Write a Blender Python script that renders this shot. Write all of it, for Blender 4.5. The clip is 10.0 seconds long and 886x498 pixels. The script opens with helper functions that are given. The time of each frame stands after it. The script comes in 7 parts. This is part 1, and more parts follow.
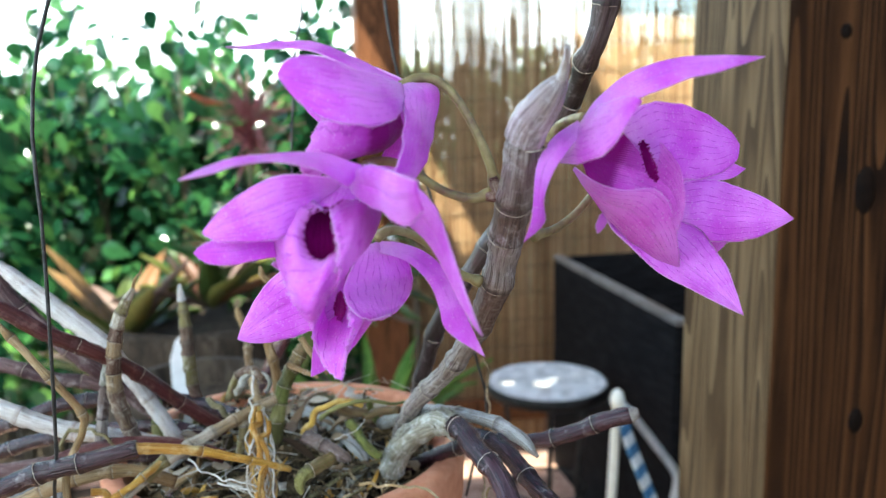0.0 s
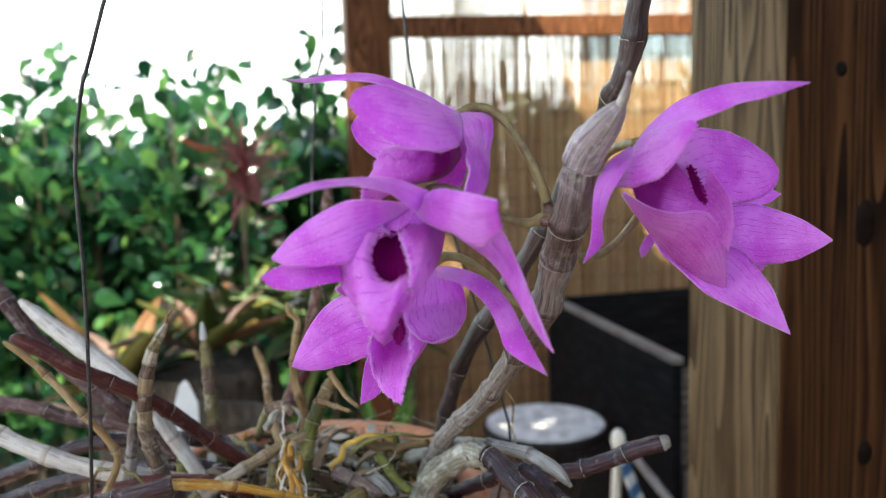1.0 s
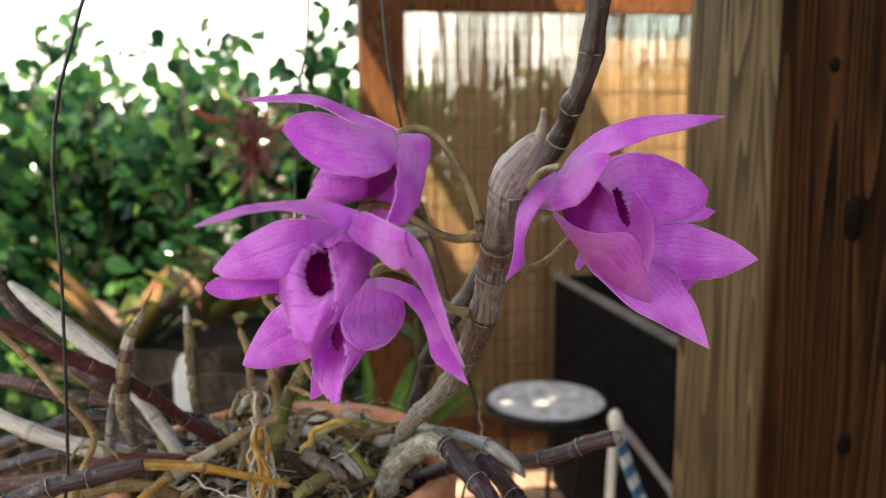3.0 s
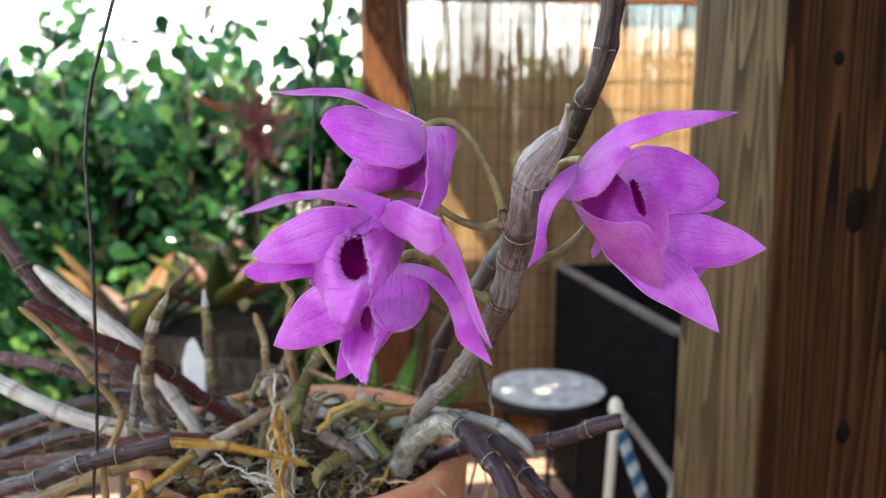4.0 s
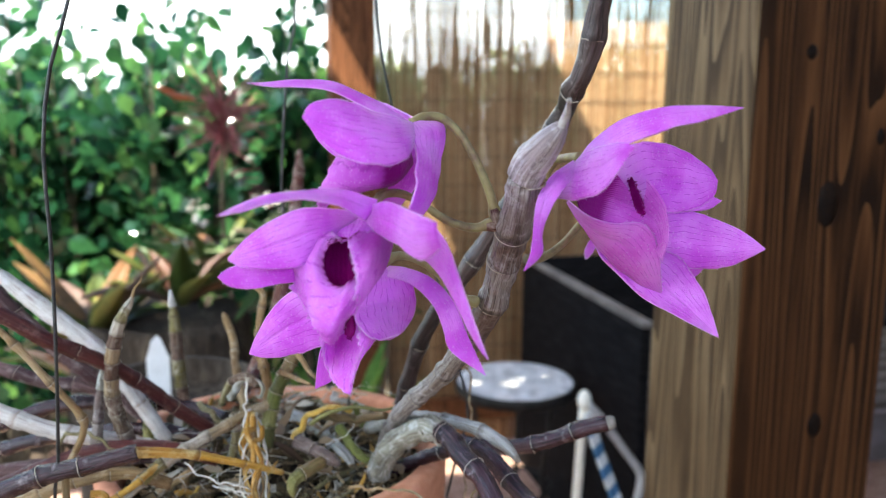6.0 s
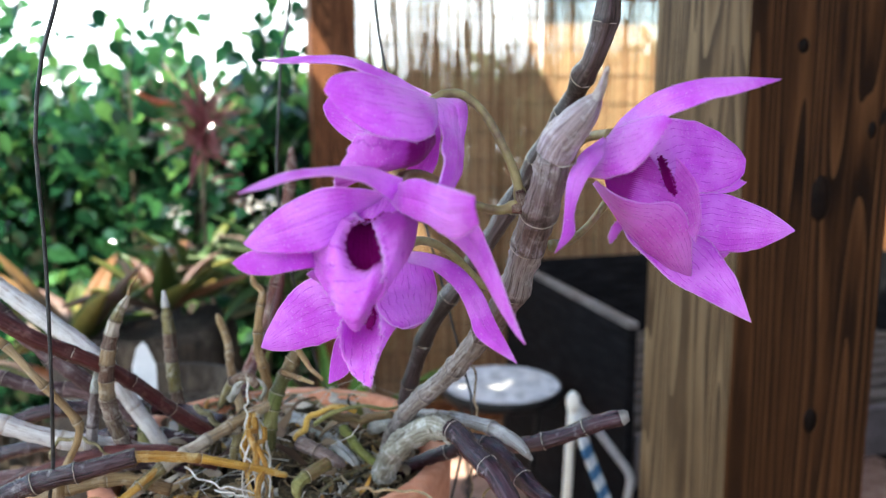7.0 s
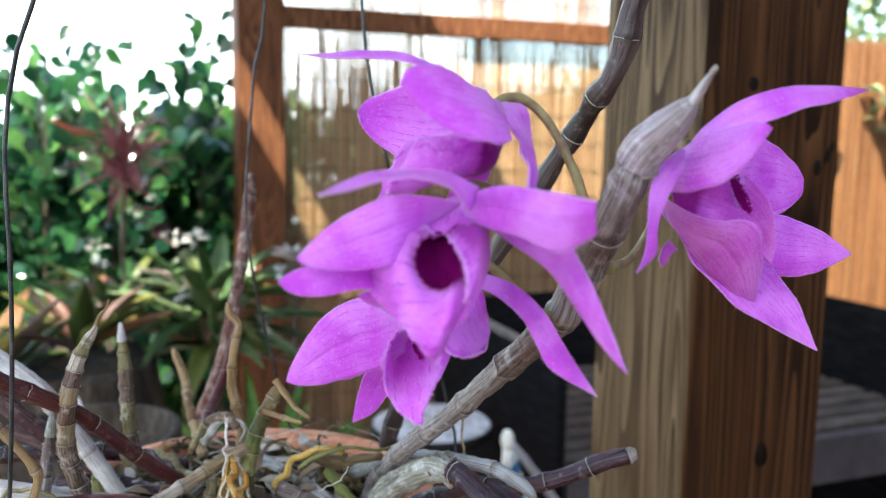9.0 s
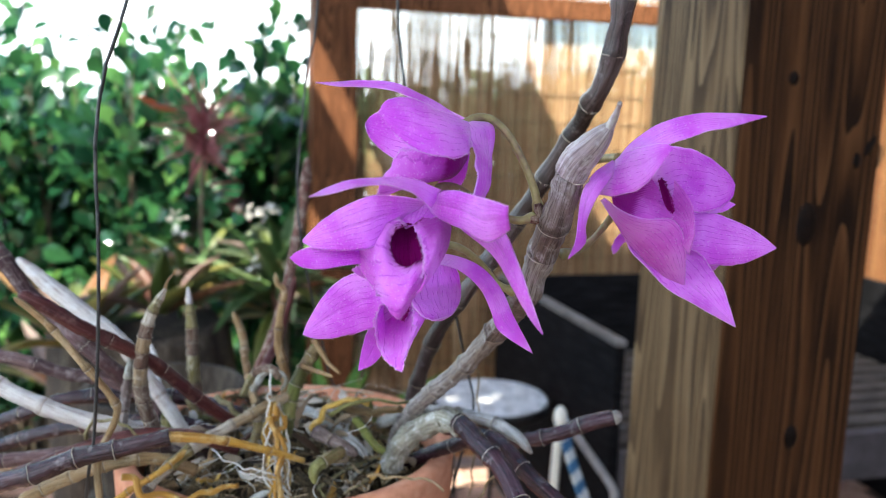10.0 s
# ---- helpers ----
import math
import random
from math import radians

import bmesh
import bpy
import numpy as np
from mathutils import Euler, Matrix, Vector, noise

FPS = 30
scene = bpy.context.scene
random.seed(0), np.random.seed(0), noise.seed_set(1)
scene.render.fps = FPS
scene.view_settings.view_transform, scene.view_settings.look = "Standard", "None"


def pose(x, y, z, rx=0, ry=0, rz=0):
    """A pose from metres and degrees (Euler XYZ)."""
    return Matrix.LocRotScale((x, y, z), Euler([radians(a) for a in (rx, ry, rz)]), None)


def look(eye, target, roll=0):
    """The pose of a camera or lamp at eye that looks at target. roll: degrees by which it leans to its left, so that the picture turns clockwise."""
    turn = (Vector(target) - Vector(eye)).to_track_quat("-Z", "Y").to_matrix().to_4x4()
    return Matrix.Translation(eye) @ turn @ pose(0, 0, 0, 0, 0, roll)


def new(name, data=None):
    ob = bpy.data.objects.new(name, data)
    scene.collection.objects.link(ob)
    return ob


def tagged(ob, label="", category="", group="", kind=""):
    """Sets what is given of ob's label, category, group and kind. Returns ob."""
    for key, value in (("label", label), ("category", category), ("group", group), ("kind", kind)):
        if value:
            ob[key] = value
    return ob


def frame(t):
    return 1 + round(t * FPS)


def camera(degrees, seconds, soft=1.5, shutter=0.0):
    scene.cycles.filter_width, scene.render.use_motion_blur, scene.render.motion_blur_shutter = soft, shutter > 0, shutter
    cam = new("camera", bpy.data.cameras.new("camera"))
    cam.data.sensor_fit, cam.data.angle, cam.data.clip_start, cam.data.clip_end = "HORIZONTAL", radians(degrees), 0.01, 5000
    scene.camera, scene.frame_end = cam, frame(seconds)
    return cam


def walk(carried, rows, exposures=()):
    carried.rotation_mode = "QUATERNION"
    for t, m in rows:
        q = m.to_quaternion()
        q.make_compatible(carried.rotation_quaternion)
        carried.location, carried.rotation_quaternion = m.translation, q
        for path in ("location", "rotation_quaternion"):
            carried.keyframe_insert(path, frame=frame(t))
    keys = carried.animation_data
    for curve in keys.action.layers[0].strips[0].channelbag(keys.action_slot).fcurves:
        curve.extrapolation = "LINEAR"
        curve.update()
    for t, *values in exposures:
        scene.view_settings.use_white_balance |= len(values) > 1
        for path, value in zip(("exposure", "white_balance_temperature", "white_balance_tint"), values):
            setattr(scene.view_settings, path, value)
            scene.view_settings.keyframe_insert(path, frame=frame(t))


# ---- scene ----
cam = camera(56.39, 10.0, soft=0.9)
cam.data.dof.use_dof = True
cam.data.dof.focus_distance = 0.22
cam.data.dof.aperture_fstop = 17.5
PATH = [
    (0, (0.00048, 0.00006, 1.12018), (-0.03583, 0.98354, 0.94282), -1.04),
    (0.3, (-0.00451, -0.00255, 1.10879), (-0.04054, 0.98264, 0.94114), -1.17),
    (0.5, (-0.01217, -0.00222, 1.11005), (-0.04412, 0.98493, 0.95345), -1.44),
    (0.7, (-0.01511, -0.00357, 1.12169), (-0.04517, 0.98562, 0.97816), -1.56),
    (1, (-0.01454, -0.00540, 1.11695), (-0.03592, 0.98652, 0.99192), -1.73),
    (1.2, (-0.01605, -0.00740, 1.11662), (-0.03307, 0.98541, 0.99808), -1.58),
    (1.5, (-0.01293, -0.01280, 1.12504), (-0.02674, 0.98066, 1.01167), -1.42),
    (1.7, (-0.00649, -0.01844, 1.12605), (-0.02028, 0.97437, 1.00712), -1.03),
    (2, (-0.00310, -0.02568, 1.12446), (-0.02021, 0.96662, 1.00174), -0.88),
    (2.2, (0.00078, -0.02633, 1.12969), (-0.02052, 0.96482, 0.99868), -0.47),
    (2.5, (0.00491, -0.01683, 1.12742), (-0.02453, 0.97295, 0.98787), -0.50),
    (2.7, (0.00450, -0.01136, 1.12380), (-0.03068, 0.97723, 0.97731), -0.24),
    (3, (0.00409, -0.01512, 1.12768), (-0.03481, 0.97161, 0.97007), -0.39),
    (3.2, (0.00449, -0.01886, 1.12726), (-0.03763, 0.96747, 0.96794), -0.27),
    (4.3, (-0.00305, -0.02565, 1.12936), (-0.04078, 0.95836, 0.95532), 0.07),
    (4.5, (-0.00274, -0.01936, 1.12582), (-0.03849, 0.96458, 0.95097), -0.05),
    (4.7, (-0.00814, -0.01483, 1.12720), (-0.03181, 0.96824, 0.94553), -0.28),
    (5, (-0.01546, -0.01217, 1.12552), (-0.03142, 0.97200, 0.94904), -0.19),
    (5.2, (-0.01631, -0.01035, 1.12582), (-0.02651, 0.97273, 0.94292), -0.19),
    (5.5, (-0.01077, -0.01303, 1.12651), (-0.02303, 0.97032, 0.94522), -0.11),
    (5.7, (-0.00742, -0.01526, 1.12942), (-0.01332, 0.96857, 0.95045), 0.03),
    (6.8, (-0.01091, -0.00439, 1.12653), (0.00497, 0.97742, 0.93734), 0.10),
    (7, (-0.01723, -0.00509, 1.12286), (0.00944, 0.97928, 0.94878), -0.25),
    (7.2, (-0.01716, -0.00421, 1.12166), (0.01749, 0.98001, 0.94818), 0.13),
    (7.5, (-0.01614, -0.00473, 1.12235), (0.03545, 0.97955, 0.95342), 0.13),
    (7.7, (-0.02049, -0.00312, 1.12360), (0.05671, 0.98007, 0.95816), 0.76),
    (8, (-0.02378, -0.00265, 1.12237), (0.08214, 0.98053, 0.97353), 1.15),
    (8.2, (-0.03275, 0.00239, 1.11926), (0.09413, 0.98546, 0.98705), 1.45),
    (8.5, (-0.03886, 0.01309, 1.11773), (0.10075, 0.99523, 0.99160), 1.39),
    (8.7, (-0.04167, 0.01762, 1.11463), (0.10086, 1.00035, 0.99661), 1.14),
    (9, (-0.04527, 0.01547, 1.11577), (0.08042, 0.99923, 0.98770), 0.97),
    (9.2, (-0.04582, 0.00609, 1.11881), (0.06124, 0.99117, 0.98404), 0.88),
    (9.5, (-0.03508, -0.01238, 1.12760), (0.04091, 0.97446, 0.98491), 1.18),
    (9.7, (-0.02873, -0.02244, 1.12831), (0.03083, 0.96454, 0.97893), 1.41),
    (10, (-0.02728, -0.03163, 1.12456), (0.01138, 0.95523, 0.96769), 1.86),
]
EXPOSURES = [(0.0, 0.63), (0.5, 0.68), (1.0, 0.2), (1.5, 0.05), (2.0, -0.11), (2.5, -0.08), (3.0, 0.01), (4.5, 0.42), (5.0, 0.5),
             (5.5, 0.5), (7.0, 0.48), (8.0, 0.42), (9.0, 0.48), (10.0, 0.42)]
EXTRA = 2.04


def balance(t):
    """Kelvin and tint of the clip's white balance: warmer while the picture is darker."""
    warm = max(0.0, 1 - abs(t - 2.6) / 2.0)
    cool = min(1.0, max(0.0, (t - 5.5) / 2))
    early = max(0.0, 1 - t / 1.3)
    return 6600 + 2600 * warm - 150 * cool - 200 * early, 2 + 2 * warm - 7 * early


walk(cam, [(t, look(eye, target, roll)) for t, eye, target, roll in PATH], [(t, e + EXTRA, *balance(t)) for t, e in EXPOSURES])

# ---- world and sun ----
world = bpy.data.worlds.new("daylight")
scene.world = world
world.use_nodes = True
sky = world.node_tree.nodes.new("ShaderNodeTexSky")
sky.sky_type, sky.sun_disc = "NISHITA", False
SUN_FROM = Vector((-0.33, -0.70, 1.0)).normalized()
sky.sun_elevation = math.asin(SUN_FROM.z)
sky.sun_rotation = math.atan2(SUN_FROM.x, SUN_FROM.y)
sky.air_density, sky.dust_density = 1.0, 1.5
world.node_tree.links.new(sky.outputs[0], world.node_tree.nodes["Background"].inputs[0])
world.node_tree.nodes["Background"].inputs[1].default_value = 0.15
sun = new("sun", bpy.data.lights.new("sun", "SUN"))
sun.data.energy, sun.data.angle, sun.data.color = 4.2, radians(0.5), (1.0, 0.95, 0.86)
sun.matrix_world = look(SUN_FROM * 20, (0, 0, 0))


# ---- materials ----
def shader(name):
    m = bpy.data.materials.new(name)
    m.use_nodes = True
    nt = m.node_tree
    return m, nt, nt.nodes["Principled BSDF"]


def node(nt, kind, **inputs):
    n = nt.nodes.new("ShaderNode" + kind)
    for k, v in inputs.items():
        key = int(k[1:]) if k[0] == "i" and k[1:].isdigit() else k.replace("_", " ")
        if hasattr(v, "links"):
            nt.links.new(v, n.inputs[key])
        else:
            n.inputs[key].default_value = v
    return n


def coords(nt, kind="Object", scale=(1, 1, 1)):
    tc = nt.nodes.new("ShaderNodeTexCoord")
    mp = node(nt, "Mapping", Vector=tc.outputs[kind])
    mp.inputs["Scale"].default_value = scale
    return mp.outputs[0]


def ramp(nt, fac, stops):
    r = nt.nodes.new("ShaderNodeValToRGB")
    e = r.color_ramp.elements
    while len(e) < len(stops):
        e.new(0.5)
    for el, (p, c) in zip(e, stops):
        el.position, el.color = p, (*c, 1)
    nt.links.new(fac, r.inputs[0])
    return r.outputs[0]


def mix(nt, fac, a, b, blend="MIX"):
    n = nt.nodes.new("ShaderNodeMix")
    n.data_type, n.blend_type = "RGBA", blend
    for s, v in ((n.inputs[0], fac), (n.inputs[6], a), (n.inputs[7], b)):
        if hasattr(v, "links"):
            nt.links.new(v, s)
        else:
            s.default_value = (*v, 1) if isinstance(v, tuple) else v
    return n.outputs[2]


def bumped(nt, bsdf, height, strength=0.3, distance=0.001):
    b = node(nt, "Bump", Height=height)
    b.inputs["Strength"].default_value, b.inputs["Distance"].default_value = strength, distance
    nt.links.new(b.outputs[0], bsdf.inputs["Normal"])


def surface(name, dark, mid, light, scale=20.0, stretch=(1, 1, 1), rough=0.7, kind="Object", fine=8.0, bump=0.3, dist=0.001,
            metal=0.0, vary=0.0, through_light=0.0, spec=0.3):
    """A two-scale noise material: a broad change of colour and a fine grain with relief."""
    m, nt, b = shader(name)
    v = coords(nt, kind, stretch)
    broad = node(nt, "TexNoise", Vector=v, Scale=scale, Detail=4.0)
    grain = node(nt, "TexNoise", Vector=v, Scale=scale * fine, Detail=6.0, Roughness=0.65)
    both = node(nt, "Math", i0=broad.outputs[0], i1=grain.outputs[0])
    both.operation = "ADD"
    half = node(nt, "Math", i0=both.outputs[0], i1=0.5)
    half.operation = "MULTIPLY"
    col = ramp(nt, half.outputs[0], [(0.34, dark), (0.5, mid), (0.66, light)])
    if vary:
        info = nt.nodes.new("ShaderNodeObjectInfo")
        hsv = node(nt, "HueSaturation", Color=col)
        rnd = node(nt, "MapRange", Value=info.outputs["Random"])
        rnd.inputs["To Min"].default_value, rnd.inputs["To Max"].default_value = 1 - vary, 1 + vary
        nt.links.new(rnd.outputs[0], hsv.inputs["Value"])
        col = hsv.outputs[0]
    nt.links.new(col, b.inputs["Base Color"])
    b.inputs["Roughness"].default_value, b.inputs["Metallic"].default_value = rough, metal
    b.inputs["Specular IOR Level"].default_value = spec
    if bump:
        bumped(nt, b, half.outputs[0], bump, dist)
    if through_light:
        tr = node(nt, "BsdfTranslucent", Color=col)
        ms = node(nt, "MixShader", i0=through_light, i1=b.outputs[0], i2=tr.outputs[0])
        nt.links.new(ms.outputs[0], nt.nodes["Material Output"].inputs[0])
    return m


def wood(name, dark, mid, light, grain=(30, 30, 1.6), rough=0.65, shift=0.0):
    """Sawn timber: growth rings cut lengthwise along z, with knots and fine pores."""
    m, nt, b = shader(name)
    v = coords(nt, "Object", (1, 1, 1))
    off = node(nt, "VectorMath", i0=v)
    off.operation = "ADD"
    off.inputs[1].default_value = (shift, shift * 0.7, shift * 1.3)
    mp = node(nt, "Mapping", Vector=off.outputs[0])
    mp.inputs["Scale"].default_value = grain
    warp = node(nt, "TexNoise", Vector=mp.outputs[0], Scale=0.55, Detail=2.0)
    rings = node(nt, "Math", i0=warp.outputs[0], i1=26.0)
    rings.operation = "MULTIPLY"
    saw = node(nt, "Math", i0=rings.outputs[0])
    saw.operation = "FRACT"
    fine = node(nt, "TexNoise", Vector=mp.outputs[0], Scale=9.0, Detail=5.0, Roughness=0.7)
    add = node(nt, "Math", i0=saw.outputs[0], i1=0.62)
    add.operation = "MULTIPLY"
    tot = node(nt, "Math", i0=add.outputs[0], i1=fine.outputs[0])
    tot.operation = "ADD"
    col = ramp(nt, tot.outputs[0], [(0.50, light), (0.72, mid), (0.98, dark)])
    big = node(nt, "TexNoise", Vector=off.outputs[0], Scale=7.0, Detail=3.0)
    col = mix(nt, ramp(nt, big.outputs[0], [(0.35, (0, 0, 0)), (0.7, (0.5, 0.5, 0.5))]), col, mid)
    nt.links.new(col, b.inputs["Base Color"])
    b.inputs["Roughness"].default_value = rough
    b.inputs["Specular IOR Level"].default_value = 0.12
    bumped(nt, b, tot.outputs[0], 0.35, 0.0008)
    return m


def calc(nt, op, a, b=0.0):
    n = node(nt, "Math", i0=a, i1=b)
    n.operation = op
    return n.outputs[0]


def step(nt, value, lo, hi):
    """0 at lo, 1 at hi, smooth between; lo may be the greater."""
    n = node(nt, "MapRange", Value=value)
    n.interpolation_type = "SMOOTHSTEP"
    n.inputs["From Min"].default_value, n.inputs["From Max"].default_value = min(lo, hi), max(lo, hi)
    n.inputs["To Min"].default_value, n.inputs["To Max"].default_value = (0, 1) if lo < hi else (1, 0)
    return n.outputs[0]


def petal_material(name, deep, pale, dark=None, reach=0.0, whiten=0.55, span=(2.0, 1.5), band=None, teeth=0.018):
    """A thin sparkling petal with branching lengthwise veins, pale at its base and margin. dark, reach, span: the blotch in the throat of a lip,
    how far it reaches from the base and across; band: the stretch across it that is deep magenta."""
    m, nt, b = shader(name)
    uv = nt.nodes.new("ShaderNodeUVMap").outputs[0]
    xyz = node(nt, "SeparateXYZ", Vector=uv)
    s, v = xyz.outputs[0], xyz.outputs[1]
    obj = coords(nt, "Object")
    warp = node(nt, "TexNoise", Vector=obj, Scale=170.0, Detail=3.0).outputs[0]
    broad = node(nt, "TexNoise", Vector=obj, Scale=85.0, Detail=3.0).outputs[0]
    dash = node(nt, "TexNoise", Vector=obj, Scale=520.0, Detail=2.0).outputs[0]
    cells = node(nt, "TexVoronoi", Vector=obj, Scale=2600.0).outputs[0]
    grit = node(nt, "TexNoise", Vector=obj, Scale=1700.0, Detail=3.0).outputs[0]
    veins = calc(nt, "SINE", calc(nt, "ADD", calc(nt, "MULTIPLY", v, 62.0), calc(nt, "MULTIPLY", warp, 10.0)))
    line = calc(nt, "MULTIPLY", step(nt, veins, 0.80, 1.0), step(nt, dash, 0.62, 0.42))
    base = mix(nt, step(nt, broad, 0.36, 0.64), deep, pale)
    base = mix(nt, calc(nt, "MULTIPLY", step(nt, s, 0.26, 0.0), whiten), base, (0.82, 0.56, 0.84))
    base = mix(nt, calc(nt, "MULTIPLY", line, 0.6), base, (deep[0] * 0.72, deep[1] * 0.42, deep[2] * 0.76))
    base = mix(nt, calc(nt, "MULTIPLY", step(nt, grit, 0.55, 0.72), 0.30 if whiten else 0.0), base, (0.95, 0.72, 0.97))
    side = calc(nt, "ABSOLUTE", calc(nt, "SUBTRACT", v, 0.5))
    rim = step(nt, calc(nt, "ADD", side, calc(nt, "MULTIPLY", grit, 0.05)), 0.505, 0.525)
    base = mix(nt, calc(nt, "MULTIPLY", rim, whiten), base, (0.94, 0.74, 0.95))
    if dark:
        comb = calc(nt, "MULTIPLY", calc(nt, "SINE", calc(nt, "MULTIPLY", v, 190.0)), teeth)
        far = calc(nt, "ADD", calc(nt, "ADD", s, comb), calc(nt, "MULTIPLY", warp, 0.05))
        if band:
            b0, b1, b2, b3 = band
            stripe = calc(nt, "MULTIPLY", calc(nt, "MULTIPLY", step(nt, v, b0, b1), step(nt, v, b3, b2)), step(nt, far, 0.85, 0.40))
            base = mix(nt, calc(nt, "MULTIPLY", stripe, 0.85), base, (0.50, 0.030, 0.46))
        halo = calc(nt, "MULTIPLY", step(nt, far, reach + 0.16, reach), step(nt, v, *span))
        base = mix(nt, calc(nt, "MULTIPLY", halo, 0.6), base, (0.55, 0.03, 0.48))
        base = mix(nt, calc(nt, "MULTIPLY", step(nt, far, reach + 0.06, reach), step(nt, v, *span)), base, dark)
    nt.links.new(base, b.inputs["Base Color"])
    b.inputs["Roughness"].default_value = 0.42
    b.inputs["Sheen Weight"].default_value = 0.3 if whiten else 0.0
    b.inputs["Sheen Roughness"].default_value = 0.4
    b.inputs["Specular IOR Level"].default_value = 0.45 if whiten else 0.05
    relief = mix(nt, 0.4, cells, grit)
    bumped(nt, b, mix(nt, 0.12, relief, veins), 0.7, 0.0004)
    tr = node(nt, "BsdfTranslucent", Color=base)
    ms = node(nt, "MixShader", i0=0.52, i1=b.outputs[0], i2=tr.outputs[0])
    nt.links.new(ms.outputs[0], nt.nodes["Material Output"].inputs[0])
    return m


def leaf_material(name, stops, rough=0.35, through_light=0.35, each=False):
    m, nt, b = shader(name)
    geo = nt.nodes.new("ShaderNodeNewGeometry")
    info = nt.nodes.new("ShaderNodeObjectInfo")
    col = ramp(nt, info.outputs["Random"] if each else geo.outputs["Random Per Island"], stops)
    spots = node(nt, "TexNoise", Vector=coords(nt, "Object"), Scale=60.0, Detail=3.0)
    col = mix(nt, ramp(nt, spots.outputs[0], [(0.45, (0, 0, 0)), (0.75, (0.4, 0.4, 0.4))]), col, tuple(c * 0.6 for c in stops[0][1]))
    nt.links.new(col, b.inputs["Base Color"])
    b.inputs["Roughness"].default_value = rough
    tr = node(nt, "BsdfTranslucent", Color=col)
    ms = node(nt, "MixShader", i0=through_light, i1=b.outputs[0], i2=tr.outputs[0])
    nt.links.new(ms.outputs[0], nt.nodes["Material Output"].inputs[0])
    return m


def cane_material(name, cols, joint, dust, dusty, rough=0.72):
    """Jointed cane: every joint has its own tone, dark just above each node, with fibres and dusty scrapes."""
    m, nt, b = shader(name)
    juv = nt.nodes.new("ShaderNodeUVMap")
    juv.uv_map = "Joint"
    xyz = node(nt, "SeparateXYZ", Vector=juv.outputs[0])
    info = nt.nodes.new("ShaderNodeObjectInfo")
    own = node(nt, "Math", i0=info.outputs["Random"], i1=97.0)
    own.operation = "MULTIPLY"
    w = node(nt, "Math", i0=xyz.outputs[0], i1=own.outputs[0])
    w.operation = "ADD"
    wn = nt.nodes.new("ShaderNodeTexWhiteNoise")
    wn.noise_dimensions = "1D"
    nt.links.new(w.outputs[0], wn.inputs["W"])
    n = len(cols)
    col = ramp(nt, wn.outputs["Value"], [(i / n, c) for i, c in enumerate(cols)])
    col.node.color_ramp.interpolation = "CONSTANT"
    uv = nt.nodes.new("ShaderNodeUVMap")
    uv.uv_map = "UVMap"
    mp = node(nt, "Mapping", Vector=uv.outputs[0])
    mp.inputs["Scale"].default_value = (5, 24, 1)
    fibre = node(nt, "TexNoise", Vector=mp.outputs[0], Scale=1.0, Detail=5.0, Roughness=0.6)
    fp = node(nt, "Mapping", Vector=uv.outputs[0])
    fp.inputs["Scale"].default_value = (9, 75, 1)
    thin = node(nt, "TexNoise", Vector=fp.outputs[0], Scale=1.0, Detail=4.0, Roughness=0.65)
    obj = coords(nt, "Object")
    blot = node(nt, "TexNoise", Vector=obj, Scale=190.0, Detail=5.0, Roughness=0.68)
    fine = node(nt, "TexNoise", Vector=obj, Scale=900.0, Detail=4.0)
    col = mix(nt, ramp(nt, fibre.outputs[0], [(0.36, (0.8, 0.8, 0.8)), (0.49, (0, 0, 0))]), col, joint)
    col = mix(nt, ramp(nt, fibre.outputs[0], [(0.53, (0, 0, 0)), (0.66, (1.1 * dusty,) * 3)]), col, dust)
    col = mix(nt, ramp(nt, blot.outputs[0], [(0.62 - 0.28 * dusty, (0, 0, 0)), (0.80 - 0.18 * dusty, (0.8, 0.8, 0.8))]), col, dust)
    col = mix(nt, step(nt, thin.outputs[0], 0.47, 0.36), col, tuple(0.5 * (c + d) for c, d in zip(joint, cols[0])))
    col = mix(nt, calc(nt, "MULTIPLY", step(nt, thin.outputs[0], 0.58, 0.70), min(0.45, dusty * 1.4)), col, tuple(0.5 * (c + d) for c, d in zip(dust, cols[0])))
    wob = node(nt, "Math", i0=blot.outputs[0], i1=0.22)
    wob.operation = "MULTIPLY"
    up = node(nt, "Math", i0=xyz.outputs[1], i1=wob.outputs[0])
    up.operation = "ADD"
    col = mix(nt, ramp(nt, up.outputs[0], [(0.10, (0.75, 0.75, 0.75)), (0.25, (0, 0, 0))]), col, joint)
    col = mix(nt, ramp(nt, up.outputs[0], [(1.0, (0, 0, 0)), (1.09, (0.55, 0.55, 0.55))]), col, dust)
    nt.links.new(col, b.inputs["Base Color"])
    b.inputs["Roughness"].default_value = rough
    b.inputs["Specular IOR Level"].default_value = 0.5 if rough < 0.4 else 0.22
    bumped(nt, b, mix(nt, 0.35, mix(nt, 0.5, fibre.outputs[0], thin.outputs[0]), fine.outputs[0]), 0.9, 0.0008)
    return m


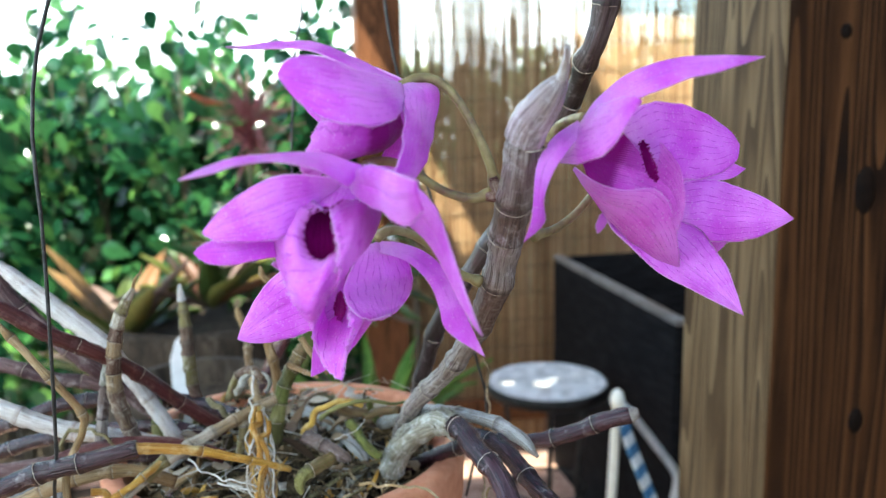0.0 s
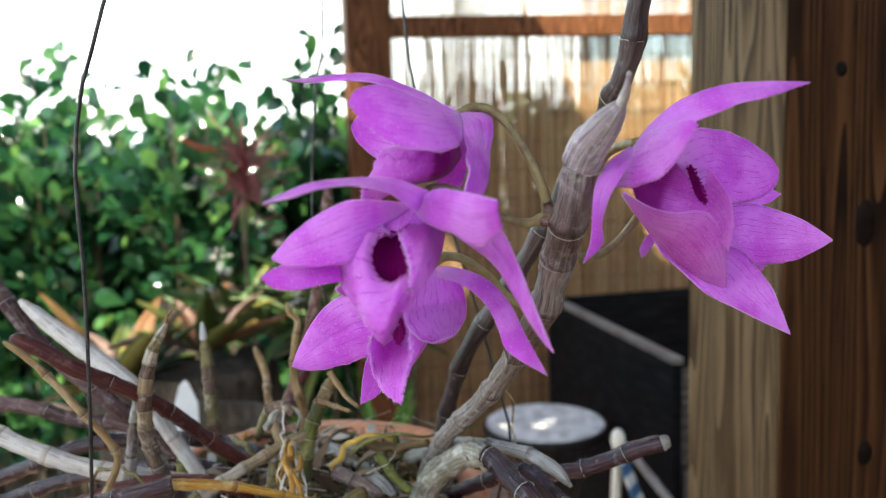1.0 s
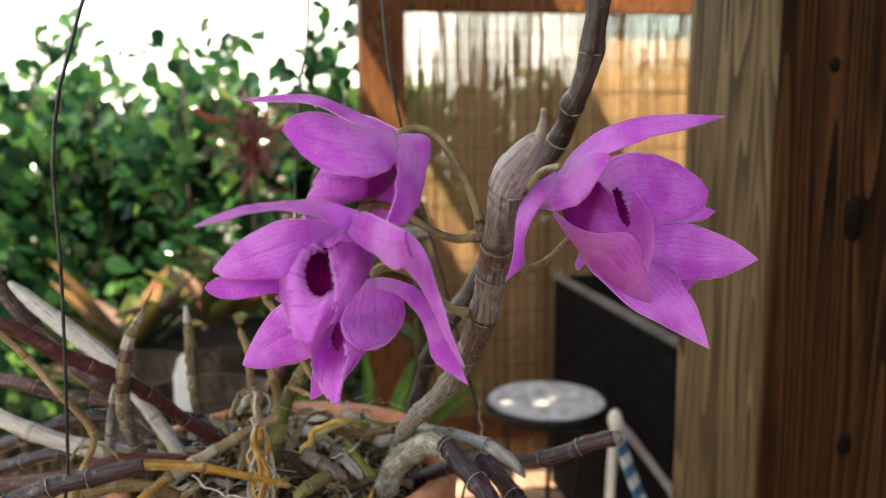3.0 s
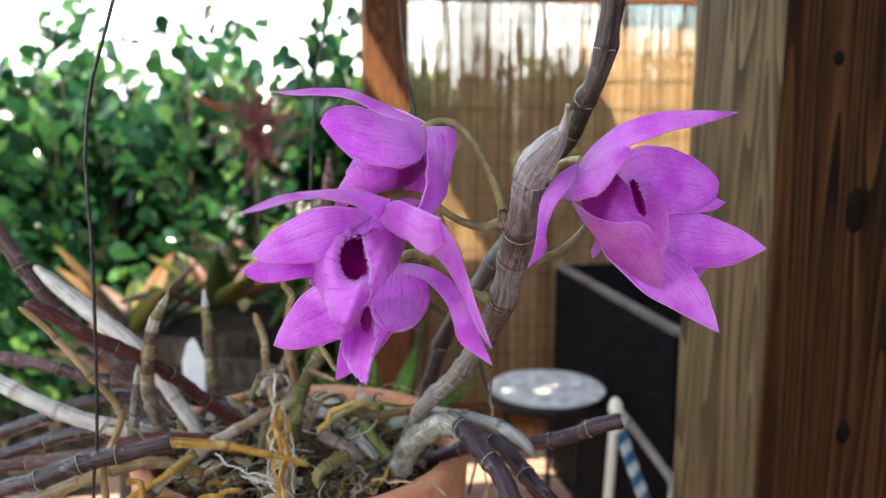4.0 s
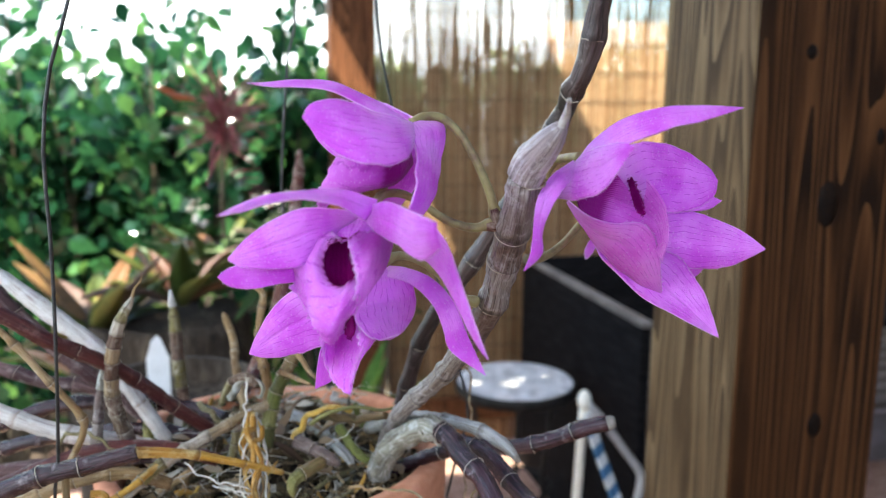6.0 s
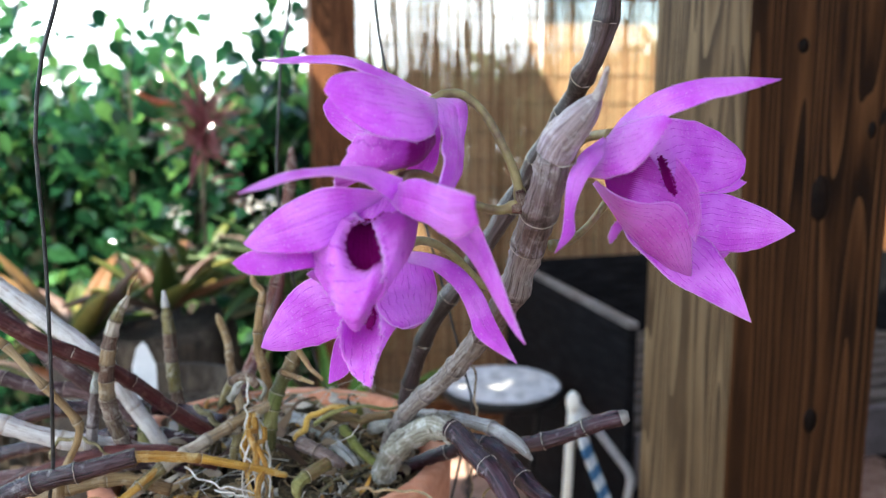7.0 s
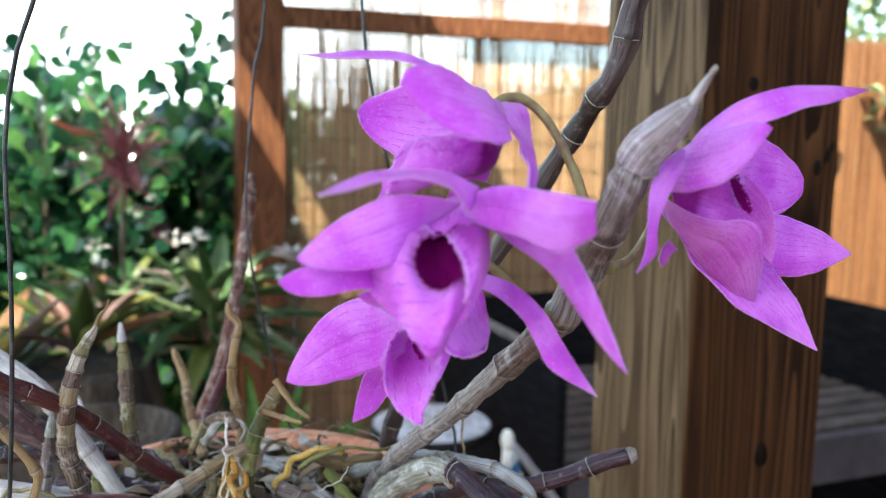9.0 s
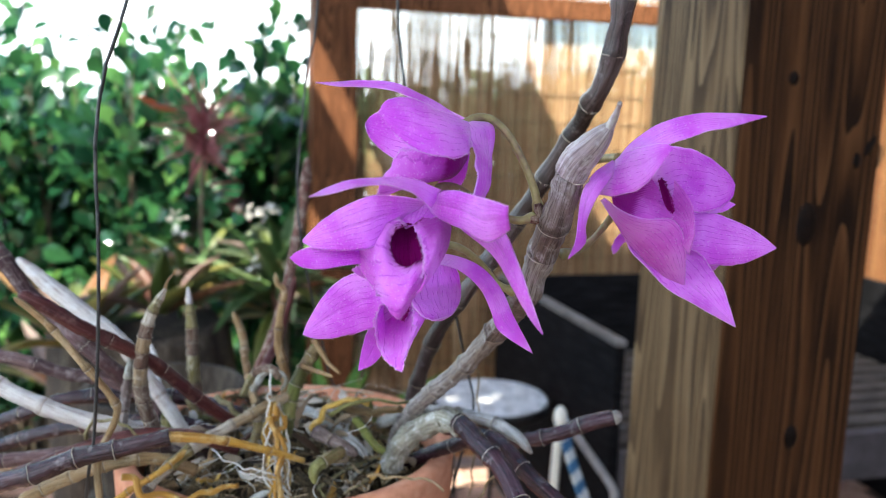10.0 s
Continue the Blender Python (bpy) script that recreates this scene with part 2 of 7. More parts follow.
PETAL = petal_material("orchid petal", (0.76, 0.130, 0.82), (0.89, 0.335, 0.95))
LIP = petal_material("orchid lip", (0.77, 0.135, 0.81), (0.90, 0.34, 0.94), (0.30, 0.004, 0.20), 0.02, 0.35, (2.0, 1.5), (0.60, 0.72, 0.93, 0.99), 0.02)
LIP_STREAK = petal_material("streaked orchid lip", (0.80, 0.16, 0.76), (0.91, 0.36, 0.90), (0.40, 0.008, 0.30), 0.33, 0.02, (2.0, 1.5), None, 0.012)
LIP_FRONT = petal_material("orchid lip front", (0.80, 0.15, 0.76), (0.90, 0.32, 0.88), None, 0.0, 0.3)
LIP_DEEP = petal_material("deep orchid lip", (0.70, 0.11, 0.72), (0.82, 0.28, 0.85), (0.34, 0.005, 0.24), 0.42, 0.2, (2.0, 1.5), (0.1, 0.3, 0.9, 1.0), 0.005)
DOWN = surface("petal down", (0.72, 0.36, 0.74), (0.80, 0.50, 0.82), (0.88, 0.66, 0.90), 200, rough=0.6, through_light=0.5)
COLUMN = surface("orchid column", (0.62, 0.3, 0.6), (0.75, 0.5, 0.75), (0.85, 0.7, 0.82), 200, rough=0.5)
PEDICEL = surface("flower stalk", (0.12, 0.062, 0.045), (0.25, 0.20, 0.085), (0.36, 0.32, 0.15), 60, rough=0.45, fine=5)
CANE_GREY = cane_material("papery grey cane", [(0.165, 0.118, 0.102), (0.235, 0.190, 0.170), (0.155, 0.110, 0.096), (0.25, 0.212, 0.192)], (0.034, 0.019, 0.016), (0.58, 0.56, 0.545), 0.28, 0.48)
CANE_LICHEN = cane_material("lichened pale cane", [(0.33, 0.315, 0.27), (0.45, 0.44, 0.41), (0.24, 0.225, 0.17), (0.40, 0.38, 0.35)], (0.08, 0.06, 0.045), (0.66, 0.655, 0.63), 0.42)
CANE_MAUVE = cane_material("mauve papery sheath", [(0.30, 0.235, 0.23), (0.21, 0.158, 0.158)], (0.036, 0.020, 0.021), (0.78, 0.745, 0.745), 0.42, 0.34)
CANE_DARK = cane_material("dark bare cane", [(0.038, 0.021, 0.020), (0.070, 0.044, 0.042), (0.022, 0.012, 0.011), (0.052, 0.032, 0.030)], (0.008, 0.005, 0.004), (0.30, 0.265, 0.26), 0.14, 0.32)
CANE_PURPLE = cane_material("purple cane", [(0.034, 0.009, 0.014), (0.050, 0.015, 0.021), (0.026, 0.007, 0.011), (0.062, 0.024, 0.030)], (0.009, 0.003, 0.005), (0.36, 0.31, 0.31), 0.11, 0.24)
CANE_RED = cane_material("red cane", [(0.085, 0.020, 0.018), (0.12, 0.030, 0.026), (0.065, 0.016, 0.017)], (0.03, 0.008, 0.008), (0.26, 0.14, 0.12), 0.25, 0.4)
CANE_WHITE = cane_material("white papery cane", [(0.60, 0.56, 0.52), (0.48, 0.43, 0.39), (0.66, 0.63, 0.60)], (0.20, 0.12, 0.08), (0.74, 0.72, 0.69), 0.5)
CANE_GREEN = cane_material("olive cane", [(0.13, 0.145, 0.032), (0.23, 0.215, 0.075), (0.085, 0.085, 0.024), (0.17, 0.105, 0.05)], (0.045, 0.028, 0.012), (0.44, 0.40, 0.26), 0.10, 0.5)
CANE_TAN = cane_material("dry tan stem", [(0.33, 0.205, 0.09), (0.20, 0.112, 0.045), (0.42, 0.29, 0.15)], (0.06, 0.030, 0.012), (0.60, 0.49, 0.34), 0.28, 0.6)
CANE_SPOT = cane_material("lichened stub", [(0.52, 0.45, 0.35), (0.105, 0.052, 0.034), (0.20, 0.165, 0.055), (0.30, 0.20, 0.10), (0.075, 0.035, 0.027)], (0.030, 0.014, 0.009), (0.66, 0.60, 0.50), 0.24)
CANE_PLUM = cane_material("plum cane", [(0.085, 0.042, 0.044), (0.14, 0.082, 0.080), (0.06, 0.030, 0.032)], (0.03, 0.014, 0.014), (0.40, 0.34, 0.32), 0.32)
AMBER = cane_material("amber dry cane", [(0.56, 0.30, 0.045), (0.66, 0.42, 0.09), (0.42, 0.20, 0.03)], (0.10, 0.04, 0.012), (0.76, 0.60, 0.30), 0.35, 0.5)
RING = surface("pale node ring", (0.24, 0.19, 0.14), (0.42, 0.36, 0.28), (0.58, 0.53, 0.44), 300, rough=0.8)
ROOT_WHITE = surface("white root", (0.34, 0.29, 0.22), (0.56, 0.52, 0.45), (0.74, 0.72, 0.67), 200, rough=0.75)
ROOT_OLIVE = surface("greenish old root", (0.06, 0.05, 0.02), (0.20, 0.165, 0.08), (0.42, 0.37, 0.25), 120, rough=0.8, bump=0.6)
MOSS = surface("mossy stem", (0.010, 0.008, 0.004), (0.065, 0.046, 0.022), (0.24, 0.17, 0.09), 160, rough=0.9, bump=0.8)
TAN_STRAND = surface("dry tan strand", (0.16, 0.10, 0.05), (0.38, 0.28, 0.16), (0.60, 0.50, 0.34), 120, rough=0.8)
HUSK = leaf_material("papery husk", [(0.0, (0.10, 0.055, 0.03)), (0.35, (0.30, 0.20, 0.10)), (0.7, (0.50, 0.43, 0.33)), (1.0, (0.66, 0.62, 0.54))], 0.6, 0.2)
FINE_ROOT = surface("fine brown roots", (0.03, 0.018, 0.009), (0.22, 0.15, 0.08), (0.55, 0.44, 0.28), 90, rough=0.9)
GRASS = surface("green blade", (0.05, 0.11, 0.015), (0.10, 0.20, 0.035), (0.18, 0.30, 0.07), 60, rough=0.45, through_light=0.3)
TERRACOTTA = surface("terracotta", (0.50, 0.19, 0.10), (0.64, 0.285, 0.165), (0.70, 0.37, 0.24), 26, rough=0.85, bump=0.25, dist=0.0006)
SOIL = surface("bark potting mix", (0.005, 0.003, 0.002), (0.022, 0.014, 0.008), (0.10, 0.065, 0.038), 120, rough=0.95, bump=0.8)
WIRE = surface("dark wire", (0.03, 0.03, 0.03), (0.06, 0.06, 0.06), (0.12, 0.115, 0.11), 200, rough=0.5, metal=0.7)
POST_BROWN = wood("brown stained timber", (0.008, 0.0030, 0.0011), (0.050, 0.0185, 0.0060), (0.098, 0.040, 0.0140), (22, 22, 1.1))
POST_GREY = wood("grey-brown timber", (0.028, 0.014, 0.006), (0.108, 0.066, 0.032), (0.178, 0.121, 0.065), (22, 22, 1.2), shift=3.0)
FAR_WOOD = wood("red-brown cedar", (0.036, 0.012, 0.005), (0.11, 0.040, 0.016), (0.19, 0.080, 0.034), shift=7.0)
REED = leaf_material("split reed", [(0.0, (0.17, 0.080, 0.032)), (0.5, (0.31, 0.165, 0.070)), (1.0, (0.50, 0.32, 0.17))], 0.6, 0.24)
BLACK_PAINT = surface("black painted wood", (0.003, 0.003, 0.0035), (0.007, 0.0065, 0.007), (0.018, 0.017, 0.018), 14, (1, 1, 5), 0.75, bump=0.3, spec=0.05)
ARM_CAP = surface("worn arm cap", (0.07, 0.06, 0.055), (0.13, 0.115, 0.105), (0.22, 0.2, 0.185), 16, (1, 1, 1), 0.55)
SLAT = surface("grey weathered slat", (0.026, 0.020, 0.016), (0.058, 0.046, 0.037), (0.10, 0.084, 0.07), 16, (1, 1, 1), 0.75, vary=0.15)
MOSAIC = surface("pale mosaic tile", (0.45, 0.40, 0.375), (0.58, 0.55, 0.53), (0.68, 0.665, 0.65), 30, rough=0.3, vary=0.25)
GROUT = surface("grey grout", (0.16, 0.15, 0.14), (0.24, 0.23, 0.22), (0.32, 0.31, 0.3), 80, rough=0.9)
IRON = surface("black iron", (0.008, 0.008, 0.008), (0.018, 0.017, 0.016), (0.04, 0.036, 0.033), 60, rough=0.5, metal=0.4)
ALUMINIUM = surface("dull aluminium", (0.45, 0.47, 0.47), (0.58, 0.60, 0.60), (0.68, 0.70, 0.70), 30, rough=0.4, metal=0.6)
CREAM = surface("cream plastic", (0.62, 0.57, 0.46), (0.72, 0.67, 0.56), (0.8, 0.76, 0.66), 40, rough=0.45)
WEB_BLUE = surface("blue webbing", (0.02, 0.07, 0.14), (0.04, 0.13, 0.24), (0.08, 0.20, 0.33), 120, rough=0.6)
WEB_WHITE = surface("white webbing", (0.5, 0.5, 0.47), (0.64, 0.64, 0.6), (0.75, 0.75, 0.72), 120, rough=0.6)
BRICK = surface("pink clay paver", (0.22, 0.12, 0.085), (0.34, 0.20, 0.15), (0.46, 0.31, 0.25), 22, rough=0.9, vary=0.2, bump=0.4)
GROUND = surface("leaf litter soil", (0.018, 0.011, 0.008), (0.052, 0.034, 0.024), (0.12, 0.085, 0.062), 5, rough=0.95, bump=0.8, dist=0.01, fine=14)
CONCRETE = surface("grey concrete", (0.10, 0.098, 0.10), (0.15, 0.147, 0.15), (0.21, 0.205, 0.205), 9, rough=0.9)
STUMP = surface("old stump bark", (0.010, 0.007, 0.005), (0.036, 0.025, 0.017), (0.11, 0.085, 0.06), 16, (1, 1, 0.25), 0.95, bump=1.0, dist=0.01)
HEDGE = leaf_material("hedge leaf", [(0.0, (0.005, 0.028, 0.014)), (0.5, (0.018, 0.070, 0.028)), (0.85, (0.050, 0.145, 0.042)), (1.0, (0.13, 0.26, 0.065))], 0.15, 0.42)
TWIG = surface("hedge twig", (0.03, 0.022, 0.015), (0.08, 0.06, 0.04), (0.15, 0.12, 0.08), 40, rough=0.9)
FAR_LEAF = leaf_material("sunny shrub leaf", [(0.0, (0.12, 0.18, 0.09)), (0.5, (0.22, 0.29, 0.15)), (1.0, (0.38, 0.41, 0.20))], 0.4, 0.4)
BROM = leaf_material("bromeliad leaf", [(0.0, (0.05, 0.085, 0.02)), (0.3, (0.14, 0.155, 0.035)), (0.5, (0.26, 0.22, 0.06)), (0.7, (0.24, 0.115, 0.05)), (0.85, (0.15, 0.062, 0.042)), (1.0, (0.34, 0.27, 0.23))], 0.4, 0.4, True)
GREYLEAF = leaf_material("fresh green leaf", [(0.0, (0.035, 0.085, 0.025)), (0.5, (0.10, 0.165, 0.048)), (1.0, (0.26, 0.29, 0.155))], 0.5, 0.35, True)
PALE_BLOOM = leaf_material("pale bloom", [(0.0, (0.42, 0.39, 0.34)), (1.0, (0.66, 0.63, 0.58))], 0.6, 0.3, True)
REDLEAF = leaf_material("dark red leaf", [(0.0, (0.19, 0.045, 0.055)), (0.5, (0.40, 0.11, 0.125)), (1.0, (0.58, 0.26, 0.26))], 0.45, 0.5, True)
ORANGE_LEAF = leaf_material("orange leaf", [(0.0, (0.45, 0.09, 0.04)), (1.0, (0.6, 0.16, 0.08))], 0.45, 0.35)
LABEL = surface("white plant label", (0.5, 0.5, 0.5), (0.6, 0.6, 0.6), (0.68, 0.68, 0.68), 60, rough=0.4)
HONEY = leaf_material("honey reed", [(0.0, (0.095, 0.031, 0.010)), (0.5, (0.215, 0.080, 0.025)), (1.0, (0.36, 0.17, 0.066))], 0.6, 0.25)
RAIL_GREY = surface("lilac grey painted rail", (0.036, 0.030, 0.030), (0.060, 0.051, 0.052), (0.095, 0.083, 0.086), 16, rough=0.6)
THROAT = petal_material("lip throat", (0.20, 0.001, 0.11), (0.30, 0.004, 0.18), whiten=0.0)
CANE_MOTTLE = cane_material("mottled red-brown cane", [(0.10, 0.030, 0.024), (0.15, 0.055, 0.04), (0.075, 0.025, 0.022)], (0.035, 0.012, 0.010), (0.50, 0.42, 0.34), 0.5)
STUCCO = surface("pale blue-white stucco", (0.77, 0.82, 0.87), (0.81, 0.86, 0.91), (0.85, 0.89, 0.93), 6, rough=0.9)
ROOFING = surface("grey roof sheet", (0.2, 0.2, 0.2), (0.3, 0.3, 0.29), (0.4, 0.4, 0.39), 4, rough=0.8)
LIME_LEAF = leaf_material("lime leaf", [(0.0, (0.30, 0.42, 0.03)), (1.0, (0.45, 0.58, 0.06))], 0.4, 0.4, True)


# ---- builders ----
def link(name, me, material, parent=None, label=""):
    for p in me.polygons:
        p.use_smooth = True
    if material and not me.materials:
        me.materials.append(material)
    ob = new(name, me)
    if parent:
        ob.parent = parent
    if label:
        ob["label"] = label
    return ob


def part(name, bm, material, parent=None, label="", flat=False):
    me = bpy.data.meshes.new(name)
    bm.to_mesh(me)
    bm.free()
    ob = link(name, me, material, parent, label)
    if flat:
        for p in me.polygons:
            p.use_smooth = False
    return ob


def thing(name, label, category, at=(0, 0, 0), group="", kind=""):
    ob = new(name)
    ob.empty_display_size = 0.02
    ob.location = at
    return tagged(ob, label, category, group, kind)


def spline(points, count):
    """count + 1 points evenly along a smooth curve through the given ones."""
    p = [Vector(q) for q in points]
    p = [p[0] * 2 - p[1]] + p + [p[-1] * 2 - p[-2]]
    fine = []
    for i in range(1, len(p) - 2):
        a, b, c, d = p[i - 1:i + 3]
        for k in range(24):
            s = k / 24
            fine.append(0.5 * (2 * b + (c - a) * s + (2 * a - 5 * b + 4 * c - d) * s * s + (3 * b - a - 3 * c + d) * s ** 3))
    fine.append(p[-2])
    run = [0.0]
    for a, b in zip(fine, fine[1:]):
        run.append(run[-1] + (b - a).length)
    out, j = [], 0
    for i in range(count + 1):
        goal = run[-1] * i / count
        while j < len(run) - 2 and run[j + 1] < goal:
            j += 1
        span = max(run[j + 1] - run[j], 1e-9)
        out.append(fine[j].lerp(fine[j + 1], (goal - run[j]) / span))
    return out, run[-1]


def tube_mesh(points, radius, count=40, sides=12, wob=0.0, seed=0, closed=True, ribs=0.0, gnarl=0.0):
    """A tube along the points; radius: a function of 0..1 along it. UV: metres along it, turns round it."""
    pts, length = spline(points, count)
    rnd = random.Random(seed)
    ph = rnd.uniform(0, 99)
    verts, faces, uvs = [], [], []
    ref = Vector((0.31, 0.2, 0.93))
    n = ref
    for i, p in enumerate(pts):
        t = (pts[min(i + 1, count)] - pts[max(i - 1, 0)]).normalized()
        n = (n - t * n.dot(t))
        n = n.normalized() if n.length > 1e-6 else t.orthogonal().normalized()
        b = t.cross(n)
        r = radius(i / count)
        for k in range(sides):
            a = 2 * math.pi * k / sides
            rr = r * (1 + wob * noise.noise((i * 0.35 + ph, math.cos(a) * 0.9, math.sin(a) * 0.9)))
            if ribs:
                rr *= 1 + ribs * noise.noise((i * 2.0 / count + ph, math.cos(a) * 4.2, math.sin(a) * 4.2))
            q = p + (n * math.cos(a) + b * math.sin(a)) * rr
            if gnarl:
                q += (q - p) * gnarl * (noise.noise(q * 420) + 0.6 * noise.noise(q * 1100))
            verts.append(q)
    for i in range(count):
        for k in range(sides):
            k2 = (k + 1) % sides
            faces.append((i * sides + k, i * sides + k2, (i + 1) * sides + k2, (i + 1) * sides + k))
            u0, u1 = length * i / count, length * (i + 1) / count
            uvs += [(u0 * 10, k / sides), (u0 * 10, (k + 1) / sides), (u1 * 10, (k + 1) / sides), (u1 * 10, k / sides)]
    if closed:
        faces.append(tuple(reversed(range(sides))))
        faces.append(tuple(count * sides + k for k in range(sides)))
        uvs += [(0, k / sides) for k in range(sides)] * 2
    me = bpy.data.meshes.new("tube")
    me.from_pydata(verts, [], faces)
    uv = me.uv_layers.new(name="UVMap")
    uv.data.foreach_set("uv", [c for q in uvs for c in q])
    me.uv_layers.new(name="Joint").data.foreach_set("uv", [seed * 13, 0.5] * len(uvs))
    return me


def tube(name, points, r0, r1, material, parent=None, label="", count=40, sides=12, wob=0.08, seed=0, tip=0.0):
    f = lambda s: (r0 + (r1 - r0) * s) * (1 if s < 1 - tip or tip == 0 else max(0.12, math.sqrt(max(0.0, 1 - ((s - 1 + tip) / tip) ** 2))))
    return link(name, tube_mesh(points, f, count, sides, wob, seed), material, parent, label)


def joint_uv(me, nodes, count, sides, seed):
    """A second map: which joint of a cane a face belongs to, and how far up that joint it lies."""
    cuts = [0.0] + sorted(nodes) + [1.0001]
    uv = me.uv_layers["Joint"]
    vals = []
    for i in range(count):
        mid = (i + 0.5) / count
        j = max(k for k in range(len(cuts) - 1) if cuts[k] <= mid)
        lo, hi = cuts[j], cuts[j + 1]
        a, b = ((min(max((q / count - lo) / (hi - lo), 0), 1)) for q in (i, i + 1))
        vals += [j + seed * 13, a, j + seed * 13, a, j + seed * 13, b, j + seed * 13, b] * sides
    vals += [seed * 13, 0.5] * (2 * sides)
    uv.data.foreach_set("uv", vals)


def cane(name, points, r0, r1, material, parent, label, nodes=(), swell=0.16, seed=0, tip=0.04, count=90, ring=0.32, gnarl=0.05):
    """A jointed orchid cane: thicker at each node, with a pale ragged ring there."""
    def f(s):
        r = r0 + (r1 - r0) * s
        for q in nodes:
            r *= 1 + swell * math.exp(-((s - q) / 0.022) ** 2)
        if s > 1 - tip:
            r *= max(0.25, math.sqrt(max(0.0, 1 - ((s - 1 + tip) / tip) ** 2 * 0.94)))
        return r
    me = tube_mesh(points, f, count, 28, 0.14, seed, ribs=0.17, gnarl=gnarl)
    joint_uv(me, nodes, count, 28, seed)
    ob = link(name, me, material, parent, label)
    pts, _ = spline(points, 200)
    for j, q in enumerate(nodes):
        i = min(max(int(q * 200), 1), 198)
        t = (pts[i + 1] - pts[i - 1]).normalized()
        r = f(q) * 1.03
        w = max(0.00025, r * 0.10) * ring * 2
        a = t.orthogonal().normalized()
        b = t.cross(a)
        loop = []
        for k in range(17):
            an = 2 * math.pi * k / 16
            loop.append(pts[i] + (a * math.cos(an) + b * math.sin(an)) * r + t * w * 1.6 * noise.noise((k * 0.9 % 14.4, j * 3.1, seed)))
        link("node_ring", tube_mesh(loop, lambda s: w * 0.55, 32, 6, 0.3, seed + j, False), RING, ob)
    return ob


def leaf_blade(name, mid, width, face, material, parent, label="", cup=0.12, peak=0.5, blunt=0.5, ruffle=0.05, seed=0, nu=30, nv=16, thick=0.00035):
    """A leaf along the points mid, broad by width, its upper side turned to face. peak: where it is broadest; blunt: how round its tip is;
    cup: how far the sides rise towards face."""
    pts, length = spline(mid, nu)
    face = Vector(face).normalized()
    rnd = random.Random(seed)
    ph = rnd.uniform(0, 50)
    verts, faces, uvs = [], [], []
    grid = []
    for i, p in enumerate(pts):
        s = i / nu
        t = (pts[min(i + 1, nu)] - pts[max(i - 1, 0)]).normalized()
        n = (face - t * face.dot(t)).normalized()
        side = t.cross(n)
        if s < peak:
            w = 0.3 + 0.7 * math.sin(0.5 * math.pi * s / peak)
        else:
            w = max(0.0, 1 - ((s - peak) / (1 - peak)) ** (1.3 + 2.4 * blunt)) ** (0.9 - 0.4 * blunt)
        w = max(w, 0.012) * width * 0.5
        row = []
        for j in range(nv + 1):
            v = 2 * j / nv - 1
            edge = ruffle * width * noise.noise((s * 5 + ph, v * 1.3, seed)) * abs(v) ** 1.5 * 2.2
            jag = 1 + (0.025 * noise.noise((s * 38 + ph, v * 3, 1.7)) + 0.07 * noise.noise((s * 4.5 + ph, v * 0.8, 5.7))) * abs(v)
            rise = cup * width * (v * v - 0.15) * (0.35 + 0.65 * math.sin(math.pi * min(1, s * 1.05)))
            groove = -0.014 * width * math.exp(-(v / 0.10) ** 2) + 0.045 * width * noise.noise((s * 3.2 + ph, v * 1.8, 9.1)) + 0.012 * width * noise.noise((s * 9 + ph, v * 6, 2.1))
            row.append(p + side * (v * w * jag) + n * (rise + edge + groove))
        grid.append(row)
    for s in (1, -1):
        for i in range(nu + 1):
            for j in range(nv + 1):
                verts.append(grid[i][j])
    m = nv + 1
    top = (nu + 1) * m
    norm = face * thick * 0.5
    verts = [Vector(v) + (norm if k < top else -norm) for k, v in enumerate(verts)]

    def quad(a, b, c, d, uv):
        faces.append((a, b, c, d))
        uvs.extend(uv)
    for i in range(nu):
        for j in range(nv):
            a, b, c, d = i * m + j, i * m + j + 1, (i + 1) * m + j + 1, (i + 1) * m + j
            uv = [(i / nu, j / nv), (i / nu, (j + 1) / nv), ((i + 1) / nu, (j + 1) / nv), ((i + 1) / nu, j / nv)]
            quad(a, b, c, d, uv)
            quad(top + d, top + c, top + b, top + a, uv[::-1])
    for i in range(nu):
        for j in (0, nv):
            a, d = i * m + j, (i + 1) * m + j
            uv = [(i / nu, j / nv)] * 4
            q = (a, d, top + d, top + a)
            quad(*(q if j == 0 else q[::-1]), uv)
    for j in range(nv):
        a, b = nu * m + j, nu * m + j + 1
        quad(b, a, top + a, top + b, [(1, j / nv)] * 4)
    me = bpy.data.meshes.new(name)
    me.from_pydata(verts, [], faces)
    uvl = me.uv_layers.new(name="UVMap")
    uvl.data.foreach_set("uv", [c for q in uvs for c in q])
    return link(name, me, material, parent, label)


def sheet_mesh(name, grid, material, parent, label, thick=0.00035):
    """A thin sheet over a grid of points; UV: along it, across it."""
    nu, nv = len(grid) - 1, len(grid[0]) - 1
    m = nv + 1
    faces, uvs = [], []
    for i in range(nu):
        for j in range(nv):
            faces.append((i * m + j, i * m + j + 1, (i + 1) * m + j + 1, (i + 1) * m + j))
            uvs += [(i / nu, j / nv), (i / nu, (j + 1) / nv), ((i + 1) / nu, (j + 1) / nv), ((i + 1) / nu, j / nv)]
    me = bpy.data.meshes.new(name)
    me.from_pydata([p for row in grid for p in row], [], faces)
    me.uv_layers.new(name="UVMap").data.foreach_set("uv", [c for q in uvs for c in q])
    ob = link(name, me, material, parent, label)
    sol = ob.modifiers.new("thickness", "SOLIDIFY")
    sol.thickness, sol.offset = thick, 0
    return ob


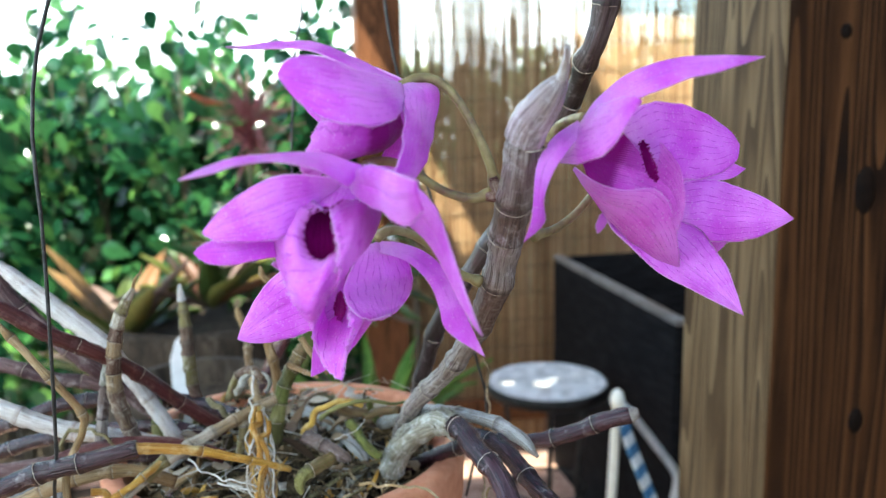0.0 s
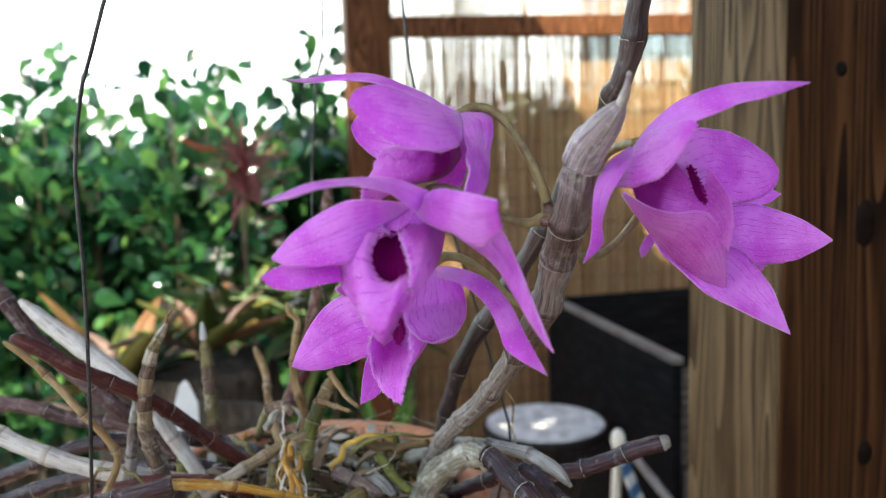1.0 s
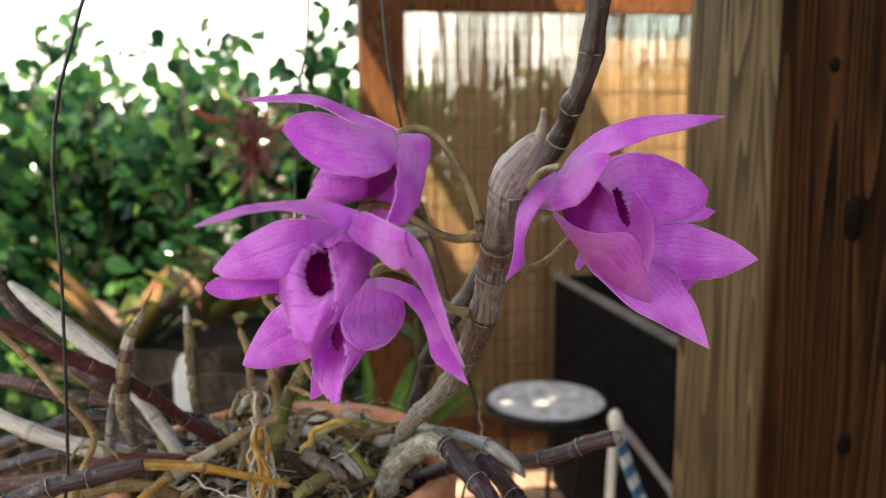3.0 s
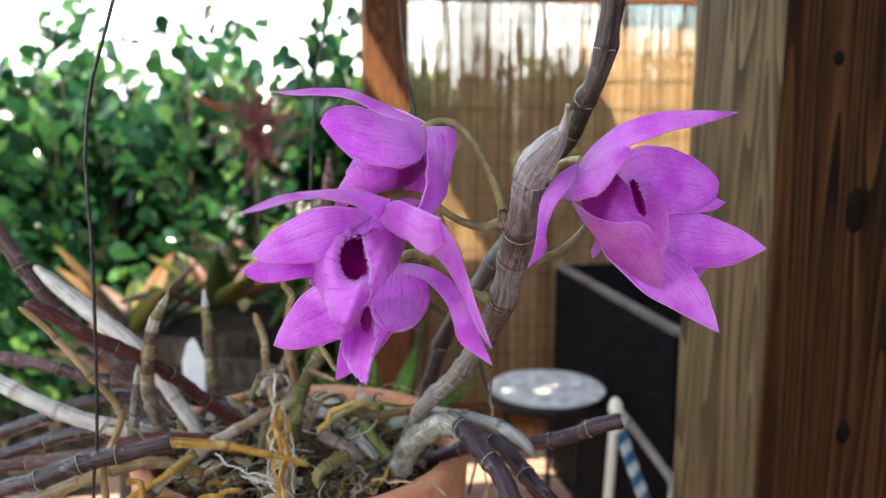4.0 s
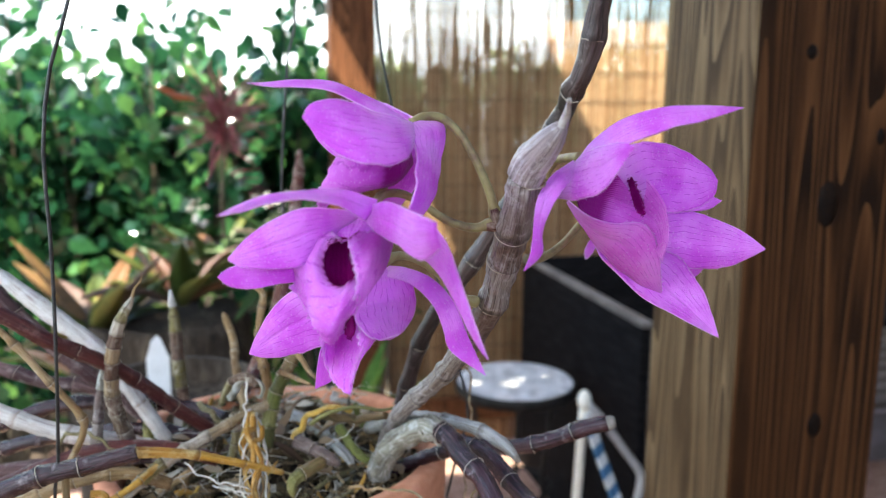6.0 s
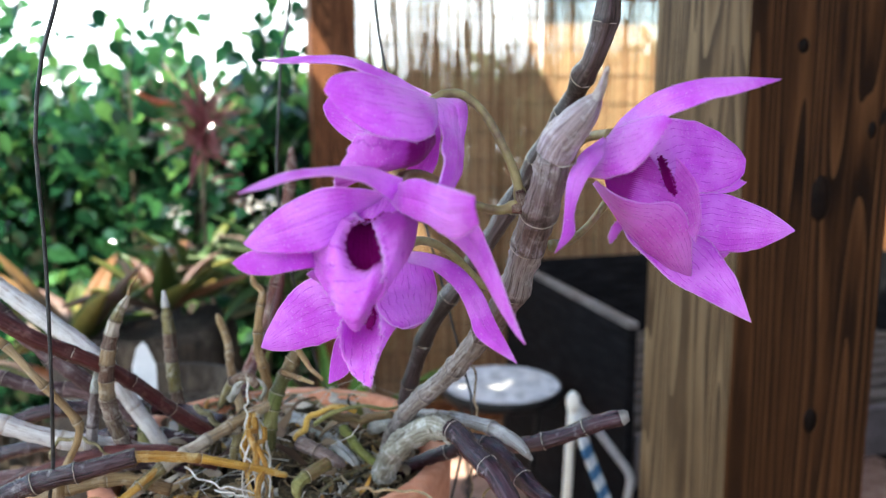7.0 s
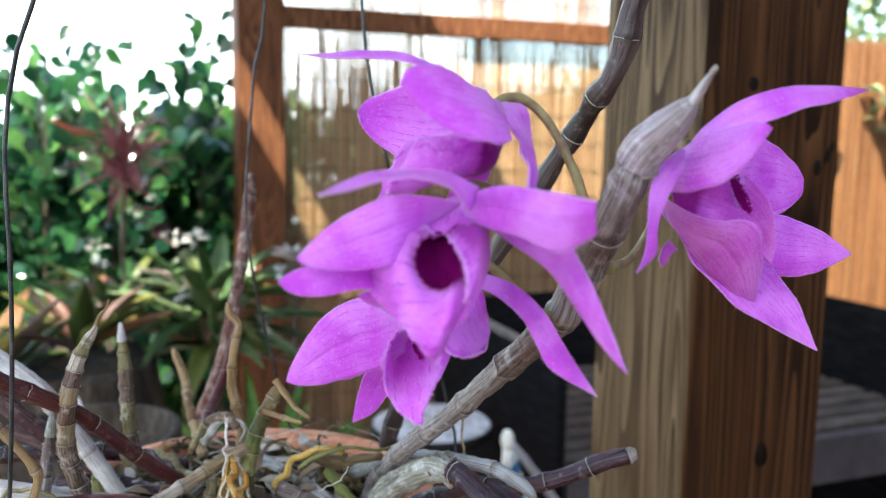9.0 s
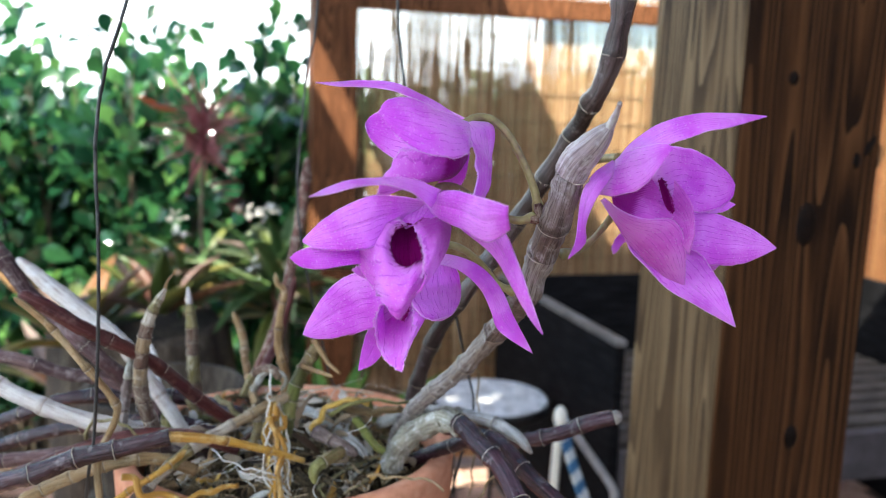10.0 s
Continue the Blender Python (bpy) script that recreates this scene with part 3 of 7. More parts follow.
def down(points, inner, seed, parent, count=6, size=0.0007, material=None, thick=0.00007, lift=0.0):
    """Fine downy hairs along an edge; inner: a point further in for each edge point."""
    rnd = random.Random(seed)
    hv, hf = [], []
    for p, q in zip(points, inner):
        way = (p - q).normalized()
        for _ in range(count):
            any_way = Vector((rnd.uniform(-1, 1), rnd.uniform(-1, 1), rnd.uniform(-1, 1)))
            foot = p + any_way * 0.0003 - way * 0.0002 + Vector((0, -lift, 0))
            out = (way + any_way.cross(way) * 0.7).normalized()
            s = Vector((out.z, 0, -out.x)).normalized() * thick if lift else out.orthogonal().normalized() * thick
            a = len(hv)
            hv += [foot - s, foot + s, foot + out * size * rnd.uniform(0.5, 1.2)]
            hf.append((a, a + 1, a + 2))
    hm = bpy.data.meshes.new("fringe")
    hm.from_pydata(hv, [], hf)
    return link("comb" if lift else "fringe", hm, material or DOWN, parent, "dark magenta teeth round the throat" if lift else "fine pale downy hairs")


def blade(name, left, right, parent, bulge, face=(-0.1, -1, 0.15), seed=0, label="", fringe=0, material=None, comb=0.0):
    """A petal or sepal between two edge curves, swelling by bulge of its breadth towards face, with a midrib, waves and a worn margin."""
    nu, nv = 44, 24
    a, ln = spline(rel(left), nu)
    b, _ = spline(rel(right), nu)
    face = Vector(face).normalized()
    ph = seed * 7.31
    grid = []
    widest = max((q - p).length for p, q in zip(a, b))
    for i in range(nu + 1):
        s = i / nu
        p, q = a[i], b[i]
        mid0, mid1 = (a[max(i - 1, 0)] + b[max(i - 1, 0)]) / 2, (a[min(i + 1, nu)] + b[min(i + 1, nu)]) / 2
        t = (mid1 - mid0).normalized()
        chord = q - p
        w = chord.length
        n = t.cross(chord) if w > 1e-6 else face.copy()
        n = n.normalized() if n.length > 1e-9 else face.copy()
        if n.dot(face) < 0:
            n = -n
        n = (n * 0.75 + face * 0.25).normalized()
        row = []
        for j in range(nv + 1):
            v = j / nv
            c = 2 * v - 1
            lift = bulge * w * (1 - c * c)
            lift += 0.030 * w * noise.noise((s * 3.0 + ph, c * 1.6, 9.1)) + 0.010 * w * noise.noise((s * 8 + ph, c * 5, 2.1))
            lift -= 0.028 * w * math.exp(-(c / 0.11) ** 2) * math.sin(math.pi * min(1, s * 1.02)) ** 0.5
            lift += 0.055 * w * noise.noise((s * 6.5 + ph, c * 0.9, 4.4)) * abs(c) ** 3
            lift += 0.0035 * w * math.sin(c * 34 + 3 * noise.noise((s * 4, c * 2, ph)))
            out = (0.010 * noise.noise((s * 30 + ph, c * 2, 1.7)) + 0.022 * noise.noise((s * 7 + ph, c, 5.7))) * widest * abs(c) ** 4 * (1 if c > 0 else -1) * math.sin(math.pi * s)
            row.append(p + chord * v + n * lift + (chord.normalized() * out if w > 1e-6 else Vector()))
        grid.append(row)
    ob = sheet_mesh(name, grid, material or PETAL, parent, label)
    if fringe:
        rows = range(nu // 3, nu)
        down([grid[i][0] for i in rows], [grid[i][4] for i in rows], seed, parent, 8)
    elif material is None:
        rows = [(i, e) for e in (0, nv) for i in range(nu // 5, nu)]
        down([grid[i][e] for i, e in rows], [grid[i][min(max(e, 4), nv - 4)] for i, e in rows], seed, parent, 5, 0.00042)
    if comb:
        rows = range(3, nu - 2)
        for e, k in ((0, 3), (nv, nv - 3)):
            down([grid[i][e] for i in rows], [grid[i][k] for i in rows], seed + e, parent, 2, comb, THROAT, 0.00022, 0.0006)
    return ob


def trumpet(curves, parent, label, material, seed):
    """The lip of an orchid flower: a sheet rolled through curves that run from its base to its mouth, the margin frilled and downy."""
    nu, nv = 48, 56
    along = [spline(rel(c), nu)[0] for c in curves]
    ph = seed * 3.7
    grid = []
    for i in range(nu + 1):
        row, wide = spline([c[i] for c in along], nv)
        s = i / nu
        for j in range(nv + 1):
            c = 2 * j / nv - 1
            t = (row[min(j + 1, nv)] - row[max(j - 1, 0)])
            u = (along[0][min(i + 1, nu)] - along[0][max(i - 1, 0)])
            n = t.cross(u)
            n = n.normalized() if n.length > 1e-12 else Vector((0, -1, 0))
            edge = max(abs(c) ** 8, max(0.0, (s - 0.8) / 0.2) ** 2)
            f = 0.0010 * edge * noise.noise((s * 13 + ph, c * 11, seed)) + 0.0005 * edge * noise.noise((s * 40 + ph, c * 31, seed))
            f += 0.00022 * noise.noise((s * 4 + ph, c * 4, seed + 4.4)) + 0.00016 * noise.noise((s * 6 + ph, c * 22, seed + 7.7))
            row[j] = row[j] + n * f
        grid.append(row)
    ob = sheet_mesh("lip", grid, material, parent, label, 0.0004)
    rim = [(i, j) for j in (0, nv) for i in range(int(nu * 0.35), nu)] + [(nu, j) for j in range(nv + 1)]
    down([grid[i][j] for i, j in rim], [grid[max(i - 3, 0)][min(max(j, 3), nv - 3)] for i, j in rim], seed, parent, 9)
    return ob


def box(bm, sx, sy, sz, m=Matrix(), bevel=0.0):
    r = bmesh.ops.create_cube(bm, size=1.0, matrix=m @ Matrix.Diagonal((sx, sy, sz, 1)))
    if bevel:
        es = {e for v in r["verts"] for e in v.link_edges}
        bmesh.ops.bevel(bm, geom=list(es), offset=bevel, segments=2, affect="EDGES", profile=0.7)


def block(name, sx, sy, sz, m, material, parent=None, label="", bevel=0.004):
    bm = bmesh.new()
    box(bm, sx, sy, sz, m, bevel)
    return part(name, bm, material, parent, label, flat=True)


def lathe(profile, segs=64, wob=0.0, seed=0):
    bm = bmesh.new()
    rings = []
    for r, z in profile:
        rings.append([bm.verts.new(((r + wob * noise.noise((math.cos(6.2832 * k / segs) * 2, math.sin(6.2832 * k / segs) * 2, z * 20 + seed))) * math.cos(2 * math.pi * k / segs),
                                    (r + wob * noise.noise((math.cos(6.2832 * k / segs) * 2, math.sin(6.2832 * k / segs) * 2, z * 20 + seed))) * math.sin(2 * math.pi * k / segs), z)) for k in range(segs)])
    for a, b in zip(rings, rings[1:]):
        for k in range(segs):
            bm.faces.new((a[k], a[(k + 1) % segs], b[(k + 1) % segs], b[k]))
    return bm, rings


def leaves(name, places, material, parent=None, label="", shape=((0, 0), (0.32, 0.30), (0.5, 0.62), (0.30, 0.92), (0, 1.0)), fold=0.16, droop=0.12):
    """One mesh of many leaves; places: (base, direction, up, length, breadth)."""
    verts, faces = [], []
    for base, d, up, ln, br in places:
        d = Vector(d).normalized()
        side = d.cross(Vector(up))
        side = side.normalized() if side.length > 1e-5 else d.orthogonal().normalized()
        nn = side.cross(d)
        base = Vector(base)
        a = len(verts)
        k = len(shape)
        for x, y in shape:
            verts.append(base + d * (y * ln) - nn * (droop * ln * y * y))
        for sgn in (1, -1):
            for x, y in shape[1:-1]:
                verts.append(base + d * (y * ln) + side * (sgn * x * br) + nn * (fold * x * br - droop * ln * y * y))
        for s in range(2):
            off = a + k + s * (k - 2)
            for i in range(k - 1):
                q = [a + i]
                if i > 0:
                    q.append(off + i - 1)
                if i < k - 2:
                    q.append(off + i)
                q.append(a + i + 1)
                faces.append(tuple(q if s == 0 else q[::-1]))
    me = bpy.data.meshes.new(name)
    me.from_pydata(verts, [], faces)
    return link(name, me, material, parent, label)

# ---- setting ----
TURN = radians(13.7)
STRUCT = Matrix.Rotation(TURN, 4, "Z")


def ground_sheet():
    bm = bmesh.new()
    xs = [-60, -20, -8, -4, -3, -2.4, -2, -1.6, -1.2, -0.8, -0.4, 0, 0.4, 0.8, 1.2, 1.6, 2.4, 4, 8, 20, 60]
    ys = [-60, -20, -6, -2, 0, 0.6, 1.0, 1.4, 1.8, 2.2, 2.6, 3, 3.5, 4.5, 6, 10, 20, 60, 120]
    grid = [[bm.verts.new((x, y, -0.045 + (0.015 * noise.noise((x * 1.7, y * 1.7, 0)) if abs(x) < 5 and abs(y) < 7 else 0))) for x in xs] for y in ys]
    for i in range(len(ys) - 1):
        for j in range(len(xs) - 1):
            bm.faces.new((grid[i][j], grid[i][j + 1], grid[i + 1][j + 1], grid[i + 1][j]))
    return tagged(part("ground", bm, GROUND), "brown soil with leaf litter under the hedge", "ground", kind="structure")


ground_sheet()
slab = block("pavement", 0.9, 0.9, 0.07, Matrix.Translation((-1.55, 1.75, -0.018)) @ STRUCT, CONCRETE, bevel=0.01)
tagged(slab, "pale concrete stepping slab on the soil", "paving slab", kind="structure")

# the near square post, one side in a paler, greyer timber
POST = Matrix.Translation((0.2827, 0.7120, 0)) @ STRUCT
bm = bmesh.new()
box(bm, 0.14, 0.14, 2.485, Matrix.Translation((0, 0, 1.2425)), 0.004)
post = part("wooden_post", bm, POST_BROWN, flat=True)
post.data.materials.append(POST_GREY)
# faces turned to -x take the paler, greyer material
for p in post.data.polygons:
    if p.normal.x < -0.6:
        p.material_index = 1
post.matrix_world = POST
tagged(post, "square brown timber post with one paler, greyer side", "post")
KNOT = surface("dark knot", (0.002, 0.001, 0.001), (0.006, 0.003, 0.002), (0.014, 0.007, 0.004), 90, rough=0.6, spec=0.1)
for kx, kz, ka, kb in ((0.0035, 1.046, 0.0095, 0.019), (0.010, 0.858, 0.007, 0.011), (-0.022, 1.165, 0.005, 0.006), (0.048, 1.10, 0.004, 0.007)):
    bm = bmesh.new()
    bmesh.ops.create_uvsphere(bm, u_segments=20, v_segments=10, radius=1.0, matrix=Matrix.Translation((kx, -0.0697, kz)) @ Matrix.Diagonal((ka, 0.0022, kb, 1)))
    k = part("knot", bm, KNOT, post, "dark oval knot")

bm = bmesh.new()
for k in range(7):
    bmesh.ops.create_cone(bm, cap_ends=True, segments=5, radius1=0.0022, radius2=0.0004, depth=0.012, matrix=Matrix.Translation((0.0705, -0.068, 1.095 + 0.003 * k)) @ Euler((0.4 * k, 0.9, 0.3 * k)).to_matrix().to_4x4())
part("splinter", bm, POST_GREY, post, "pale torn splinters on the corner", flat=True)
bm = bmesh.new()
bmesh.ops.create_uvsphere(bm, u_segments=20, v_segments=10, radius=1.0, matrix=Matrix.Translation((0.060, -0.0696, 1.112)) @ Euler((0, 0.5, 0)).to_matrix().to_4x4() @ Matrix.Diagonal((0.004, 0.001, 0.011, 1)))
part("knot", bm, KNOT, post, "dark torn scar")

# the far post, rail and reed screen
bm = bmesh.new()
box(bm, 0.128, 0.128, 2.5, Matrix.Translation((0, 0, 1.25)), 0.005)
far_post = part("wooden_post", bm, FAR_WOOD, flat=True)
far_post.matrix_world = Matrix.Translation((-0.272, 2.455, 0)) @ STRUCT
tagged(far_post, "red-brown cedar post standing beside the reed screen", "post")
screen = thing("reed_screen", "split reed privacy screen tied with wire on cedar rails", "screen", (-0.21, 2.43, 0))


def in_screen(bm):
    bmesh.ops.transform(bm, matrix=Matrix.Rotation(radians(9.6), 4, "Z"), verts=bm.verts)
    return bm


for z, h in ((1.457, 0.06), (0.16, 0.07), (2.2, 0.07)):
    bm = bmesh.new()
    box(bm, 1.36, 0.035, h, Matrix.Translation((0.68, 0.0, z)), 0.003)
    part("rail", in_screen(bm), FAR_WOOD, screen, "red-brown cedar rail", flat=True)


def reeds(layers, material, label):
    rnd = random.Random(4)
    verts, faces = [], []
    for layer, (x0, x1, z0, z1, keep, y, slit) in enumerate(layers):
        x = x0
        while x < x1:
            w = rnd.uniform(0.0024, 0.0042)
            if rnd.random() < keep:
                a = len(verts)
                top = z1 + (rnd.uniform(-0.012, 0.008) if material == HONEY else rnd.uniform(-0.06, 0.03) if layer == 0 else rnd.uniform(-0.16, 0.22))
                steps = 7
                ph = rnd.uniform(0, 9)
                for i in range(steps + 1):
                    z = z0 + (top - z0) * i / steps
                    off = 0.004 * noise.noise((z * 3 + ph, x * 4, 0))
                    yy = y + 0.003 * noise.noise((z * 2, ph, 3))
                    for k in range(4):
                        an = math.pi * (k / 2 + 0.25)
                        verts.append((x + off + w * 0.5 * math.cos(an) * 1.3, yy + w * 0.4 * math.sin(an), z))
                for i in range(steps):
                    for k in range(4):
                        b = a + i * 4
                        faces.append((b + k, b + (k + 1) % 4, b + 4 + (k + 1) % 4, b + 4 + k))
            x += w + slit * max(0.1, 0.55 + 1.1 * noise.noise((x * 7, layer * 5, 0))) * rnd.uniform(0.5, 1.5)
    me = bpy.data.meshes.new("reeds")
    me.from_pydata(verts, [], faces)
    me.transform(Matrix.Rotation(radians(9.6), 4, "Z"))
    ob = link("reeds", me, material, screen, label)
    tagged(ob, kind="stuff")


def ties():
    for i in range(26):
        z = 0.1 + i * 0.085
        bm = bmesh.new()
        wide = 1.4
        box(bm, wide, 0.0016, 0.0022, Matrix.Translation((wide / 2, 0.0235, z)))
        part("tie_wire", in_screen(bm), TWIG, screen)


reeds(((0.0, 1.4, 0.03, 2.3, 0.99, 0.03, 0.0021), (0.0, 1.4, 0.03, 1.27, 0.99, 0.05, 0.0008)), REED, "orange-brown split reeds")
reeds(((1.4, 2.7, 0.03, 1.50, 1.2, 0.03, 0.0012), (1.4, 2.7, 0.03, 1.48, 1.2, 0.038, 0.0008)), HONEY, "sunlit honey-coloured reeds")
ties()


def crown(count, centre, size, ln, seed, shell=0.0):
    """Places for leaves in a rounded clump."""
    rnd = random.Random(seed)
    out = []
    while len(out) < count:
        p = Vector((rnd.uniform(-1, 1), rnd.uniform(-1, 1), rnd.uniform(-1, 1)))
        if p.length > 1 or p.length < shell:
            continue
        if noise.noise(p * 2.3 + Vector((seed, 0, 0))) < -0.12:
            continue
        d = (p + Vector((rnd.uniform(-1, 1), rnd.uniform(-1, 1), rnd.uniform(-0.4, 1)))).normalized()
        s = rnd.uniform(0.7, 1.25)
        out.append((Vector(centre) + Vector((p.x * size[0], p.y * size[1], p.z * size[2])), d, (rnd.uniform(-0.5, 0.5), rnd.uniform(-0.5, 0.5), 1), ln * s, ln * s * 0.62))
    return out


# shrubs behind the screen
for i, (c, s, n) in enumerate((((-0.66, 3.75, 0.62), (0.40, 0.35, 0.64), 2300), ((-0.20, 3.85, 0.64), (0.46, 0.35, 0.66), 2600), ((0.26, 3.70, 0.62), (0.46, 0.35, 0.70), 2600), ((0.72, 3.85, 0.68), (0.48, 0.35, 0.66), 2600),
                              ((1.16, 3.80, 0.70), (0.46, 0.35, 0.76), 2600), ((1.66, 3.9, 0.74), (0.50, 0.35, 0.74), 2300), ((2.4, 4.0, 1.02), (0.55, 0.4, 1.12), 4200), ((3.2, 4.1, 1.05), (0.6, 0.4, 1.15), 4200))):
    shrub = thing("shrub", "sunny yellow-green shrub behind the reed screen", "shrub", (c[0], c[1], 0), group="shrubs behind the screen")
    tube("trunk", [(0, 0, -0.05), (0.03, 0.02, 0.4), (0.0, 0.0, 1.0)], 0.02, 0.008, TWIG, shrub)
    pl = crown(int(n * 1.7), (0, 0, c[2]), s, 0.062, 20 + i)
    leaves("crown", pl, FAR_LEAF, shrub)


def hedge():
    hd = thing("hedge", "glossy green clipped hedge with rounded leaves and upright shoots", "hedge", (-1.4, 2.6, 0))
    o = Vector((-1.4, 2.6, 0))
    stems, places = [], []
    for i in range(230):
        rnd = random.Random(1000 + i)
        x, y = rnd.uniform(-2.15, -0.36), rnd.uniform(2.35, 3.0)
        if x > -0.62 and y < 2.62:
            continue
        shoot = i % 5 == 0
        h = 1.19 + 0.10 * noise.noise((x * 1.9, y * 2, 0)) + rnd.uniform(-0.14, 0.06) + (rnd.uniform(0.10, 0.30) if shoot else 0)
        lean = Vector((rnd.uniform(-0.12, 0.12), rnd.uniform(-0.12, 0.06), 0))
        a, b = Vector((x, y, -0.05)), Vector((x, y, h)) + lean
        stems.append((a - o, (a.lerp(b, 0.5) - o) + Vector((rnd.uniform(-0.03, 0.03), rnd.uniform(-0.03, 0.03), 0)), b - o))
        z = 0.25 if not shoot else 0.95
        while z < h:
            p = a.lerp(b, z / h)
            full = 0.15 if z < 1.10 else 0.03
            for k in range(5 if z < 1.10 else 2):
                an = rnd.uniform(0, 2 * math.pi)
                out = Vector((math.cos(an) * 0.8, math.sin(an) * 0.8, rnd.uniform(0.2, 1.5)))
                q = p + Vector((math.cos(an), math.sin(an), 0)) * rnd.uniform(0.005, full)
                ln = rnd.uniform(0.050, 0.084)
                places.append((q - o, out, (rnd.uniform(-0.6, 0.6), rnd.uniform(-1.6, 0.2), rnd.uniform(0.2, 1)), ln, ln * 0.62))
            z += rnd.uniform(0.024, 0.042)
    leaves("foliage", places, HEDGE, hd, "rounded glossy green leaves", shape=((0, 0), (0.16, 0.22), (0.42, 0.52), (0.5, 0.74), (0.34, 0.93), (0, 1.0)))
    verts, faces = [], []
    for a, b, c in stems:
        k0 = len(verts)
        for p, r in ((a, 0.006), (b, 0.004), (c, 0.002)):
            for k in range(4):
                verts.append(p + Vector((math.cos(k * 1.571), math.sin(k * 1.571), 0)) * r)
        for i in range(2):
            for k in range(4):
                faces.append((k0 + i * 4 + k, k0 + i * 4 + (k + 1) % 4, k0 + i * 4 + 4 + (k + 1) % 4, k0 + i * 4 + 4 + k))
    me = bpy.data.meshes.new("branchwork")
    me.from_pydata(verts, [], faces)
    link("branchwork", me, TWIG, hd)


hedge()

# the pale house beyond the hedge; unseen roof and walls added to steer light
house = thing("house", "pale blue-white stucco house beyond the hedge with a low roof", "house", (-3.2, 9.0, 0))
block("wall", 9.0, 0.25, 5.6, Matrix.Translation((0, 0, 2.75)), STUCCO, house)
block("roof", 9.8, 3.0, 0.14, Matrix.Translation((0, 1.0, 5.65)) @ Matrix.Rotation(radians(8), 4, "X"), ROOFING, house)
block("gutter", 9.8, 0.10, 0.10, Matrix.Translation((0, -0.56, 5.42)), STUCCO, house)
DARK_BOARD = wood("dark roof board", (0.03, 0.015, 0.008), (0.07, 0.035, 0.018), (0.12, 0.065, 0.035), shift=11.0)
# unseen roof added to block sun; row lengths set where dapples fall
roof = thing("shade_roof", "unseen board roof added to shade the patio and dapple the sun", "roof", (0, 0, 2.5), kind="structure")
for i in range(6, 27):
    y = -2.4 + i * 0.14
    for x0, x1 in ([(-1.45 if i < 21 else -2.7, 2.13)] if i in (14, 15, 16, 17, 18, 19, 20, 22) else [(-0.60, -0.545), (-0.265, 2.13)] if i == 21 else [(-0.38 if i == 23 else -0.90 if i == 26 else -2.7, 2.13 if i < 24 else 0.5)] if i > 19 else [(-0.90, 2.13)]):
        block("board", x1 - x0, 0.1395, 0.03, STRUCT @ Matrix.Translation(((x0 + x1) / 2, y, 0)), DARK_BOARD, roof, bevel=0)


def holed_board(x0, x1, y, holes, seed):
    """A short board with ragged holes (x, y, radius) in it, one hole to each square piece; unseen, it casts sun spots.
    """
    bm = bmesh.new()
    rnd = random.Random(seed)
    cuts = [x0] + [(a[0] + b[0]) / 2 for a, b in zip(holes, holes[1:])] + [x1]
    for (hx, hy, hr), a, b in zip(holes, cuts, cuts[1:]):
        inner, outer = [], []
        for k in range(20):
            an = 2 * math.pi * k / 20
            r = hr * (1 + rnd.uniform(-0.35, 0.35))
            inner.append(bm.verts.new((hx + r * math.cos(an), hy + r * math.sin(an), 0)))
            c, s = math.cos(an), math.sin(an)
            q = min(((b if c > 0 else a) - hx) / c if abs(c) > 1e-6 else 9, ((0.07 if s > 0 else -0.07) - hy) / s if abs(s) > 1e-6 else 9)
            outer.append(bm.verts.new((hx + q * c, hy + q * s, 0)))
        for sx, sy in ((a, -0.07), (a, 0.07), (b, -0.07), (b, 0.07)):
            min(outer, key=lambda v: (v.co.x - sx) ** 2 + (v.co.y - sy) ** 2).co = (sx, sy, 0)
        for k in range(20):
            bm.faces.new((inner[k], inner[(k + 1) % 20], outer[(k + 1) % 20], outer[k]))
    r = bmesh.ops.extrude_face_region(bm, geom=bm.faces[:])
    bmesh.ops.translate(bm, vec=(0, 0, 0.02), verts=[e for e in r["geom"] if isinstance(e, bmesh.types.BMVert)])
    bmesh.ops.transform(bm, matrix=STRUCT @ Matrix.Translation((0, y, 0)), verts=bm.verts)
    part("board", bm, DARK_BOARD, roof, "unseen board pierced to cast sun spots on the table", flat=True)


# holes placed so that sun spots land on the table top
holed_board(-0.545, -0.265, -2.4 + 21 * 0.14, [(-0.48, 0.01, 0.017), (-0.40, -0.016, 0.021), (-0.365, 0.012, 0.013), (-0.305, 0.02, 0.011)], 3)
# two oblique planks, unseen; their gap throws a slanting sun band on the far post
SKEW = math.radians(20)
for off, wide in ((-0.047 - 0.09, 0.18), (0.047 + 0.30, 0.60)):
    block("plank", wide, 1.2, 0.03, Matrix.Translation((-0.718, 1.443, 0.05)) @ Matrix.Rotation(SKEW, 4, "Z") @ Matrix.Translation((off, 0.2, 0)), DARK_BOARD, roof, bevel=0)
# added wall out of view; its dark grey keeps bounced front light low
wall = block("unseen_wall_south", 9.0, 0.15, 2.2, Matrix.Translation((0.6, -4.5, 1.05)), CONCRETE, bevel=0.01)
tagged(wall, "unseen grey wall added behind the view to limit the frontal fill", "wall", kind="structure")
# added wall out of view, closing the right side against daylight
wall = block("unseen_wall_east", 0.15, 4.6, 2.6, Matrix.Translation((2.55, 0.6, 1.28)), DARK_BOARD, bevel=0.01)
tagged(wall, "unseen dark wall added to close off the patio side", "wall", kind="structure")


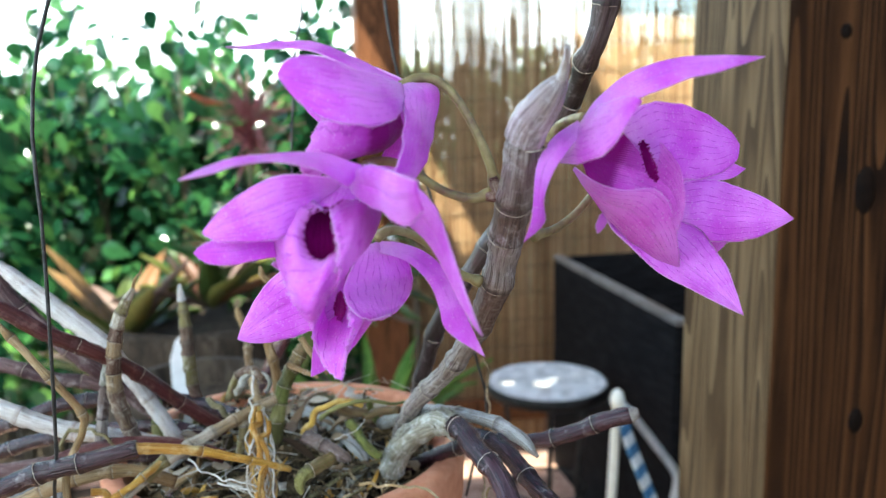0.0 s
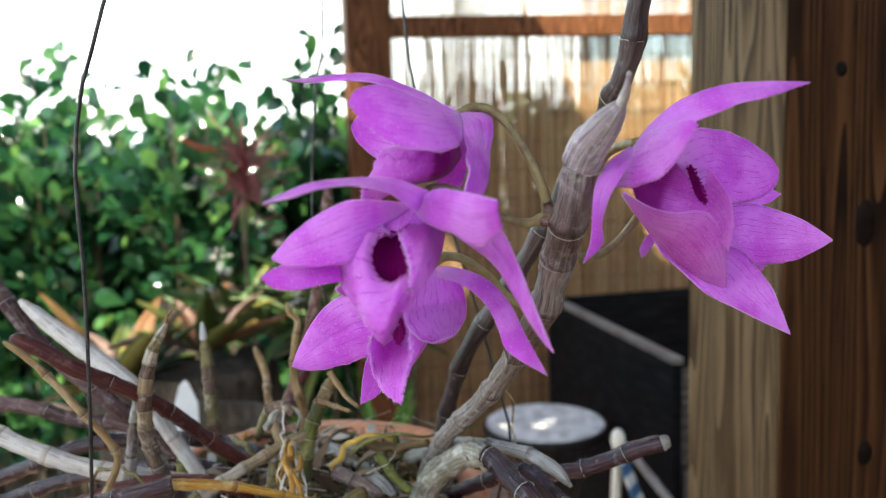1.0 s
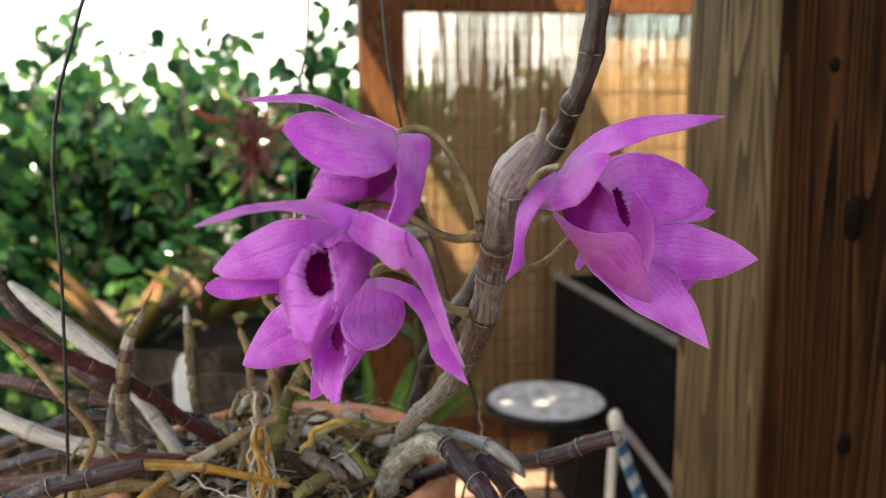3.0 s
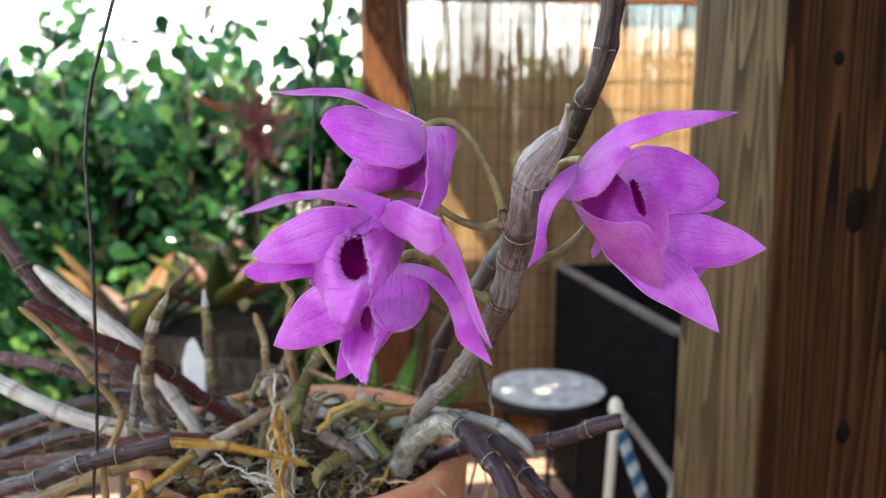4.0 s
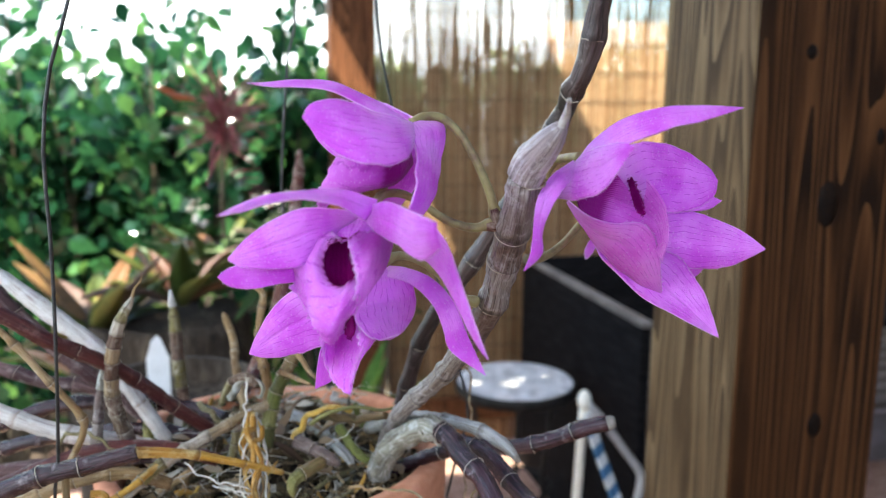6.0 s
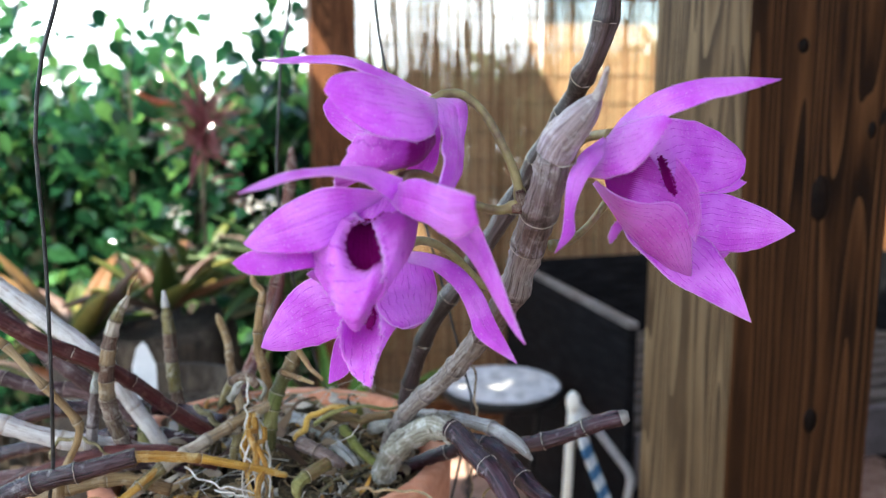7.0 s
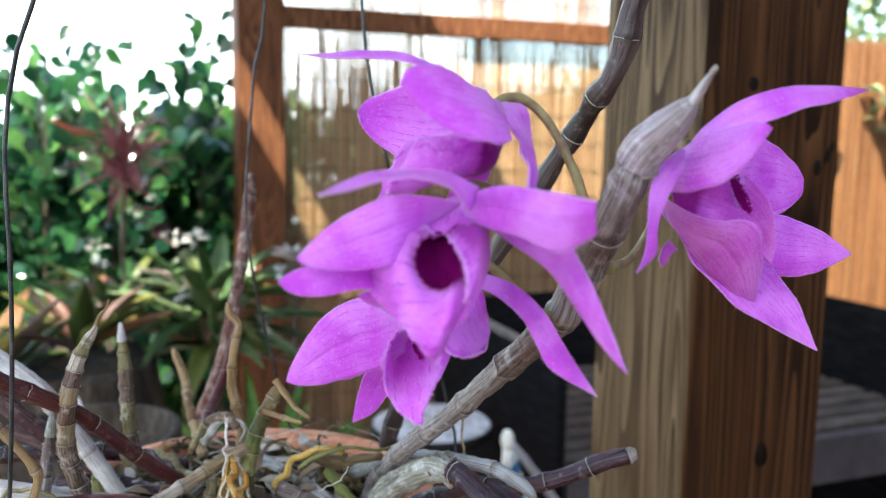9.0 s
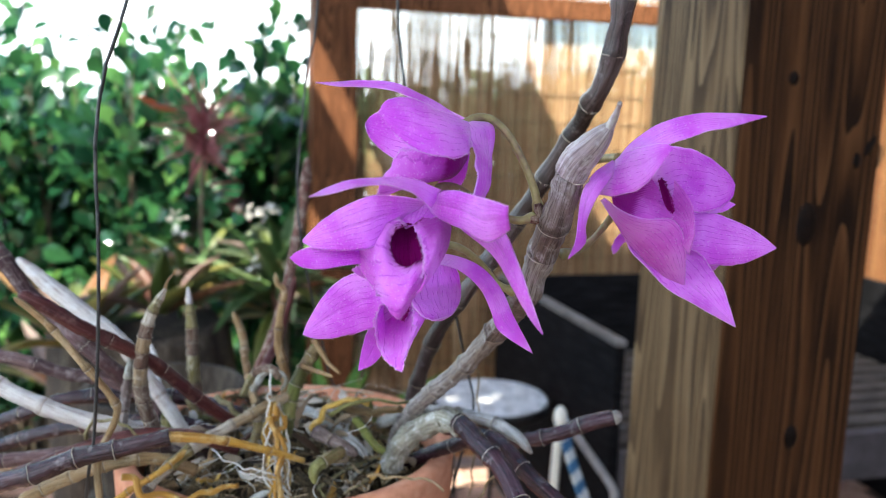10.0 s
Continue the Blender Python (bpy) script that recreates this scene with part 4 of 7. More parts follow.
# ---- patio furniture ----
BENCH = Matrix.Translation((0.423, 1.688, 0)) @ STRUCT
bench = thing("garden_bench", "black painted wooden garden seat with weathered slats", "bench", BENCH.translation)
bench.matrix_world = BENCH
W, D, TOP = 1.19, 0.765, 0.66
block("side_panel", 0.022, D, 0.65, Matrix.Translation((0.011, D / 2, 0.325)), BLACK_PAINT, bench)
block("side_panel", 0.022, D, 0.65, Matrix.Translation((W - 0.011, D / 2, 0.325)), BLACK_PAINT, bench)
block("back_panel", W - 0.05, 0.022, 0.655, Matrix.Translation((W / 2, D - 0.012, 0.3275)), BLACK_PAINT, bench)
block("arm", 0.024, D + 0.01, 0.014, Matrix.Translation((0.011, D / 2, TOP - 0.0065)), ARM_CAP, bench, "worn grey arm cap", 0.003)
block("arm", 0.024, D + 0.01, 0.014, Matrix.Translation((W - 0.011, D / 2, TOP - 0.0065)), BLACK_PAINT, bench, "", 0.003)
block("front_rail", W - 0.05, 0.03, 0.12, Matrix.Translation((W / 2, 0.0, 0.345)), RAIL_GREY, bench, "lilac grey rail")
for i in range(10):
    block("slat", W - 0.05, 0.048, 0.02, Matrix.Translation((W / 2, 0.055 + i * 0.072, 0.405)), SLAT, bench)
for x in (0.055, W - 0.055):
    for y in (0.03, D - 0.06):
        block("leg", 0.05, 0.05, 0.39, Matrix.Translation((x, y, 0.197)), BLACK_PAINT, bench)


def round_table():
    c = Vector((0.172, 1.872, 0))
    tb = thing("side_table", "small round table with pale mosaic top and black iron frame", "table", c)
    bm, rings = lathe([(0.0001, 0.440), (0.140, 0.440), (0.1435, 0.443), (0.1435, 0.462), (0.140, 0.4655), (0.138, 0.4615), (0.0001, 0.4615)], 48)
    part("rim", bm, IRON, tb, "black iron rim")
    bm, rings = lathe([(0.1375, 0.4616), (0.1375, 0.4628), (0.0001, 0.4628)], 40)
    part("bed", bm, GROUT, tb)
    rnd = random.Random(2)
    for ring in range(6):
        r0, r1 = 0.004 + ring * 0.0225, 0.0245 + ring * 0.0225
        n = max(4, int(ring * 6 + 4))
        for k in range(n):
            a0 = 2 * math.pi * (k + 0.04) / n + ring
            a1 = 2 * math.pi * (k + 0.96) / n + ring
            bm = bmesh.new()
            lo, hi = [], []
            for r, a in ((r0, a0), (r1, a0), (r1, (a0 + a1) / 2), (r1, a1), (r0, a1), (r0, (a0 + a1) / 2)):
                lo.append(bm.verts.new((r * math.cos(a), r * math.sin(a), 0.4625)))
                hi.append(bm.verts.new((r * math.cos(a) * 0.995, r * math.sin(a) * 0.995, 0.4652 + rnd.uniform(0, 0.0006))))
            bm.faces.new(hi)
            for i in range(6):
                bm.faces.new((lo[i], lo[(i + 1) % 6], hi[(i + 1) % 6], hi[i]))
            part("tile", bm, MOSAIC, tb, flat=True)
    for k in range(3):
        a = 0.5 + k * 2.0944
        u = Vector((math.cos(a), math.sin(a), 0))
        tube("leg", [u * 0.12 + Vector((0, 0, 0.445)), u * 0.10 + Vector((0, 0, 0.30)), u * 0.09 + Vector((0, 0, 0.15)), u * 0.15 + Vector((0, 0, 0.0))], 0.006, 0.006, IRON, tb, count=20, sides=8, wob=0)
    ring = [(0.092 * math.cos(k * 0.5236), 0.092 * math.sin(k * 0.5236), 0.2) for k in range(13)]
    tube("brace", ring, 0.004, 0.004, IRON, tb, count=36, sides=6, wob=0)


round_table()


def lawn_chair():
    """A folding chair seen past its back: tube frame, woven straps, plastic end cap."""
    o = Vector((0.25, 1.39, 0))
    ch = thing("lawn_chair", "folding aluminium lawn chair with blue and white webbing", "chair", o)
    q = lambda pts: [Vector(v) - o for v in pts]
    tube("back_upright", q([(0.2514, 1.3920, 0.5858), (0.2482, 1.3950, 0.5161), (0.2446, 1.4000, 0.4041), (0.235, 1.42, 0.2), (0.23, 1.44, 0.01)]), 0.0085, 0.0085, CREAM, ch, "cream tube upright", 24, 12, 0)
    tube("arm_tube", q([(0.2578, 1.3950, 0.5890), (0.2881, 1.4100, 0.5514), (0.3380, 1.4300, 0.4822), (0.3671, 1.4400, 0.4401), (0.3724, 1.4400, 0.4176), (0.3591, 1.4400, 0.3397), (0.33, 1.44, 0.2), (0.33, 1.42, 0.01)]), 0.0078, 0.0078, ALUMINIUM, ch, "", 48, 12, 0)
    tube("seat_tube", q([(0.235, 1.42, 0.33), (0.42, 1.36, 0.34), (0.60, 1.28, 0.35)]), 0.009, 0.009, ALUMINIUM, ch, "", 16, 10, 0)
    tube("front_leg", q([(0.60, 1.28, 0.35), (0.60, 1.26, 0.2), (0.58, 1.26, 0.01)]), 0.009, 0.009, ALUMINIUM, ch, "", 16, 10, 0)
    bm = bmesh.new()
    bmesh.ops.create_uvsphere(bm, u_segments=20, v_segments=12, radius=1.0, matrix=Matrix.Translation(q([(0.2510, 1.3920, 0.5964)])[0]) @ Matrix.Diagonal((0.0125, 0.0125, 0.020, 1)))
    part("end_cap", bm, CREAM, ch, "cream plastic end cap")
    run, _ = spline(q([(0.2565, 1.3850, 0.5759), (0.2719, 1.3820, 0.5220), (0.2916, 1.3800, 0.4695), (0.3160, 1.3780, 0.4056), (0.3383, 1.3750, 0.3415)]), 12)
    for i in range(12):
        a, b = run[i], run[i + 1]
        d = (b - a).normalized()
        side = Vector((0.62, 0.78, 0.0))
        side = (side - d * side.dot(d)).normalized()
        n = d.cross(side)
        m = Matrix((side, d, n)).transposed().to_4x4()
        m.translation = (a + b) / 2
        bm = bmesh.new()
        box(bm, 0.030, (b - a).length * 0.97, 0.006, m, 0.0022)
        part("strap", bm, WEB_BLUE if i % 2 else WEB_WHITE, ch)


lawn_chair()


# ---- planting behind the pot ----
def bent_leaf(name, base, direction, ln, br, bend, material, parent, seed=0):
    d = Vector(direction).normalized()
    up = Vector((0, 0, 1))
    mid = [Vector(base) + d * ln * s - up * bend * ln * s * s for s in (0, 0.35, 0.7, 1.0)]
    return leaf_blade(name, mid, br, up - d * up.dot(d) + Vector((0, 0, 0.05)), material, parent, "", cup=0.25, peak=0.3, blunt=0.15, ruffle=0.04, seed=seed, nu=14, nv=6, thick=0.0012)


def stump():
    c = Vector((-0.50, 1.42, 0))
    st = thing("tree_stump", "dark weathered tree stump used as a plant stand", "stump", c)
    bm, rings = lathe([(0.19, -0.05), (0.165, 0.12), (0.158, 0.4), (0.155, 0.62), (0.150, 0.735), (0.135, 0.75), (0.10, 0.735), (0.0001, 0.73)], 56, 0.030, 3)
    part("trunk", bm, STUMP, st)


def bromeliad(c, n, ln, br, material, label, seed, lean=(0, 0)):
    rnd = random.Random(seed)
    b = thing("bromeliad", label, "plant", c, group="bromeliads")
    for i in range(n):
        a = 2.4 * i + rnd.uniform(-0.3, 0.3)
        up = rnd.uniform(0.35, 1.6)
        d = Vector((math.cos(a) + lean[0], math.sin(a) + lean[1], up))
        bent_leaf("leaf", (0.01 * math.cos(a), 0.01 * math.sin(a), 0), d, ln * rnd.uniform(0.75, 1.15), br, rnd.uniform(0.05, 0.35), material, b, i + seed)
    return b


stump()
bromeliad((-0.60, 1.36, 0.72), 15, 0.20, 0.042, BROM, "yellow and orange striped bromeliad on the stump", 1)
bromeliad((-0.47, 1.42, 0.765), 15, 0.18, 0.040, BROM, "olive and rust bromeliad growing on the stump", 5)
bromeliad((-0.74, 1.62, 0.55), 12, 0.22, 0.036, BROM, "amber bromeliad beside the stump", 8, (-0.2, 0))


def grey_plant(c, count, seed):
    c = Vector(c)
    g = thing("leafy_plant", "olive leafy plant with small pale blooms by the stump", "plant", (c.x, c.y, 0), group="leafy plants by the stump")
    rnd = random.Random(seed)
    tube("stem", [(0, 0, -0.05), (0.01, 0, c.z * 0.5), (0, 0, c.z + 0.05)], 0.010, 0.006, TWIG, g, "", 12, 8)
    for i in range(count):
        a = 2.4 * i
        up = rnd.uniform(-0.1, 1.9)
        p = (0.05 * math.cos(a) * rnd.random(), 0.05 * math.sin(a) * rnd.random(), c.z - 0.05 + 0.0016 * i)
        bent_leaf("leaf", p, (math.cos(a) * 1.3, math.sin(a), up), rnd.uniform(0.09, 0.19), rnd.uniform(0.022, 0.042), rnd.uniform(0.1, 0.6), GREYLEAF if i % 3 else BROM, g, i + 200)
    for i in range(count // 8):
        a = 2.1 * i
        pl = crown(12, (0.15 * math.cos(a) * rnd.uniform(0.3, 1), 0.06 * math.sin(a) - 0.03, c.z + rnd.uniform(-0.02, 0.17)), (0.010, 0.010, 0.008), 0.014, 300 + i)
        leaves("bloom", pl, PALE_BLOOM, g, "pale cream bloom")


grey_plant((-0.2637, 1.5000, 0.7879), 72, 31)
grey_plant((-0.4641, 1.6400, 0.7863), 54, 37)


def vine():
    """A leafy twig of the neighbouring shrub that reaches over the reeds."""
    c = Vector((1.882, 2.745, 1.256))
    vn = thing("vine", "green leafy twig hanging over the reed screen", "vine", (c.x, c.y + 0.06, 0))
    tube("stem", [(0.1, 0.12, -0.05), (0.1, 0.12, 0.9), (0.08, 0.08, 1.54), (0.04, -0.02, 1.48), (0, -0.04, 1.22)], 0.006, 0.002, TWIG, vn, "", 30, 6)
    leaves("foliage", crown(34, (0.0, -0.055, 1.27), (0.06, 0.015, 0.10), 0.06, 71), FAR_LEAF, vn, "yellow-green leaves")


vine()
# made-up rosette; its cream colour stands in for a sunlit spot
pale = thing("sun_spot_rosette", "cream leaf rosette added for a bright sunlit spot by the screen", "plant", (-0.165, 2.22, 0.0))
tube("stem", [(0, 0, -0.05), (0.01, 0, 0.4), (0.0, 0, 0.80)], 0.008, 0.006, TWIG, pale, "", 10, 8)
for i in range(16):
    bent_leaf("leaf", (0, 0, 0.80), (math.cos(2.4 * i), math.sin(2.4 * i), 0.3 + 0.06 * i), 0.075, 0.022, 0.25, PALE_BLOOM, pale, i + 400)


def red_plant():
    c = Vector((-0.5380, 2.0200, 1.0499))
    rp = thing("ti_plant", "dark red spiky-leaved plant in front of the hedge", "plant", (c.x, c.y, 0))
    tube("stem", [(0.03, 0, -0.05), (0.02, 0, 0.4), (-0.01, 0, 0.8), (0, 0, c.z)], 0.009, 0.005, TWIG, rp, "", 16, 8)
    rnd = random.Random(9)
    for i in range(110):
        a = 2.4 * i
        up = rnd.uniform(-0.7, 1.5)
        bent_leaf("leaf", (0, 0, c.z - 0.05 + 0.0010 * i), (math.cos(a), math.sin(a) * 0.8, up), rnd.uniform(0.07, 0.16), 0.0058, rnd.uniform(-0.1, 0.35), REDLEAF, rp, i)
    for j in range(5):
        bent_leaf("leaf", (-0.155 + 0.012 * j, -0.02, c.z + 0.10 - 0.008 * j), (1, 0.2, 0.1 * j - 0.2), 0.05, 0.020, 0.2, ORANGE_LEAF, rp, 60 + j)
        bent_leaf("leaf", (0.02 + 0.01 * j, -0.02, c.z - 0.11 - 0.012 * j), (1, 0.2, 0.4 - 0.2 * j), 0.06, 0.018, 0.2, REDLEAF, rp, 70 + j)


red_plant()


def strap_plant():
    s = thing("strap_leaf_plant", "bright green strap-leaved plant behind the pot", "plant", (-0.16, 1.30, 0.50))
    rnd = random.Random(3)
    for i in range(14):
        a = 2.4 * i
        bent_leaf("leaf", (0, 0, 0), (math.cos(a) * 0.6, math.sin(a) * 0.6, 1.0), rnd.uniform(0.24, 0.40), 0.030, rnd.uniform(0.1, 0.5), GRASS, s, i)
    bm, r = lathe([(0.05, -0.55), (0.065, -0.30), (0.075, -0.01), (0.080, 0.0), (0.080, 0.025), (0.070, 0.025), (0.066, -0.01), (0.0001, -0.015)], 32)
    part("pot", bm, TERRACOTTA, s, "tall terracotta pot")


strap_plant()
tagp = thing("plant_label", "white pointed plastic plant label", "plant label", (-0.2789, 0.7493, 0.8440))
bm = bmesh.new()
w, h = 0.0112, 0.060
v = [bm.verts.new(p) for p in ((-w, 0, -0.10), (w, 0, -0.10), (w, 0, h * 0.62), (w * 0.35, 0, h * 0.93), (0, 0, h), (-w * 0.5, 0, h * 0.9), (-w, 0, h * 0.6))]
f = bm.faces.new(v)
r = bmesh.ops.extrude_face_region(bm, geom=[f])
bmesh.ops.translate(bm, vec=(0, 0.0009, 0), verts=[e for e in r["geom"] if isinstance(e, bmesh.types.BMVert)])
part("tag", bm, LABEL, tagp, flat=True)
npot = thing("flower_pot", "dark plastic nursery pot with soil and a label", "pot", (-0.270, 0.775, 0.0))
bm, r = lathe([(0.05, 0.70), (0.075, 0.83), (0.08, 0.835), (0.08, 0.85), (0.072, 0.85), (0.07, 0.825), (0.0001, 0.82)], 32)
part("body", bm, STUMP, npot)
block("stand", 0.22, 0.22, 0.70, Matrix.Translation((0, 0, 0.35)), STUMP, npot, bevel=0.01)
lime = thing("lime_plant", "low plant with broad lime green leaves behind the pot", "plant", (-0.335, 1.10, 0.0))
tube("stem", [(0, 0, -0.05), (0.01, 0.01, 0.35), (0.0, 0.0, 0.69)], 0.006, 0.004, TWIG, lime, "", 12, 8)
for i in range(9):
    bent_leaf("leaf", (0, 0, 0.67 + 0.003 * i), (math.cos(2.4 * i), math.sin(2.4 * i), 0.25), 0.05, 0.034, 0.2, LIME_LEAF, lime, i + 500)


# ---- the hanging pot ----
POT = Vector((-0.083, 0.346, 0.972))
pot = thing("terracotta_pot", "orange terracotta pot with a thick rim, hung on wires", "pot", POT)
bm, r = lathe([(0.0001, -0.125), (0.050, -0.125), (0.053, -0.120), (0.0655, -0.030), (0.0655, -0.022), (0.0610, -0.022), (0.050, -0.118), (0.0001, -0.118)], 96, 0.0007, 1)
part("body", bm, TERRACOTTA, pot)
bm, r = lathe([(0.0640, -0.0265), (0.0755, -0.0265), (0.0775, -0.024), (0.0785, -0.003), (0.0770, 0.0), (0.0710, 0.0), (0.0695, -0.002), (0.0670, -0.0240), (0.0640, -0.0265)], 96, 0.0007, 1)
part("rim", bm, TERRACOTTA, pot, "thick rolled rim")
mixs = thing("potting_mix", "dark bark potting mix with moss and old roots in the pot", "soil", POT, kind="stuff")
bm = bmesh.new()
rings = []
for i in range(15):
    rr = 0.0665 * i / 14 + 0.0001
    rings.append([bm.verts.new((rr * math.cos(k * 0.1309), rr * math.sin(k * 0.1309),
                                -0.019 + 0.016 * (1 - (i / 14) ** 2) + 0.008 * noise.noise((rr * math.cos(k * 0.1309) * 60, rr * math.sin(k * 0.1309) * 60, 0)))) for k in range(48)])
for a, b in zip(rings, rings[1:]):
    for k in range(48):
        bm.faces.new((a[k], a[(k + 1) % 48], b[(k + 1) % 48], b[k]))
part("mound", bm, SOIL, mixs)


def chips():
    rnd = random.Random(8)
    bm = bmesh.new()
    for i in range(340):
        a, rr = rnd.uniform(0, 6.283), 0.066 * math.sqrt(rnd.random())
        s = rnd.uniform(0.0015, 0.005)
        m = Matrix.Translation((rr * math.cos(a), rr * math.sin(a), -0.010 + 0.012 * (1 - (rr / 0.066) ** 2) + rnd.uniform(-0.006, 0.004))) @ Euler((rnd.uniform(0, 6), rnd.uniform(0, 6), rnd.uniform(0, 6))).to_matrix().to_4x4()
        bmesh.ops.create_cube(bm, size=1.0, matrix=m @ Matrix.Diagonal((s * 2, s, s * 0.6, 1)))
    part("bark_chips", bm, MOSS, mixs, flat=True)


chips()


def tangle(name, n, material, seed, r, reach, label, lift=0.006):
    """Thin roots wandering over the mix."""
    rnd = random.Random(seed)
    verts, faces = [], []
    for i in range(n):
        a, rr = rnd.uniform(0, 6.283), 0.062 * math.sqrt(rnd.random())
        p = Vector((rr * math.cos(a), rr * math.sin(a), -0.010 + rnd.uniform(0, lift)))
        h = rnd.uniform(0, 6.283)
        pts = [p]
        for k in range(6):
            h += rnd.uniform(-0.7, 0.7)
            p = p + Vector((math.cos(h), math.sin(h), rnd.uniform(-0.45, 0.4))) * reach / 6
            if p.xy.length > 0.062:
                p.xy = p.xy.normalized() * 0.062
            p.z = min(max(p.z, -0.014), 0.002 + lift)
            pts.append(p.copy())
        me = tube_mesh(pts, lambda s: r * (1.1 - 0.7 * s), 12, 5, 0.2, i, False)
        k0 = len(verts)
        verts += [v.co.copy() for v in me.vertices]
        faces += [tuple(k0 + q for q in f.vertices) for f in me.polygons]
        bpy.data.meshes.remove(me)
    me = bpy.data.meshes.new(name)
    me.from_pydata(verts, [], faces)
    ob = link(name, me, material, mixs, label)
    tagged(ob, kind="stuff")


tangle("fine_roots", 150, FINE_ROOT, 5, 0.0005, 0.05, "fine brown roots")
tangle("old_roots", 34, ROOT_OLIVE, 6, 0.0011, 0.055, "greenish old roots", 0.012)
tangle("pale_threads", 75, ROOT_WHITE, 12, 0.00024, 0.06, "thin pale threads", 0.018)
tangle("tan_strands", 46, TAN_STRAND, 15, 0.00055, 0.045, "dry tan strands", 0.016)
tangle("moss_stems", 60, MOSS, 7, 0.0009, 0.03, "mossy stems", 0.014)


def litter():
    """Dry stems and husks standing and lying in the mix."""
    rnd = random.Random(44)
    kinds = [CANE_TAN, CANE_SPOT, CANE_GREEN, CANE_LICHEN, AMBER, CANE_WHITE, CANE_TAN, CANE_GREEN]
    for i in range(150):
        a = rnd.uniform(0, 6.283)
        rr = 0.058 * math.sqrt(rnd.random())
        p = Vector((rr * math.cos(a) - 0.008, rr * math.sin(a), -0.009))
        h = rnd.uniform(0, 6.283)
        up = rnd.uniform(0.05, 1.3) if p.y < 0.02 else rnd.uniform(0.0, 0.25)
        d = Vector((math.cos(h), math.sin(h), up)).normalized()
        ln = rnd.uniform(0.012, 0.034)
        bend = Vector((rnd.uniform(-1, 1), rnd.uniform(-1, 1), rnd.uniform(-1, 0.3))) * ln * 0.3
        r = rnd.uniform(0.0005, 0.0024)
        q = p + d * ln + bend
        if Vector((q.x, q.y)).length > 0.064:
            q.x, q.y = q.x * 0.6, q.y * 0.6
        tube("dry_stem", [p, p + d * ln * 0.5 + bend * 0.2, q], r, r * 0.6, kinds[i % 8], mixs, "", 10, 7, 0.35, i, 0.2)


litter()


def husks():
    """Torn papery sheaths lying among the roots."""
    rnd = random.Random(61)
    verts, faces = [], []
    for i in range(64):
        a, rr = rnd.uniform(0, 6.283), 0.060 * math.sqrt(rnd.random())
        p = Vector((rr * math.cos(a), rr * math.sin(a), -0.004 + 0.010 * (1 - (rr / 0.06) ** 2) + rnd.uniform(0, 0.006)))
        h = rnd.uniform(0, 6.283)
        d = Vector((math.cos(h), math.sin(h), rnd.uniform(-0.2, 0.5))).normalized()
        side = d.cross(Vector((rnd.uniform(-0.5, 0.5), rnd.uniform(-0.9, 0.2), 1))).normalized()
        up = side.cross(d)
        ln, wide, curl = rnd.uniform(0.006, 0.018), rnd.uniform(0.0012, 0.0032), rnd.uniform(0.8, 2.6)
        k0 = len(verts)
        for u in range(7):
            s = u / 6
            w = wide * math.sin(math.pi * (0.12 + 0.8 * s)) * (1 + 0.3 * noise.noise((i, u * 0.8, 0)))
            for v in range(5):
                t = (v / 4 - 0.5) * curl
                c = p + d * ln * s + up * ln * 0.25 * math.sin(2 * s + i)
                verts.append(c + side * w * math.sin(t) / max(curl, 1) * 2 + up * w * (1 - math.cos(t)))
        for u in range(6):
            for v in range(4):
                q = k0 + u * 5 + v
                faces.append((q, q + 1, q + 6, q + 5))
    me = bpy.data.meshes.new("husks")
    me.from_pydata(verts, [], faces)
    ob = link("husks", me, HUSK, mixs, "torn papery husks")
    tagged(ob, kind="stuff")
    sol = ob.modifiers.new("thickness", "SOLIDIFY")
    sol.thickness = 0.0002


husks()
hanger = thing("wire_hanger", "bent dark wire hanger holding the pot", "hanger", POT)


def wire(points):
    me = tube_mesh(points, lambda s: 0.00062, 60, 8, 0.0, 0)
    me.transform(Matrix.Translation(-POT))
    link("wire", me, WIRE, hanger)


wire([(-0.066, 0.314, 1.70), (-0.063, 0.318, 1.73), (-0.058, 0.322, 1.735), (-0.055, 0.325, 1.72), (-0.058, 0.323, 1.74), (-0.06, 0.32, 1.80), (-0.06, 0.32, 2.15), (-0.06, 0.32, 2.49)])
wire([(-0.06, 0.32, 1.70), (-0.085, 0.262, 1.29), (-0.1216, 0.2500, 1.1594), (-0.1273, 0.2500, 1.1445), (-0.1317, 0.2500, 1.1266), (-0.1337, 0.2500, 1.1082), (-0.1335, 0.2500, 1.0818), (-0.1347, 0.2500, 1.0464), (-0.1393, 0.2550, 1.0072), (-0.1465, 0.2650, 0.9758), (-0.146, 0.300, 0.94), (-0.139, 0.304, 0.935)])
wire([(-0.06, 0.32, 1.70), (-0.068, 0.38, 1.34), (-0.0776, 0.4000, 1.1774), (-0.0817, 0.4000, 1.1544), (-0.0849, 0.4000, 1.1211), (-0.0872, 0.4000, 1.0840), (-0.0835, 0.4000, 1.0488), (-0.0744, 0.4100, 1.0004), (-0.0691, 0.4140, 0.9734), (-0.067, 0.424, 0.975), (-0.066, 0.426, 0.945)])
wire([(-0.06, 0.32, 1.70), (-0.047, 0.352, 1.34), (-0.0360, 0.3570, 1.1719), (-0.0342, 0.3570, 1.1513), (-0.0306, 0.3570, 1.1316), (-0.0225, 0.3600, 1.0960), (-0.0094, 0.3600, 1.0484), (0.0014, 0.3600, 1.0044), (0.0065, 0.3600, 0.9818), (0.002, 0.36, 0.965), (-0.004, 0.356, 0.94)])


